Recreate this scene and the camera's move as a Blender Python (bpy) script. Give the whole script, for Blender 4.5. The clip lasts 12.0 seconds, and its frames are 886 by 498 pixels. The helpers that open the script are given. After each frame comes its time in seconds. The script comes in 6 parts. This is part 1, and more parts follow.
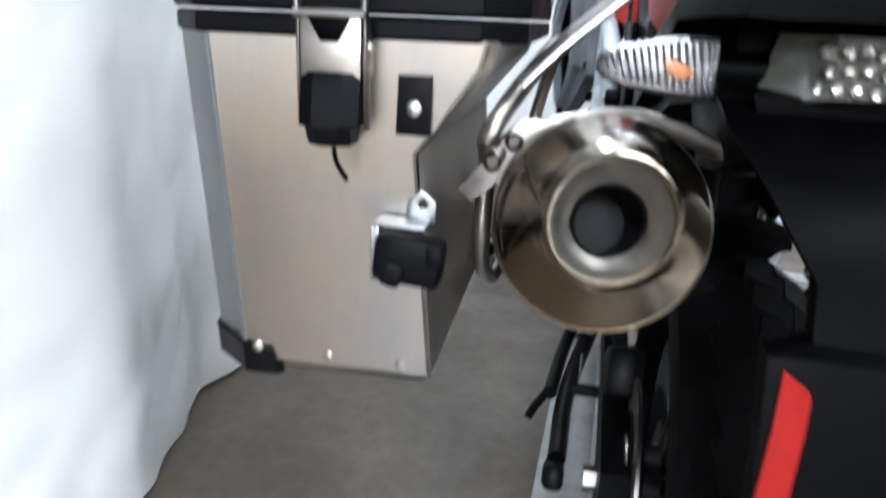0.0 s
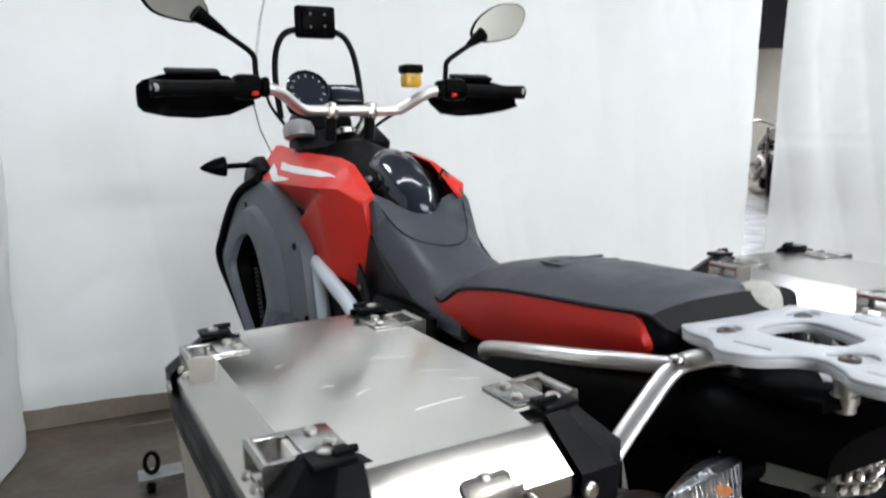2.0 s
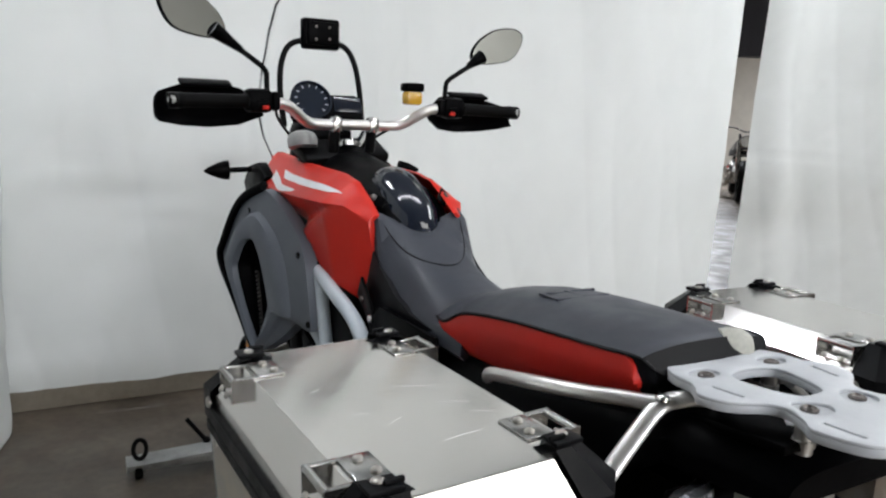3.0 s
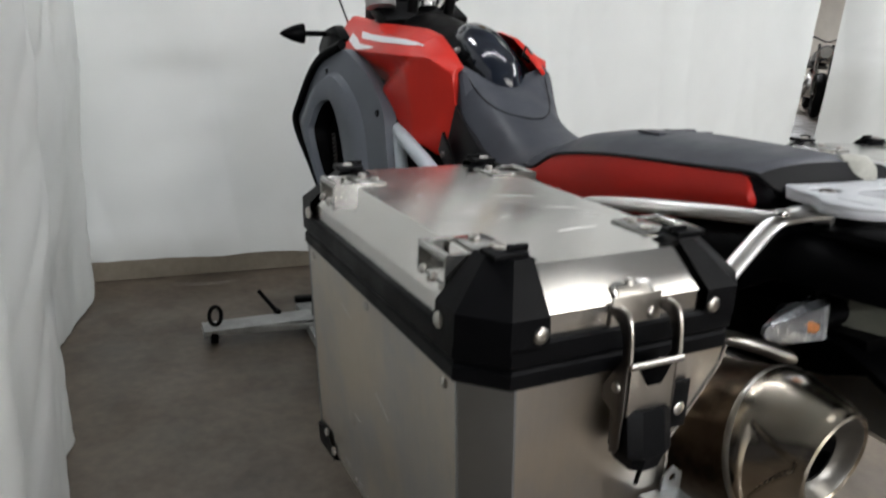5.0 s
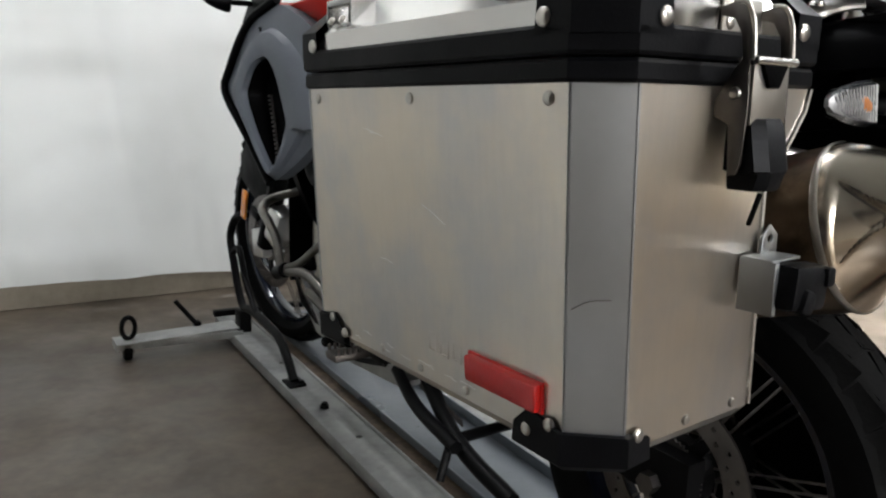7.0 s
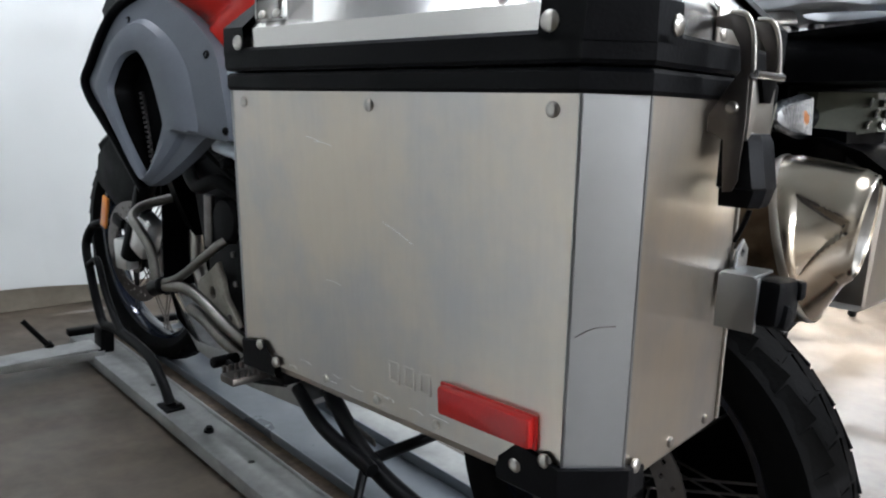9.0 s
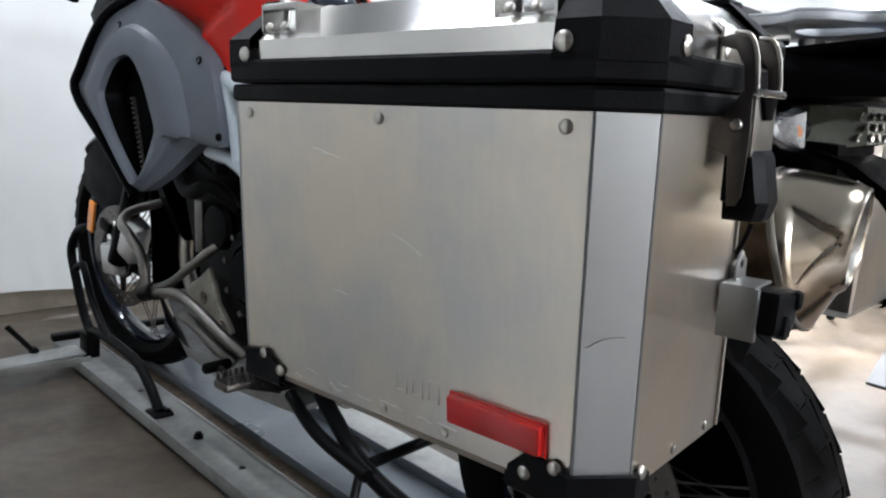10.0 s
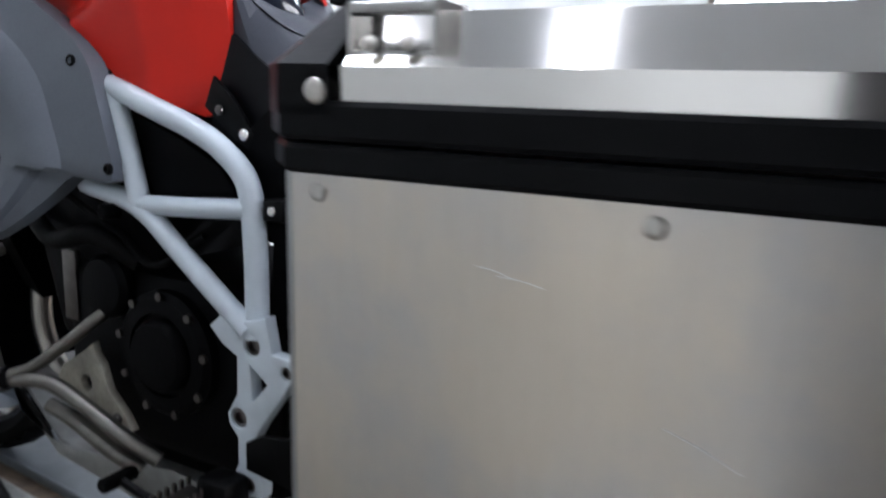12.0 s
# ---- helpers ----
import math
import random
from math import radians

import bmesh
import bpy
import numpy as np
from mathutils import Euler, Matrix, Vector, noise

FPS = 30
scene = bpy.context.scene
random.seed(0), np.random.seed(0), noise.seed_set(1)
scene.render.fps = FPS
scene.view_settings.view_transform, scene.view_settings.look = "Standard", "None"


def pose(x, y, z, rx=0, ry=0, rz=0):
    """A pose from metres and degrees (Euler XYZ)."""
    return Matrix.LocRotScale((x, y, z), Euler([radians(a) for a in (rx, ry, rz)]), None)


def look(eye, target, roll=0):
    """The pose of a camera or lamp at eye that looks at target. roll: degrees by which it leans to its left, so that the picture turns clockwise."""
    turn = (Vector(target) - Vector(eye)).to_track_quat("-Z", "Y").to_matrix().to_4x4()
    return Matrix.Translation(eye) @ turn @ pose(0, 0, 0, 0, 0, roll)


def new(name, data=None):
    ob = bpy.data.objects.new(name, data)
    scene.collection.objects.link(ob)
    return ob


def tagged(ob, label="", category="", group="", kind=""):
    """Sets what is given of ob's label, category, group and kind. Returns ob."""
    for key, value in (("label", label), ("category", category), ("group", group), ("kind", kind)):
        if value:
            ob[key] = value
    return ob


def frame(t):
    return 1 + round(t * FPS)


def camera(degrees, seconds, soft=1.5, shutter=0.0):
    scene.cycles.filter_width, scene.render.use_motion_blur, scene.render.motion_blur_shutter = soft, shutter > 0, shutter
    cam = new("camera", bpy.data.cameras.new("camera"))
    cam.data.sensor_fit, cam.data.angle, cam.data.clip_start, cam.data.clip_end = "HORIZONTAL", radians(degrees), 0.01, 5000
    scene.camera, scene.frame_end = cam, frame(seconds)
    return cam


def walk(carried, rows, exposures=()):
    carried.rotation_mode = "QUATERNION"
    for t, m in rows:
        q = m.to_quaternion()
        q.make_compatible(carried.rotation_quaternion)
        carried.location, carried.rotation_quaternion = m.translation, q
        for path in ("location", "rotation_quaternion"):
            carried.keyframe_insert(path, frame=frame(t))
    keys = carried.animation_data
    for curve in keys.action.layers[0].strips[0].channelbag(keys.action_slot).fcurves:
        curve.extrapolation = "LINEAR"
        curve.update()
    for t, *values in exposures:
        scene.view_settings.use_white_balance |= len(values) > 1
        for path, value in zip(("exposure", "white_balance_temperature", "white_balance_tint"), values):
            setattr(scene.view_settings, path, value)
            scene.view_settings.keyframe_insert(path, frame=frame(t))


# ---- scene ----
cam = camera(62.3, 12.0, soft=2.1, shutter=0.5)
EXPOSURES = [(0.0, 0.96, 5780, 10), (1.2, 0.80, 5850, 10), (2.0, 0.28, 6150, 10), (2.5, 0.06, 6250, 10), (4.5, -0.06, 6350, 10), (6.0, 0.16, 6550, 10), (6.5, 0.36, 6600, 10), (7.5, 0.44, 6150, 10), (9.3, 0.66, 5950, 10), (11.0, 0.60, 6000, 12), (12.0, 0.64, 5850, 13)]
# The motorcycle's own axes (x right, y ahead, z up) and how they sit over the level floor
BIKE = pose(0, 0, 0.122, -2.47, -0.69, 0)
PATH = [
    (0, (-0.187, -0.593, 0.934), (-0.542, 1.253, 0.252), 3.5),
    (0.5, (-0.332, -0.524, 1.014), (-0.332, 1.396, 0.453), 6.5),
    (1, (-0.464, -0.514, 1.102), (-0.007, 1.361, 0.578), 6.1),
    (1.5, (-0.536, -0.42, 1.154), (0.131, 1.403, 0.671), 1.2),
    (2, (-0.646, -0.434, 1.227), (0.24, 1.321, 0.857), 0.5),
    (2.5, (-0.727, -0.476, 1.273), (0.228, 1.251, 0.951), 2.7),
    (2.7, (-0.734, -0.481, 1.312), (0.229, 1.236, 0.958), 3.0),
    (4.3, (-0.776, -0.484, 1.259), (0.083, 1.246, 0.739), 4.2),
    (4.5, (-0.781, -0.484, 1.241), (0.068, 1.239, 0.682), 4.1),
    (5, (-0.795, -0.469, 1.177), (0.023, 1.244, 0.546), 4.3),
    (5.5, (-0.804, -0.443, 1.105), (0.014, 1.251, 0.426), 3.3),
    (6, (-0.838, -0.416, 1.004), (0.078, 1.263, 0.42), 3.4),
    (6.5, (-0.883, -0.409, 0.923), (0.137, 1.248, 0.463), 3.5),
    (7, (-0.922, -0.389, 0.871), (0.184, 1.225, 0.454), 3.1),
    (7.5, (-0.914, -0.322, 0.861), (0.295, 1.2, 0.391), 3.5),
    (7.7, (-0.905, -0.294, 0.855), (0.364, 1.187, 0.412), 3.8),
    (9.3, (-0.976, -0.274, 0.873), (0.451, 1.07, 0.479), 4.6),
    (9.5, (-0.982, -0.273, 0.872), (0.457, 1.06, 0.48), 4.9),
    (10, (-0.986, -0.263, 0.879), (0.463, 1.061, 0.496), 4.6),
    (10.5, (-1.006, -0.238, 0.88), (0.509, 1.022, 0.534), 4.5),
    (11, (-0.952, -0.151, 0.877), (0.524, 1.138, 0.477), 6.6),
    (11.5, (-0.895, -0.029, 0.904), (0.709, 1.07, 0.438), 6.1),
    (12, (-0.896, 0.147, 0.915), (0.826, 1.082, 0.517), 4.5),
]
walk(cam, [(t, look(eye, target, roll)) for t, eye, target, roll in PATH], EXPOSURES)

# ---- world and large lights ----
world = bpy.data.worlds.new("showroom_air")
scene.world = world
world.use_nodes = True
world.node_tree.nodes["Background"].inputs[0].default_value = (0.8, 0.85, 1.0, 1)
world.node_tree.nodes["Background"].inputs[1].default_value = 0.05


def strip_or_fill_lamp(x, y, z, sx, sy, watts, colour=(0.94, 0.96, 1.0)):
    data = bpy.data.lights.new("strip_or_fill_lamp", "AREA")
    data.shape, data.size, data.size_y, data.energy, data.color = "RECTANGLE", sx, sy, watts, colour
    ob = new("strip_or_fill_lamp", data)
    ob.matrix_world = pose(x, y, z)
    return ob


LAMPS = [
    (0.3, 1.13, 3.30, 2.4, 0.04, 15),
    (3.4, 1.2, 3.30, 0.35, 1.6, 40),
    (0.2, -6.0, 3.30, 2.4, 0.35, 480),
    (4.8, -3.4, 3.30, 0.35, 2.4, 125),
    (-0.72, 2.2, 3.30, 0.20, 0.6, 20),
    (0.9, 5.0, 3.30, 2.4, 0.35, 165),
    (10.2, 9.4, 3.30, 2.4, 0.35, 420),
    # wide dim panel added as fill; stands for a lit ceiling the lid mirrors
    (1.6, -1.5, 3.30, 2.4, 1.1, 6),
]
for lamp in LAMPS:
    strip_or_fill_lamp(*lamp)
# the studio lamp under its umbrella
bulb = bpy.data.lights.new("studio_bulb", "AREA")
bulb.shape, bulb.size, bulb.energy, bulb.color = "DISK", 0.30, 52, (1.0, 0.97, 0.93)
bulb.spread = radians(115)
new("studio_bulb", bulb).matrix_world = pose(2.52, 0.50, 1.26)


# ---- materials ----
def material(name, colour, rough=0.5, metal=0.0, grain=0.0, scale=60.0, bump=0.0, stain=0.0, stain_scale=3.0,
             stretch=(1, 1, 1), coat=0.0, transmission=0.0, tint=None, rough_var=0.0, spec=0.5, ior=1.5, brushed=0.0, round_axis="Y"):
    """A surface with fine grain and larger stains, in metres."""
    m = bpy.data.materials.new(name)
    m.use_nodes = True
    nt = m.node_tree
    n, l = nt.nodes, nt.links
    bsdf = n["Principled BSDF"]
    bsdf.inputs["Base Color"].default_value = (*colour, 1)
    bsdf.inputs["Roughness"].default_value = rough
    bsdf.inputs["Metallic"].default_value = metal
    bsdf.inputs["Coat Weight"].default_value = coat
    bsdf.inputs["Coat Roughness"].default_value = 0.05
    bsdf.inputs["Transmission Weight"].default_value = transmission
    bsdf.inputs["Specular IOR Level"].default_value = spec
    bsdf.inputs["IOR"].default_value = ior
    if brushed:
        along = n.new("ShaderNodeTangent")
        along.direction_type, along.axis = "RADIAL", round_axis
        bsdf.inputs["Anisotropic"].default_value = brushed
        l.new(along.outputs["Tangent"], bsdf.inputs["Tangent"])
    coords = n.new("ShaderNodeTexCoord")
    mapping = n.new("ShaderNodeMapping")
    mapping.inputs["Scale"].default_value = stretch
    l.new(coords.outputs["Object"], mapping.inputs["Vector"])
    fine = n.new("ShaderNodeTexNoise")
    fine.inputs["Scale"].default_value, fine.inputs["Detail"].default_value = scale, 4
    l.new(mapping.outputs["Vector"], fine.inputs["Vector"])
    if grain or stain:
        broad = n.new("ShaderNodeTexNoise")
        broad.inputs["Scale"].default_value, broad.inputs["Detail"].default_value = stain_scale, 6
        broad.inputs["Roughness"].default_value = 0.6
        l.new(coords.outputs["Object"], broad.inputs["Vector"])
        ramp = n.new("ShaderNodeMapRange")
        ramp.interpolation_type = "SMOOTHSTEP"
        ramp.inputs["From Min"].default_value, ramp.inputs["From Max"].default_value = 0.35, 0.7
        l.new(broad.outputs["Fac"], ramp.inputs["Value"])
        mix = n.new("ShaderNodeMix")
        mix.data_type = "RGBA"
        mix.inputs["A"].default_value = (*colour, 1)
        other = tint or tuple(c * (1 - stain) for c in colour)
        mix.inputs["B"].default_value = (*other, 1)
        l.new(ramp.outputs["Result"], mix.inputs["Factor"])
        mix2 = n.new("ShaderNodeMix")
        mix2.data_type, mix2.blend_type = "RGBA", "OVERLAY"
        mix2.inputs["Factor"].default_value = grain
        l.new(mix.outputs["Result"], mix2.inputs["A"])
        l.new(fine.outputs["Fac"], mix2.inputs["B"])
        l.new(mix2.outputs["Result"], bsdf.inputs["Base Color"])
    if rough_var:
        cloud = n.new("ShaderNodeTexNoise")
        cloud.inputs["Scale"].default_value, cloud.inputs["Detail"].default_value = stain_scale * 1.7, 5
        l.new(coords.outputs["Object"], cloud.inputs["Vector"])
        rr = n.new("ShaderNodeMapRange")
        rr.interpolation_type = "SMOOTHSTEP"
        rr.inputs["From Min"].default_value, rr.inputs["From Max"].default_value = 0.3, 0.7
        rr.inputs["To Min"].default_value, rr.inputs["To Max"].default_value = rough - rough_var, rough + rough_var
        l.new(cloud.outputs["Fac"], rr.inputs["Value"])
        l.new(rr.outputs["Result"], bsdf.inputs["Roughness"])
    if bump:
        b = n.new("ShaderNodeBump")
        b.inputs["Strength"].default_value, b.inputs["Distance"].default_value = min(1.0, bump), 0.002
        l.new(fine.outputs["Fac"], b.inputs["Height"])
        l.new(b.outputs["Normal"], bsdf.inputs["Normal"])
    return m


def fabric_material(name, colour, through_share):
    m = bpy.data.materials.new(name)
    m.use_nodes = True
    nt = m.node_tree
    n, l = nt.nodes, nt.links
    n.remove(n["Principled BSDF"])
    out = n["Material Output"]
    diffuse, trans, mix = n.new("ShaderNodeBsdfDiffuse"), n.new("ShaderNodeBsdfTranslucent"), n.new("ShaderNodeMixShader")
    coords, noise_t = n.new("ShaderNodeTexCoord"), n.new("ShaderNodeTexNoise")
    weave = n.new("ShaderNodeTexNoise")
    noise_t.inputs["Scale"].default_value, noise_t.inputs["Detail"].default_value = 5, 5
    weave.inputs["Scale"].default_value, weave.inputs["Detail"].default_value = 260, 2
    l.new(coords.outputs["Object"], noise_t.inputs["Vector"])
    l.new(coords.outputs["Object"], weave.inputs["Vector"])
    tone = n.new("ShaderNodeMix")
    tone.data_type = "RGBA"
    tone.inputs["A"].default_value = (*colour, 1)
    tone.inputs["B"].default_value = (*(c * 0.93 for c in colour), 1)
    l.new(noise_t.outputs["Fac"], tone.inputs["Factor"])
    b = n.new("ShaderNodeBump")
    b.inputs["Strength"].default_value, b.inputs["Distance"].default_value = 0.25, 0.004
    add = n.new("ShaderNodeMath")
    add.operation = "MULTIPLY_ADD"
    add.inputs[1].default_value = 0.12
    l.new(weave.outputs["Fac"], add.inputs[0])
    l.new(noise_t.outputs["Fac"], add.inputs[2])
    l.new(add.outputs[0], b.inputs["Height"])
    for s in (diffuse, trans):
        l.new(tone.outputs["Result"], s.inputs["Color"])
        l.new(b.outputs["Normal"], s.inputs["Normal"])
    mix.inputs[0].default_value = through_share
    l.new(diffuse.outputs[0], mix.inputs[1])
    l.new(trans.outputs[0], mix.inputs[2])
    l.new(mix.outputs[0], out.inputs["Surface"])
    return m


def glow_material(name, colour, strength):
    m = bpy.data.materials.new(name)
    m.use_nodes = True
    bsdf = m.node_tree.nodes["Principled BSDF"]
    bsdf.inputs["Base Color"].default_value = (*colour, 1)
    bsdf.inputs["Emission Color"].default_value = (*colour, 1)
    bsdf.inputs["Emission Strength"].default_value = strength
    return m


CURTAIN = fabric_material("white_polyester", (0.80, 0.82, 0.80), 0.17)
CONCRETE = material("concrete", (0.092, 0.073, 0.054), 0.42, grain=0.5, scale=30, bump=0.3, stain=0.44, stain_scale=3.2, rough_var=0.14)
PLASTER = material("plaster", (0.66, 0.62, 0.55), 0.8, grain=0.15, scale=30, bump=0.2, stain=0.08)
WALL_FOOT = material("beige_board", (0.30, 0.26, 0.205), 0.7, grain=0.2, scale=40, bump=0.1, stain=0.2, stain_scale=4)
CEILING = material("ceiling_paint", (0.62, 0.66, 0.70), 0.9, grain=0.1, scale=20, stain=0.05)
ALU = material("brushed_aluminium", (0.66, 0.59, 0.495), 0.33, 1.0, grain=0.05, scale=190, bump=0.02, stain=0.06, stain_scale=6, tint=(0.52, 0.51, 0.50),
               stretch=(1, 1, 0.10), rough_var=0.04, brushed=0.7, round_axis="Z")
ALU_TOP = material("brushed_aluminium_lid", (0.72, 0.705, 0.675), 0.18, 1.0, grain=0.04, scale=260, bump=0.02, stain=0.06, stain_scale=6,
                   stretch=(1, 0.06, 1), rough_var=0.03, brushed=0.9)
ALU_EDGE = material("rolled_aluminium_edge", (0.40, 0.415, 0.42), 0.42, 1.0, grain=0.04, scale=60, stain=0.08, stain_scale=5, rough_var=0.05)
STAINLESS = material("stainless_steel", (0.56, 0.53, 0.48), 0.35, 1.0, grain=0.06, scale=70, bump=0.02, stain=0.15, stain_scale=12, rough_var=0.06)
BRACKET_STEEL = material("bracket_steel", (0.46, 0.455, 0.44), 0.23, 1.0, grain=0.06, scale=90, stain=0.2, stain_scale=20, rough_var=0.03)
MUFFLER = material("heat_tinted_steel", (0.47, 0.43, 0.36), 0.22, 1.0, grain=0.06, scale=60, bump=0.02, stain=0.2, stain_scale=7,
                   tint=(0.36, 0.28, 0.20), rough_var=0.04)
HEAT_TINT = material("heat_browned_steel", (0.20, 0.145, 0.095), 0.37, 1.0, grain=0.2, scale=60, bump=0.02, stain=0.3, stain_scale=14, tint=(0.05, 0.036, 0.024), stretch=(1, 1, 1), rough_var=0.08)
GUARD_STEEL = material("bare_guard_steel", (0.22, 0.21, 0.19), 0.38, 1.0, grain=0.15, scale=80, stain=0.3, stain_scale=14, rough_var=0.06)
CREAM_CAST = material("bare_cast_aluminium", (0.44, 0.415, 0.35), 0.5, 0.4, grain=0.2, scale=120, bump=0.15, stain=0.35, stain_scale=18)
CHROME = material("polished_metal", (0.70, 0.69, 0.67), 0.16, 1.0, rough_var=0.05)
SCRATCHED = material("scratched_bright_metal", (0.86, 0.86, 0.85), 0.55, 1.0, grain=0.2, scale=400)
RIVET = material("aluminium_rivet", (0.52, 0.50, 0.46), 0.30, 1.0, grain=0.1, scale=300, stain=0.2, stain_scale=60)
TUBE_STEEL = material("satin_tube", (0.68, 0.67, 0.65), 0.38, 1.0, grain=0.05, scale=50, stain=0.08, rough_var=0.05)
BLACK_PLASTIC = material("black_plastic", (0.0016, 0.0016, 0.0019), 0.40, grain=0.2, scale=300, bump=0.08, stain=0.25, stain_scale=9, rough_var=0.08, spec=0.03)
CAP_PLASTIC = material("cap_plastic", (0.004, 0.0042, 0.005), 0.42, grain=0.2, scale=350, bump=0.12, stain=0.3, stain_scale=12, rough_var=0.08, spec=0.085)
BLACK_GLOSS = material("black_gloss_paint", (0.006, 0.009, 0.018), 0.13, coat=0.2, spec=0.5)
BLACK_METAL = material("black_powder_coat", (0.003, 0.003, 0.0033), 0.42, grain=0.2, scale=200, bump=0.1, stain=0.3, stain_scale=12, spec=0.09)
ENGINE_DARK = material("engine_casting", (0.0022, 0.0022, 0.0026), 0.5, 0.0, grain=0.3, scale=120, bump=0.2, stain=0.3, stain_scale=14, spec=0.06)
RED_PAINT = material("red_matt_paint", (0.58, 0.020, 0.010), 0.40, grain=0.04, scale=200, stain=0.06, coat=0.03, spec=0.22)
RED_VINYL = material("red_vinyl", (0.62, 0.021, 0.012), 0.5, grain=0.15, scale=420, bump=0.15, stain=0.1, stain_scale=10, spec=0.35)
GREY_VINYL = material("grey_vinyl", (0.040, 0.044, 0.057), 0.45, grain=0.2, scale=380, bump=0.15, stain=0.12, stain_scale=9, rough_var=0.06, spec=0.35)
DARK_VINYL = material("black_vinyl", (0.004, 0.004, 0.0055), 0.45, grain=0.2, scale=380, bump=0.15, stain=0.12, stain_scale=9, spec=0.14)
WORN_VINYL = material("pale_trim", (0.42, 0.42, 0.37), 0.5, grain=0.2, scale=200, bump=0.1)
GREY_PLASTIC = material("grey_shroud_plastic", (0.115, 0.127, 0.148), 0.42, grain=0.12, scale=300, bump=0.08, stain=0.10, stain_scale=8, rough_var=0.05, spec=0.3)
FRAME_PAINT = material("pale_blue_frame_paint", (0.56, 0.62, 0.67), 0.38, grain=0.06, scale=90, stain=0.08, stain_scale=12)
WHITE_PAINT = material("white_powder_coat", (0.54, 0.56, 0.585), 0.42, grain=0.06, scale=150, bump=0.06, stain=0.05)
WHITE_DECAL = material("white_decal", (0.66, 0.67, 0.68), 0.4)
BLUE_PRINT = material("blue_print", (0.05, 0.12, 0.5), 0.4)
RUBBER = material("tyre_rubber", (0.003, 0.003, 0.003), 0.6, grain=0.3, scale=150, bump=0.25, stain=0.3, stain_scale=14, spec=0.07)
RED_STRIPE = material("red_reflector_strip", (0.28, 0.007, 0.004), 0.5, grain=0.15, scale=120, stain=0.15, stain_scale=20, spec=0.1)
REFLECTOR = material("red_reflector", (0.48, 0.008, 0.006), 0.3, coat=0.12, grain=0.12, scale=240, bump=0.1)
ORANGE = material("orange_lens", (0.85, 0.27, 0.02), 0.2, coat=0.4, grain=0.15, scale=200, bump=0.2)
BULB_ORANGE = material("frosted_orange_bulb", (0.55, 0.21, 0.07), 0.35, coat=0.3, grain=0.3, scale=260, bump=0.3)
AMBER_FLUID = material("amber_fluid", (0.62, 0.36, 0.02), 0.15, coat=0.5)
CLEAR = material("clear_plastic", (0.985, 0.99, 0.99), 0.02, transmission=1.0, ior=1.06)
LENS = material("ribbed_lens_over_reflector", (0.34, 0.355, 0.38), 0.12, 0.85, bump=1.0, scale=130, stretch=(1, 1, 0.15), coat=0.6)
TAIL_LENS = material("smoked_tail_lens", (0.11, 0.113, 0.09), 0.14, coat=0.6, grain=0.15, scale=40, stain=0.25, stain_scale=25)
MIRROR = material("mirror_glass", (0.42, 0.44, 0.43), 0.05, 1.0)
GALVANISED = material("galvanised_steel", (0.36, 0.365, 0.355), 0.42, 0.4, grain=0.2, scale=50, bump=0.08, stain=0.4, stain_scale=6, rough_var=0.1)
TROUGH = material("painted_steel_channel", (0.18, 0.20, 0.225), 0.34, 0.3, grain=0.12, scale=40, stain=0.25, stain_scale=4, rough_var=0.08)
RUST = material("rusty_steel", (0.12, 0.085, 0.055), 0.8, grain=0.5, scale=90, bump=0.5, stain=0.6, stain_scale=18, tint=(0.05, 0.035, 0.025))
DISC_STEEL = material("brake_disc_steel", (0.17, 0.155, 0.145), 0.35, 1.0, grain=0.15, scale=60, stain=0.25, stain_scale=20)
DARK_BULK = material("dark_bulkhead_paint", (0.022, 0.019, 0.024), 0.6, grain=0.1, scale=20, stain=0.1)
MAT_GREY = material("grey_floor_mat", (0.055, 0.057, 0.06), 0.75, grain=0.4, scale=200, bump=0.4, stain=0.2)
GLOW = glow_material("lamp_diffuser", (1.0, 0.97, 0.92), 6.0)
# emission puts the bulb's light into the umbrella fabric
SHADE_GLOW = glow_material("glowing_umbrella_fabric", (0.95, 0.96, 1.0), 2.4)


# ---- mesh helpers ----
def finish(bm, name, mat, sharp=38):
    bmesh.ops.recalc_face_normals(bm, faces=bm.faces)
    me = bpy.data.meshes.new(name)
    bm.to_mesh(me)
    bm.free()
    me.materials.append(mat)
    if sharp:
        me.shade_smooth()
        me.set_sharp_from_angle(angle=radians(sharp))
    return me


def part(name, bm, mat, parent=None, label="", sharp=38):
    ob = new(name, finish(bm, name, mat, sharp))
    ob.parent = parent
    if label:
        tagged(ob, label)
    return ob


def thing(name, matrix, label, category, group="", kind=""):
    ob = new(name)
    ob.empty_display_size = 0.1
    ob.matrix_world = matrix
    return tagged(ob, label, category, group, kind)


def merge(dst, *sources):
    for src in sources:
        me = bpy.data.meshes.new("tmp")
        src.to_mesh(me)
        src.free()
        dst.from_mesh(me)
        bpy.data.meshes.remove(me)
    return dst


def box(centre, size, bevel=0.002, m=None, seg=2):
    bm = bmesh.new()
    bmesh.ops.create_cube(bm, size=1.0)
    bmesh.ops.scale(bm, vec=size, verts=bm.verts)
    if bevel:
        bmesh.ops.bevel(bm, geom=bm.edges[:], offset=min(bevel, min(size) * 0.45), segments=seg, affect="EDGES", profile=0.5)
    bmesh.ops.transform(bm, matrix=Matrix.Translation(centre) @ (m or Matrix()), verts=bm.verts)
    return bm


def axis_matrix(p1, p2):
    d = Vector(p2) - Vector(p1)
    return Matrix.Translation(p1) @ d.to_track_quat("Z", "Y").to_matrix().to_4x4()


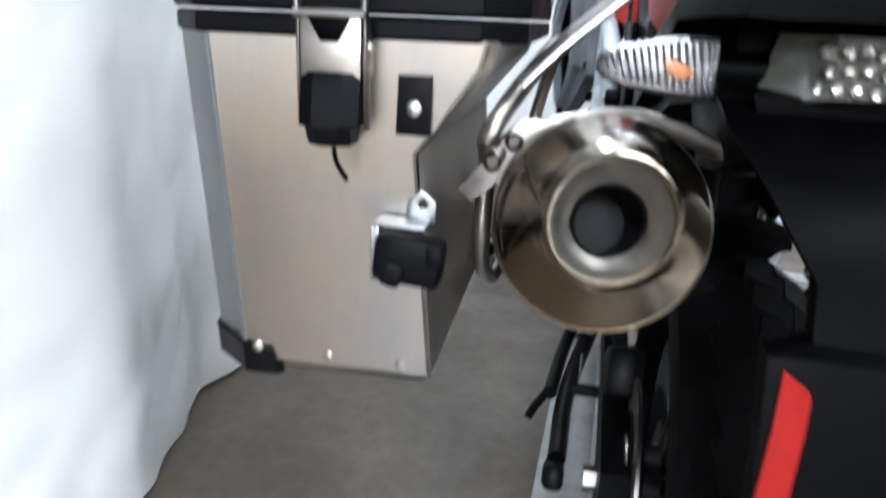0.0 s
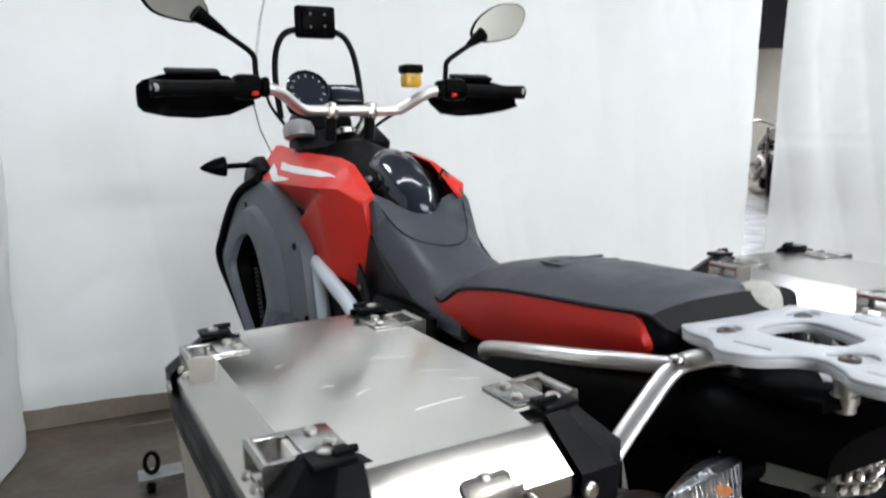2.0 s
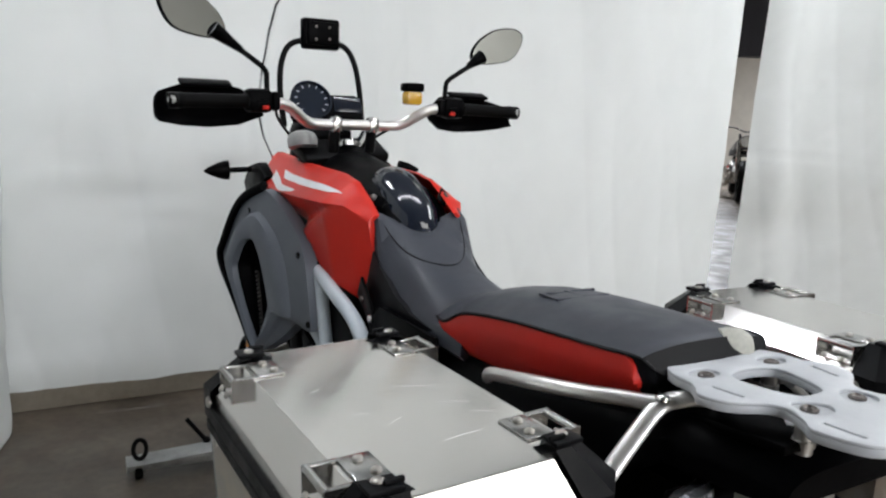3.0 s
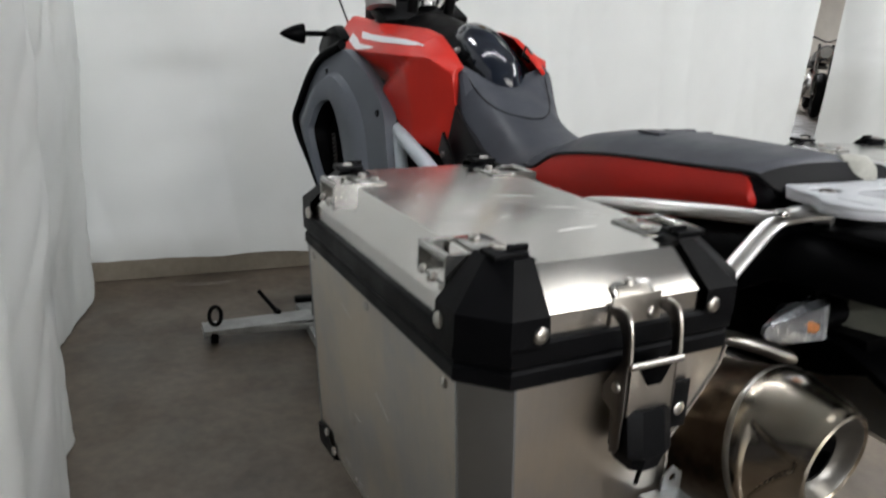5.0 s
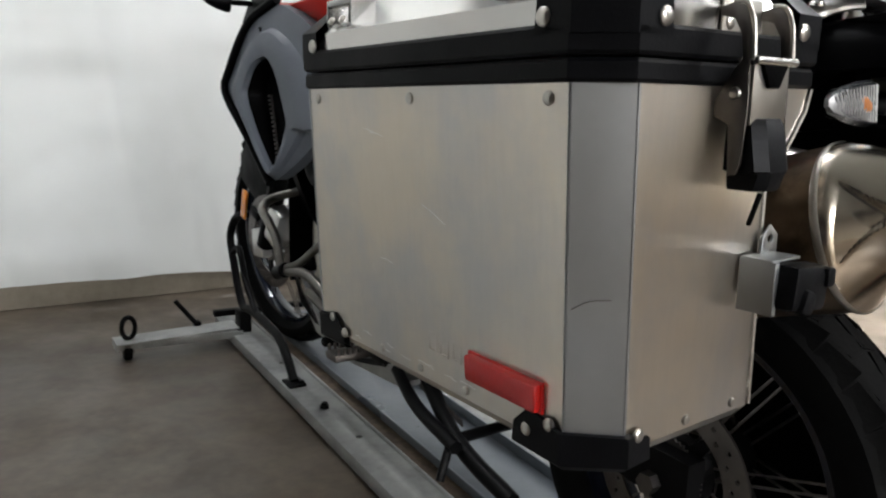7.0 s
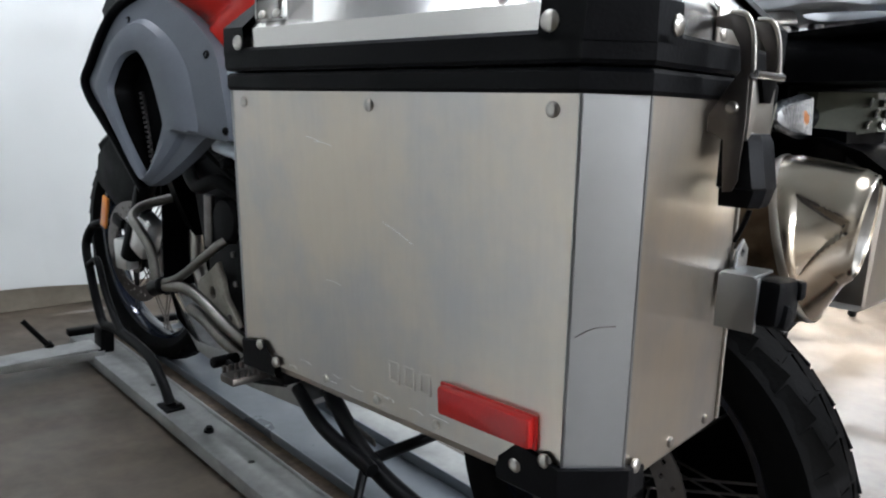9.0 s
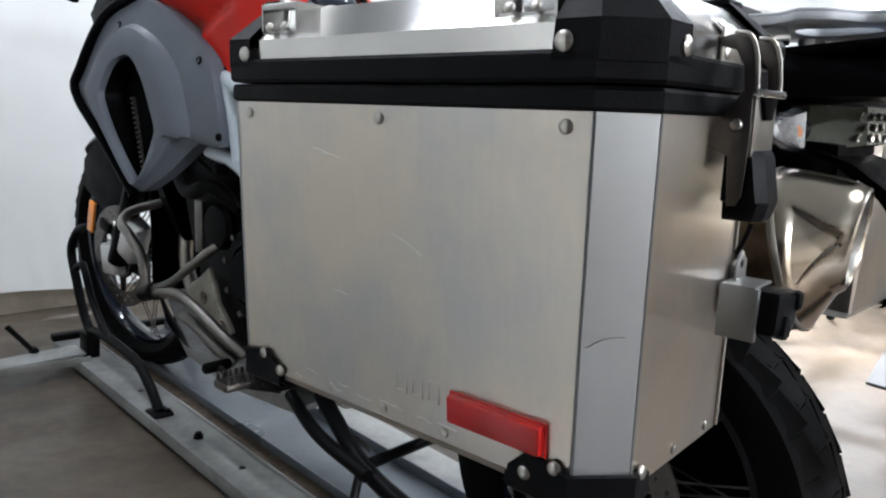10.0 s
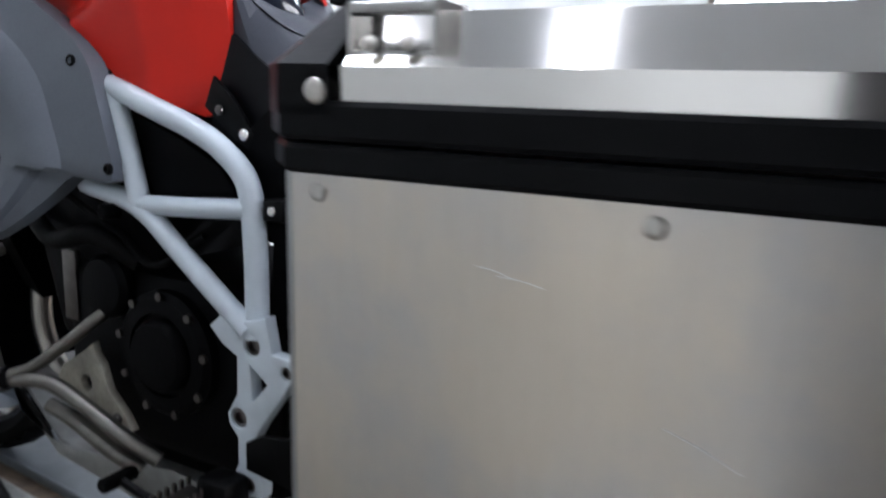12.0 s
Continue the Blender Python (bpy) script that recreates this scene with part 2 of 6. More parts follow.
def lathe(profile, m=None, n=24, close=False):
    """Turns (radius, height) pairs about z; height runs along m's z."""
    bm = bmesh.new()
    rings = []
    for r, h in profile:
        rings.append([bm.verts.new((r * math.cos(2 * math.pi * i / n), r * math.sin(2 * math.pi * i / n), h)) for i in range(n)])
    pairs = list(zip(rings, rings[1:])) + ([(rings[-1], rings[0])] if close else [])
    for a, b in pairs:
        for i in range(n):
            bm.faces.new((a[i], a[(i + 1) % n], b[(i + 1) % n], b[i]))
    if not close:
        bm.faces.new(rings[0][::-1])
        bm.faces.new(rings[-1])
    if m is not None:
        bmesh.ops.transform(bm, matrix=m, verts=bm.verts)
    return bm


def rod(p1, p2, r, r2=None, n=14, bevel=0.0):
    length = (Vector(p2) - Vector(p1)).length
    r2 = r if r2 is None else r2
    prof = [(r, 0), (r2, length)]
    if bevel:
        prof = [(r - bevel, 0), (r, bevel), (r2, length - bevel), (r2 - bevel, length)]
    return lathe(prof, axis_matrix(p1, p2), n)


def spline(points, steps=8, closed=False):
    pts = [Vector(p) for p in points]
    out, n = [], len(pts)
    for i in range(n if closed else n - 1):
        if closed:
            p0, p1, p2, p3 = pts[i - 1], pts[i], pts[(i + 1) % n], pts[(i + 2) % n]
        else:
            p1, p2 = pts[i], pts[i + 1]
            p0 = pts[i - 1] if i else p1 * 2 - p2
            p3 = pts[i + 2] if i + 2 < n else p2 * 2 - p1
        for k in range(steps):
            t = k / steps
            out.append(0.5 * ((2 * p1) + (p2 - p0) * t + (2 * p0 - 5 * p1 + 4 * p2 - p3) * t * t + (3 * p1 - p0 - 3 * p2 + p3) * t ** 3))
    if not closed:
        out.append(pts[-1])
    return out


def tube(points, r, n=10, steps=6, closed=False, flat=1.0):
    """A bent tube along a smooth line; flat < 1 squashes it."""
    line = spline(points, steps, closed) if steps > 1 else [Vector(p) for p in points]
    bm = bmesh.new()
    rings, normal = [], None
    count = len(line)
    for i, p in enumerate(line):
        a = line[i - 1] if (i or closed) else p
        b = line[(i + 1) % count] if (i + 1 < count or closed) else p
        d = (b - a).normalized()
        if normal is None:
            normal = d.orthogonal().normalized()
        normal = (normal - d * normal.dot(d)).normalized()
        side = d.cross(normal)
        rings.append([bm.verts.new(p + r * (math.cos(2 * math.pi * k / n) * normal + flat * math.sin(2 * math.pi * k / n) * side)) for k in range(n)])
    for i in range(len(rings) - (0 if closed else 1)):
        a, b = rings[i], rings[(i + 1) % len(rings)]
        for k in range(n):
            bm.faces.new((a[k], a[(k + 1) % n], b[(k + 1) % n], b[k]))
    if not closed:
        bm.faces.new(rings[0][::-1])
        bm.faces.new(rings[-1])
    return bm


def loft(rings, caps=True, closed=True):
    """Skins rings of as many points each."""
    bm = bmesh.new()
    made = [[bm.verts.new(p) for p in ring] for ring in rings]
    n = len(made[0])
    for a, b in zip(made, made[1:]):
        for k in range(n if closed else n - 1):
            bm.faces.new((a[k], a[(k + 1) % n], b[(k + 1) % n], b[k]))
    if caps and closed:
        bm.faces.new(made[0][::-1])
        bm.faces.new(made[-1])
    return bm


def slab(outline, thick, m=None, bevel=0.0, holes=()):
    """A flat plate in xy, from z = 0 to thick, with holes through it."""
    bm = bmesh.new()
    edges = []
    for ring in (outline, *holes):
        vs = [bm.verts.new((p[0], p[1], 0)) for p in ring]
        edges += [bm.edges.new((vs[i], vs[(i + 1) % len(vs)])) for i in range(len(vs))]
    if holes:
        bmesh.ops.triangle_fill(bm, use_beauty=True, use_dissolve=False, edges=edges)
    else:
        bm.faces.new(bm.verts[:])
    made = bmesh.ops.extrude_face_region(bm, geom=bm.faces[:])
    verts = [g for g in made["geom"] if isinstance(g, bmesh.types.BMVert)]
    bmesh.ops.translate(bm, verts=verts, vec=(0, 0, thick))
    bmesh.ops.recalc_face_normals(bm, faces=bm.faces)
    if bevel:
        rim = [e for e in bm.edges if len(e.link_faces) == 2 and e.calc_face_angle(0) > 1.2
               and abs(e.verts[0].co.z - e.verts[1].co.z) < thick * 0.1]
        bmesh.ops.bevel(bm, geom=rim, offset=bevel, segments=2, affect="EDGES", profile=0.5)
    if m is not None:
        bmesh.ops.transform(bm, matrix=m, verts=bm.verts)
    return bm


def ring2d(cx, cy, r, n=20, ry=None):
    return [(cx + r * math.cos(2 * math.pi * i / n), cy + (ry or r) * math.sin(2 * math.pi * i / n)) for i in range(n)]


def resample(points, n):
    pts = [Vector(p) for p in points]
    pts.append(pts[0])
    lengths = [(b - a).length for a, b in zip(pts, pts[1:])]
    total, out = sum(lengths), []
    for k in range(n):
        s, i = total * k / n, 0
        while s > lengths[i]:
            s -= lengths[i]
            i += 1
        out.append(pts[i].lerp(pts[i + 1], s / lengths[i]))
    return out


def rivet(p, normal, r=0.006, h=0.003):
    """A domed rivet head on a surface."""
    m = axis_matrix(p, Vector(p) + Vector(normal))
    return lathe([(r, -0.001), (r, h * 0.35), (r * 0.8, h * 0.8), (r * 0.35, h)], m, 12)


YZ = Matrix(((0, 0, 1, 0), (1, 0, 0, 0), (0, 1, 0, 0), (0, 0, 0, 1)))  # plate drawn as (y, z), thick along x
XZ = Matrix(((1, 0, 0, 0), (0, 0, 1, 0), (0, 1, 0, 0), (0, 0, 0, 1)))  # plate drawn as (x, z), thick along y


def shift(x=0, y=0, z=0):
    return Matrix.Translation((x, y, z))


# ---- the place: floor, walls, ceiling, curtains ----
def setting(name, bm, mat, label, category, sharp=0):
    return tagged(part(name, bm, mat, None, "", sharp), label, category, "", "structure")


setting("floor", box((4.5, 3, -0.1), (21, 20, 0.2), 0), CONCRETE, "bare brown-grey concrete showroom floor with stains", "floor")
setting("ceiling", box((4.5, 3, 3.7), (21, 20, 0.2), 0), CEILING, "plain pale blue-grey showroom ceiling", "ceiling")
setting("wall_north", box((4.5, 13.1, 1.8), (21.4, 0.2, 3.6), 0), PLASTER, "plain beige far showroom wall", "wall")
setting("wall_south", box((4.5, -7.1, 1.8), (21.4, 0.2, 3.6), 0), PLASTER, "plain beige showroom wall behind the camera", "wall")
setting("wall_east", box((15.1, 3, 1.8), (0.2, 20, 3.6), 0), PLASTER, "plain pale showroom wall", "wall")
# out of view; its dark colour is added to dim what the pannier mirrors
setting("wall_west", box((-6.1, 3, 1.8), (0.2, 20, 3.6), 0), DARK_BULK, "unseen showroom wall, dark to deepen the pannier's reflection", "wall")


def curtain(name, points, z0, z1, seed, amp, label, hem_drift=0.0, wrinkle=0.004):
    """A hanging cloth along a line on the floor, with soft folds that open towards the hem and creases from packing."""
    rnd = random.Random(seed)
    line = spline([(x, y, 0) for x, y in points], 40)
    dist = [0.0]
    for a, b in zip(line, line[1:]):
        dist.append(dist[-1] + (b - a).length)
    total = dist[-1]
    waves = [(rnd.uniform(2.2, 3.6), rnd.uniform(0, 6.3), 1.0), (rnd.uniform(6, 8), rnd.uniform(0, 6.3), 0.55), (rnd.uniform(11, 15), rnd.uniform(0, 6.3), 0.34), (rnd.uniform(20, 26), rnd.uniform(0, 6.3), 0.13)]
    creases = [rnd.uniform(0.25, 0.5) + 0.62 * k for k in range(5)]
    cols, rows = int(total / 0.015), 96
    bm = bmesh.new()
    grid = []
    k = 0
    for i in range(cols + 1):
        s = total * i / cols
        while k < len(dist) - 2 and dist[k + 1] < s:
            k += 1
        t = (s - dist[k]) / max(1e-6, dist[k + 1] - dist[k])
        p = line[k].lerp(line[k + 1], t)
        d = (line[k + 1] - line[k]).normalized()
        nrm = Vector((-d.y, d.x, 0))
        col = []
        for j in range(rows + 1):
            v = j / rows
            z = z0 + (z1 - z0) * v + (hem_drift * math.sin(s * 2.1 + seed) * (1 - v) ** 6)
            open_up = 0.45 + 0.55 * (1 - v)
            o = sum(a * math.sin(f * (s + 0.22 * (1 - v) * math.sin(f + ph)) + ph) for f, ph, a in waves) * amp * open_up
            o += 0.020 * noise.noise(Vector((s * 3.1, z * 1.6, seed)))
            # slanting pulls and small wrinkles in the cloth
            pull = 1 - abs(noise.noise(Vector((s * 4.2 + z * 0.7, z * 0.6 - s * 0.3, seed + 4.0))))
            o += 0.010 * pull ** 4 * open_up
            fine = 1 - abs(noise.noise(Vector((s * 6.0 - z * 4.2, z * 3.4, seed + 9.0))))
            small = 1 - abs(noise.noise(Vector((s * 11.0 + z * 8.0, z * 9.0 - s * 3.0, seed + 2.0))))
            o += wrinkle * (fine ** 4 + 0.35 * small ** 4)
            for c in creases:
                q = (z - c + 0.012 * math.sin(s * 5 + c * 9)) / 0.012
                if abs(q) < 3:
                    o += 0.0050 * math.exp(-q * q) * (0.6 + 0.4 * math.sin(s * 3 + c * 7))
            col.append(bm.verts.new(p + nrm * o + Vector((0, 0, z))))
        grid.append(col)
    for a, b in zip(grid, grid[1:]):
        for j in range(rows):
            bm.faces.new((a[j], b[j], b[j + 1], a[j + 1]))
    ob = part(name, bm, CURTAIN, None, "", 180)
    curtain_rail(points)
    return tagged(ob, label, "curtain")


def curtain_rail(points):
    """A thin rail along the top of a curtain, hung from the ceiling."""
    bm = tube([(x, y, 2.66) for x, y in points], 0.012, 8)
    for x, y in (points[0], points[len(points) // 2], points[-1]):
        merge(bm, rod((x, y, 2.66), (x, y, 3.6), 0.005, None, 6))
    setting("trim", bm, TUBE_STEEL, "thin metal curtain rail hung from the ceiling", "curtain rail", 38)


curtain("curtain", [(-1.10, 0.125), (-1.03, 0.20), (-0.91, 0.38), (-0.955, 0.54), (-0.992, 0.76), (-0.955, 0.90), (-0.925, 1.12), (-0.93, 1.30), (-0.922, 1.44), (-0.95, 1.62), (-0.985, 1.90), (-0.925, 2.16), (-0.868, 2.42), (-0.866, 2.61)],
        0.008, 2.65, 3, 0.014, "white cloth curtain hanging to the floor beside the motorcycle", 0.0, 0.010)
curtain("curtain", [(-0.98, 2.62), (-0.85, 2.60), (-0.5, 2.575), (0.0, 2.58), (0.5, 2.60), (0.9, 2.67), (1.4, 2.73), (2.2, 2.70), (2.985, 2.70)],
        0.085, 2.65, 7, 0.016, "white cloth curtain hanging just clear of the floor behind the motorcycle", 0.012)
curtain("curtain", [(3.16, 2.66), (3.45, 2.45), (3.7, 2.0), (3.78, 1.5), (3.8, 1.05)],
        0.05, 2.65, 11, 0.034, "white cloth curtain beside a narrow gap to the showroom")


setting("baseboard", box((-0.15, 2.655, 0.075), (1.64, 0.03, 0.15), 0.003), WALL_FOOT, "low beige board standing on the floor behind the curtain", "baseboard")


# ---- the motorcycle ----
bike = thing("motorcycle", BIKE, "red, grey and black adventure motorcycle standing on a steel dolly", "motorcycle")


# the front end stands turned a little to the left about the steering axis
HEAD = Vector((0, 1.37, 1.07))
FORK_TURN = Matrix.Translation(HEAD) @ Matrix.Rotation(radians(6.5), 4, Vector((0, -0.13, 0.23)).normalized()) @ Matrix.Translation(-HEAD)


def forked(bm):
    bmesh.ops.transform(bm, matrix=FORK_TURN, verts=bm.verts)
    return bm


def wheel(name, cx, cy, cz, radius, width, rim_r, turned, blocks, disc_r, disc_x, stripe=False):
    hub_m = turned @ shift(cx, cy, cz) @ pose(0, 0, 0, 0, 90, 0)
    h = width / 2
    prof = [(rim_r, -h * 0.62), (rim_r + 0.012, -h * 0.86), (radius * 0.86, -h), (radius * 0.93, -h * 0.92), (radius * 0.985, -h * 0.5), (radius, 0),
            (radius * 0.985, h * 0.5), (radius * 0.93, h * 0.92), (radius * 0.86, h), (rim_r + 0.012, h * 0.86), (rim_r, h * 0.62)]
    tyre = part(name, lathe(prof, hub_m, 64, True), RUBBER, bike, "black spoked wheel with a knobbly rubber tyre")
    # tread blocks
    tread = bmesh.new()
    for i in range(blocks):
        for row, (u, slope, rr) in enumerate(((-0.66, 34, 0.949), (-0.22, 12, 0.980), (0.22, -12, 0.980), (0.66, -34, 0.949))):
            ang = 360 * (i + (0.5 if row in (1, 2) else 0.0)) / blocks
            m = hub_m @ pose(0, 0, 0, 0, 0, ang) @ pose(radius * rr, 0, u * h, 0, slope, 0) @ pose(0, 0, 0, 12 if u < 0 else -12, 0, 0)
            merge(tread, box((0, 0, 0), (0.009, 2 * math.pi * radius / blocks * 0.90, h * 0.43), 0, None))
            bmesh.ops.transform(tread, matrix=m, verts=tread.verts[-8:])
    tagged(part("tread", tread, RUBBER, tyre, "", 0), "", "", "", "stuff")
    if stripe:
        part("tyre_stripe", lathe([(radius + 0.0058, -0.011), (radius + 0.0068, -0.009), (radius + 0.0068, 0.009), (radius + 0.0058, 0.011)],
                                  hub_m @ shift(0, 0, 0), 64, True), RED_STRIPE, tyre, "red painted stripe round the tread")
    rim = [(rim_r + 0.004, -h * 0.6), (rim_r - 0.012, -h * 0.56), (rim_r - 0.020, -h * 0.2), (rim_r - 0.022, 0), (rim_r - 0.020, h * 0.2),
           (rim_r - 0.012, h * 0.56), (rim_r + 0.004, h * 0.6), (rim_r + 0.001, 0)]
    part("rim", lathe(rim, hub_m, 64, True), BLACK_GLOSS, tyre, "glossy black rim")
    part("hub", lathe([(0.018, -0.075), (0.05, -0.07), (0.052, -0.05), (0.032, -0.03), (0.032, 0.03), (0.052, 0.05), (0.05, 0.07), (0.018, 0.075)], hub_m, 32), BLACK_METAL, tyre, "black hub")
    spoke = finish(rod((0.046, 0, 0.05), (rim_r - 0.02, 0, 0.006), 0.0021, n=6), "spoke", DISC_STEEL)
    for i in range(32):
        side = 1 if i % 2 else -1
        ob = new("spoke", spoke)
        ob.parent = tyre
        skew = 26 if (i // 2) % 2 else -26
        ob.matrix_local = hub_m @ pose(0, 0, 0, 0, 0, 360 * i / 32) @ Matrix.Diagonal((1, 1, side, 1)) @ shift(0.046, 0, 0) @ pose(0, 0, 0, 0, 0, skew * 0.45) @ shift(-0.046, 0, 0)
    # brake disc with drilled holes and its carrier
    holes = [ring2d(disc_r * 0.88 * math.cos(a), disc_r * 0.88 * math.sin(a), 0.0042, 8) for a in np.arange(0, 6.28, 6.2832 / 20)]
    holes += [ring2d(disc_r * 0.79 * math.cos(a), disc_r * 0.79 * math.sin(a), 0.0042, 8) for a in np.arange(0.15, 6.43, 6.2832 / 20)]
    holes.append(ring2d(0, 0, disc_r * 0.70, 40))
    disc_m = hub_m @ shift(0, 0, disc_x)
    part("brake_disc", slab(ring2d(0, 0, disc_r, 64), 0.0045, disc_m, 0, holes), DISC_STEEL, tyre, "drilled steel brake disc")
    carrier = []
    for i in range(40):
        a = 2 * math.pi * i / 40
        r = disc_r * (0.72 if i % 8 in (0, 1) else 0.42)
        carrier.append((r * math.cos(a), r * math.sin(a)))
    part("disc_carrier", slab(carrier, 0.005, disc_m @ shift(0, 0, 0.001), 0, [ring2d(0, 0, 0.036, 24)]), BLACK_METAL, tyre)
    teeth = []
    for i in range(96):
        a = 2 * math.pi * i / 96
        teeth.append(((0.062 if i % 2 else 0.057) * math.cos(a), (0.062 if i % 2 else 0.057) * math.sin(a)))
    part("sensor_ring", slab(teeth, 0.003, disc_m @ shift(0, 0, -0.006), 0, [ring2d(0, 0, 0.05, 32)]), DISC_STEEL, tyre, "toothed sensor ring")
    return tyre


wheel("rear_wheel", 0.0, 0.210, 0.238, 0.308, 0.150, 0.222, Matrix(), 34, 0.1325, -0.088)
wheel("front_wheel", 0.0, 1.83, 0.335, 0.345, 0.094, 0.275, FORK_TURN, 40, 0.150, -0.072)

# front fork, calipers, mudguard
for sx in (-1, 1):
    part("fork_leg", forked(rod((sx * 0.098, 1.80, 0.33), (sx * 0.098, 1.58, 0.72), 0.029, 0.027, 18, 0.003)), BLACK_METAL, bike)
    part("fork_tube", forked(rod((sx * 0.098, 1.585, 0.71), (sx * 0.098, 1.375, 1.09), 0.0245, None, 18)), BLACK_GLOSS, bike)
    part("axle_clamp", forked(box((sx * 0.098, 1.825, 0.335), (0.042, 0.07, 0.09), 0.010)), TUBE_STEEL, bike)
    cal = part("brake_caliper", forked(box((sx * 0.098, 1.70, 0.405), (0.055, 0.075, 0.12), 0.012, pose(0, 0, 0, 28))), TUBE_STEEL, bike, "cast metal brake caliper")
    part("caliper_bolt", forked(rod((sx * 0.130, 1.70, 0.43), (sx * 0.118, 1.70, 0.43), 0.008, n=8)), CHROME, cal)
    part("reflector_bracket", forked(box((sx * 0.132, 1.785, 0.44), (0.012, 0.05, 0.03), 0.003, pose(0, 0, 0, 22))), BLACK_METAL, bike)
    stay = [(1.62, 0.62), (1.66, 0.52), (1.76, 0.47), (1.90, 0.45), (2.02, 0.53), (2.00, 0.61), (1.90, 0.68), (1.76, 0.69)]
    part("mudguard_stay", forked(slab(stay, 0.006, shift(sx * 0.064 - 0.003) @ YZ, 0.002)), BLACK_PLASTIC, bike)
    ref = box((sx * 0.142, 1.838, 0.462), (0.008, 0.030, 0.094), 0.003, pose(0, 0, 0, 20))
    part("side_reflector", forked(ref), ORANGE, bike, "orange side reflector on the fork")
fender = []
for i in range(15):
    a = radians(62 + 80 * i / 14)
    r = 0.366
    c = Vector((0, 1.83 + r * math.cos(a) * 1.0, 0.335 + r * math.sin(a)))
    fender.append([c + Vector((x, -math.cos(a) * d, -math.sin(a) * d)) for x, d in
                   ((-0.066, 0.045), (-0.066, 0.02), (-0.045, 0.0), (0, -0.008), (0.045, 0.0), (0.066, 0.02), (0.066, 0.045), (0.06, 0.044), (0.042, 0.008), (0, 0.0), (-0.042, 0.008), (-0.06, 0.044))])
part("front_mudguard", forked(loft(fender)), BLACK_PLASTIC, bike)
part("brake_hose", forked(tube([(-0.12, 1.70, 0.46), (-0.14, 1.62, 0.60), (-0.10, 1.48, 0.80), (-0.06, 1.40, 1.0)], 0.0045, 6)), RUBBER, bike)
part("triple_clamp", forked(box((0, 1.375, 1.085), (0.25, 0.10, 0.035), 0.010, pose(0, 0, 0, 28))), BLACK_METAL, bike)
part("steering_head", rod((0, 1.37, 1.07), (0, 1.50, 0.84), 0.04, None, 18), BLACK_METAL, bike)

# engine, radiator and trellis frame
part("splash_guard", box((0, 1.468, 0.45), (0.30, 0.008, 0.34), 0.003), BLACK_PLASTIC, bike, "black plastic splash guard behind the front wheel")
engine = part("engine", box((0, 1.02, 0.40), (0.30, 0.46, 0.30), 0.03), ENGINE_DARK, bike, "black cast engine block")
part("cylinder", box((0, 1.20, 0.55), (0.27, 0.26, 0.26), 0.025, pose(0, 0, 0, -18)), ENGINE_DARK, engine)
part("cylinder_head", box((0, 1.24, 0.685), (0.28, 0.22, 0.09), 0.02, pose(0, 0, 0, -18)), ENGINE_DARK, engine)
part("oil_sump", box((0, 1.0, 0.24), (0.22, 0.40, 0.08), 0.03), ENGINE_DARK, engine)
part("lower_cowl", loft([[(-w, y, z), (w, y, z), (w, y + 0.05, z + 0.02), (-w, y + 0.05, z + 0.02)] for z, y, w in ((0.44, 1.39, 0.10), (0.52, 1.38, 0.14), (0.62, 1.40, 0.17))]), BLACK_PLASTIC, bike, "black plastic cowl under the radiator")
for sx in (-1, 1):
    cover_m = shift(sx * 0.15, 0.985, 0.43) @ pose(0, 0, 0, 0, sx * 90, 0)
    part("engine_cover", lathe([(0.098, 0), (0.098, 0.016), (0.088, 0.024), (0.066, 0.026), (0.064, 0.016), (0.058, 0.016), (0.056, 0.030), (0.050, 0.038), (0.02, 0.040)], cover_m, 36), ENGINE_DARK, engine, "round black engine cover", 30)
    part("side_cover", lathe([(0.052, 0), (0.052, 0.012), (0.044, 0.022), (0.02, 0.025)], shift(sx * 0.15, 1.12, 0.515) @ pose(0, 0, 0, 0, sx * 90, 0), 24), ENGINE_DARK, engine)
    part("water_hose", tube([(sx * 0.15, 1.05, 0.56), (sx * 0.18, 1.12, 0.60), (sx * 0.17, 1.24, 0.58), (sx * 0.14, 1.36, 0.64)], 0.016, 10), RUBBER, engine, "black water hose")
    part("wiring_loom", tube([(sx * 0.16, 0.90, 0.62), (sx * 0.165, 1.0, 0.565), (sx * 0.16, 1.08, 0.60), (sx * 0.165, 1.2, 0.655)], 0.006, 8), RUBBER, engine)
    for k in range(9):
        a = radians(40 * k + 12)
        part("cover_bolt", rod((sx * 0.172, 0.985 + 0.092 * math.cos(a), 0.43 + 0.092 * math.sin(a)), (sx * 0.178, 0.985 + 0.092 * math.cos(a), 0.43 + 0.092 * math.sin(a)), 0.0065, n=8), DISC_STEEL, engine)
part("engine_stay", box((-0.148, 1.225, 0.50), (0.012, 0.034, 0.12), 0.003), DISC_STEEL, engine, "grey metal engine stay")
part("stand_casting", slab([(1.215, 0.372), (1.165, 0.402), (1.134, 0.424), (1.128, 0.405), (1.114, 0.392), (1.100, 0.352), (1.062, 0.318), (1.046, 0.296), (1.085, 0.278), (1.158, 0.322), (1.234, 0.341)], 0.014, shift(-0.182) @ YZ, 0.003, [ring2d(1.156, 0.352, 0.014, 14)]), CREAM_CAST, engine, "bare cast aluminium side stand mount")
part("casting_bolt", rivet((-0.184, 1.078, 0.310), (-1, 0, 0), 0.009, 0.006), DISC_STEEL, engine)
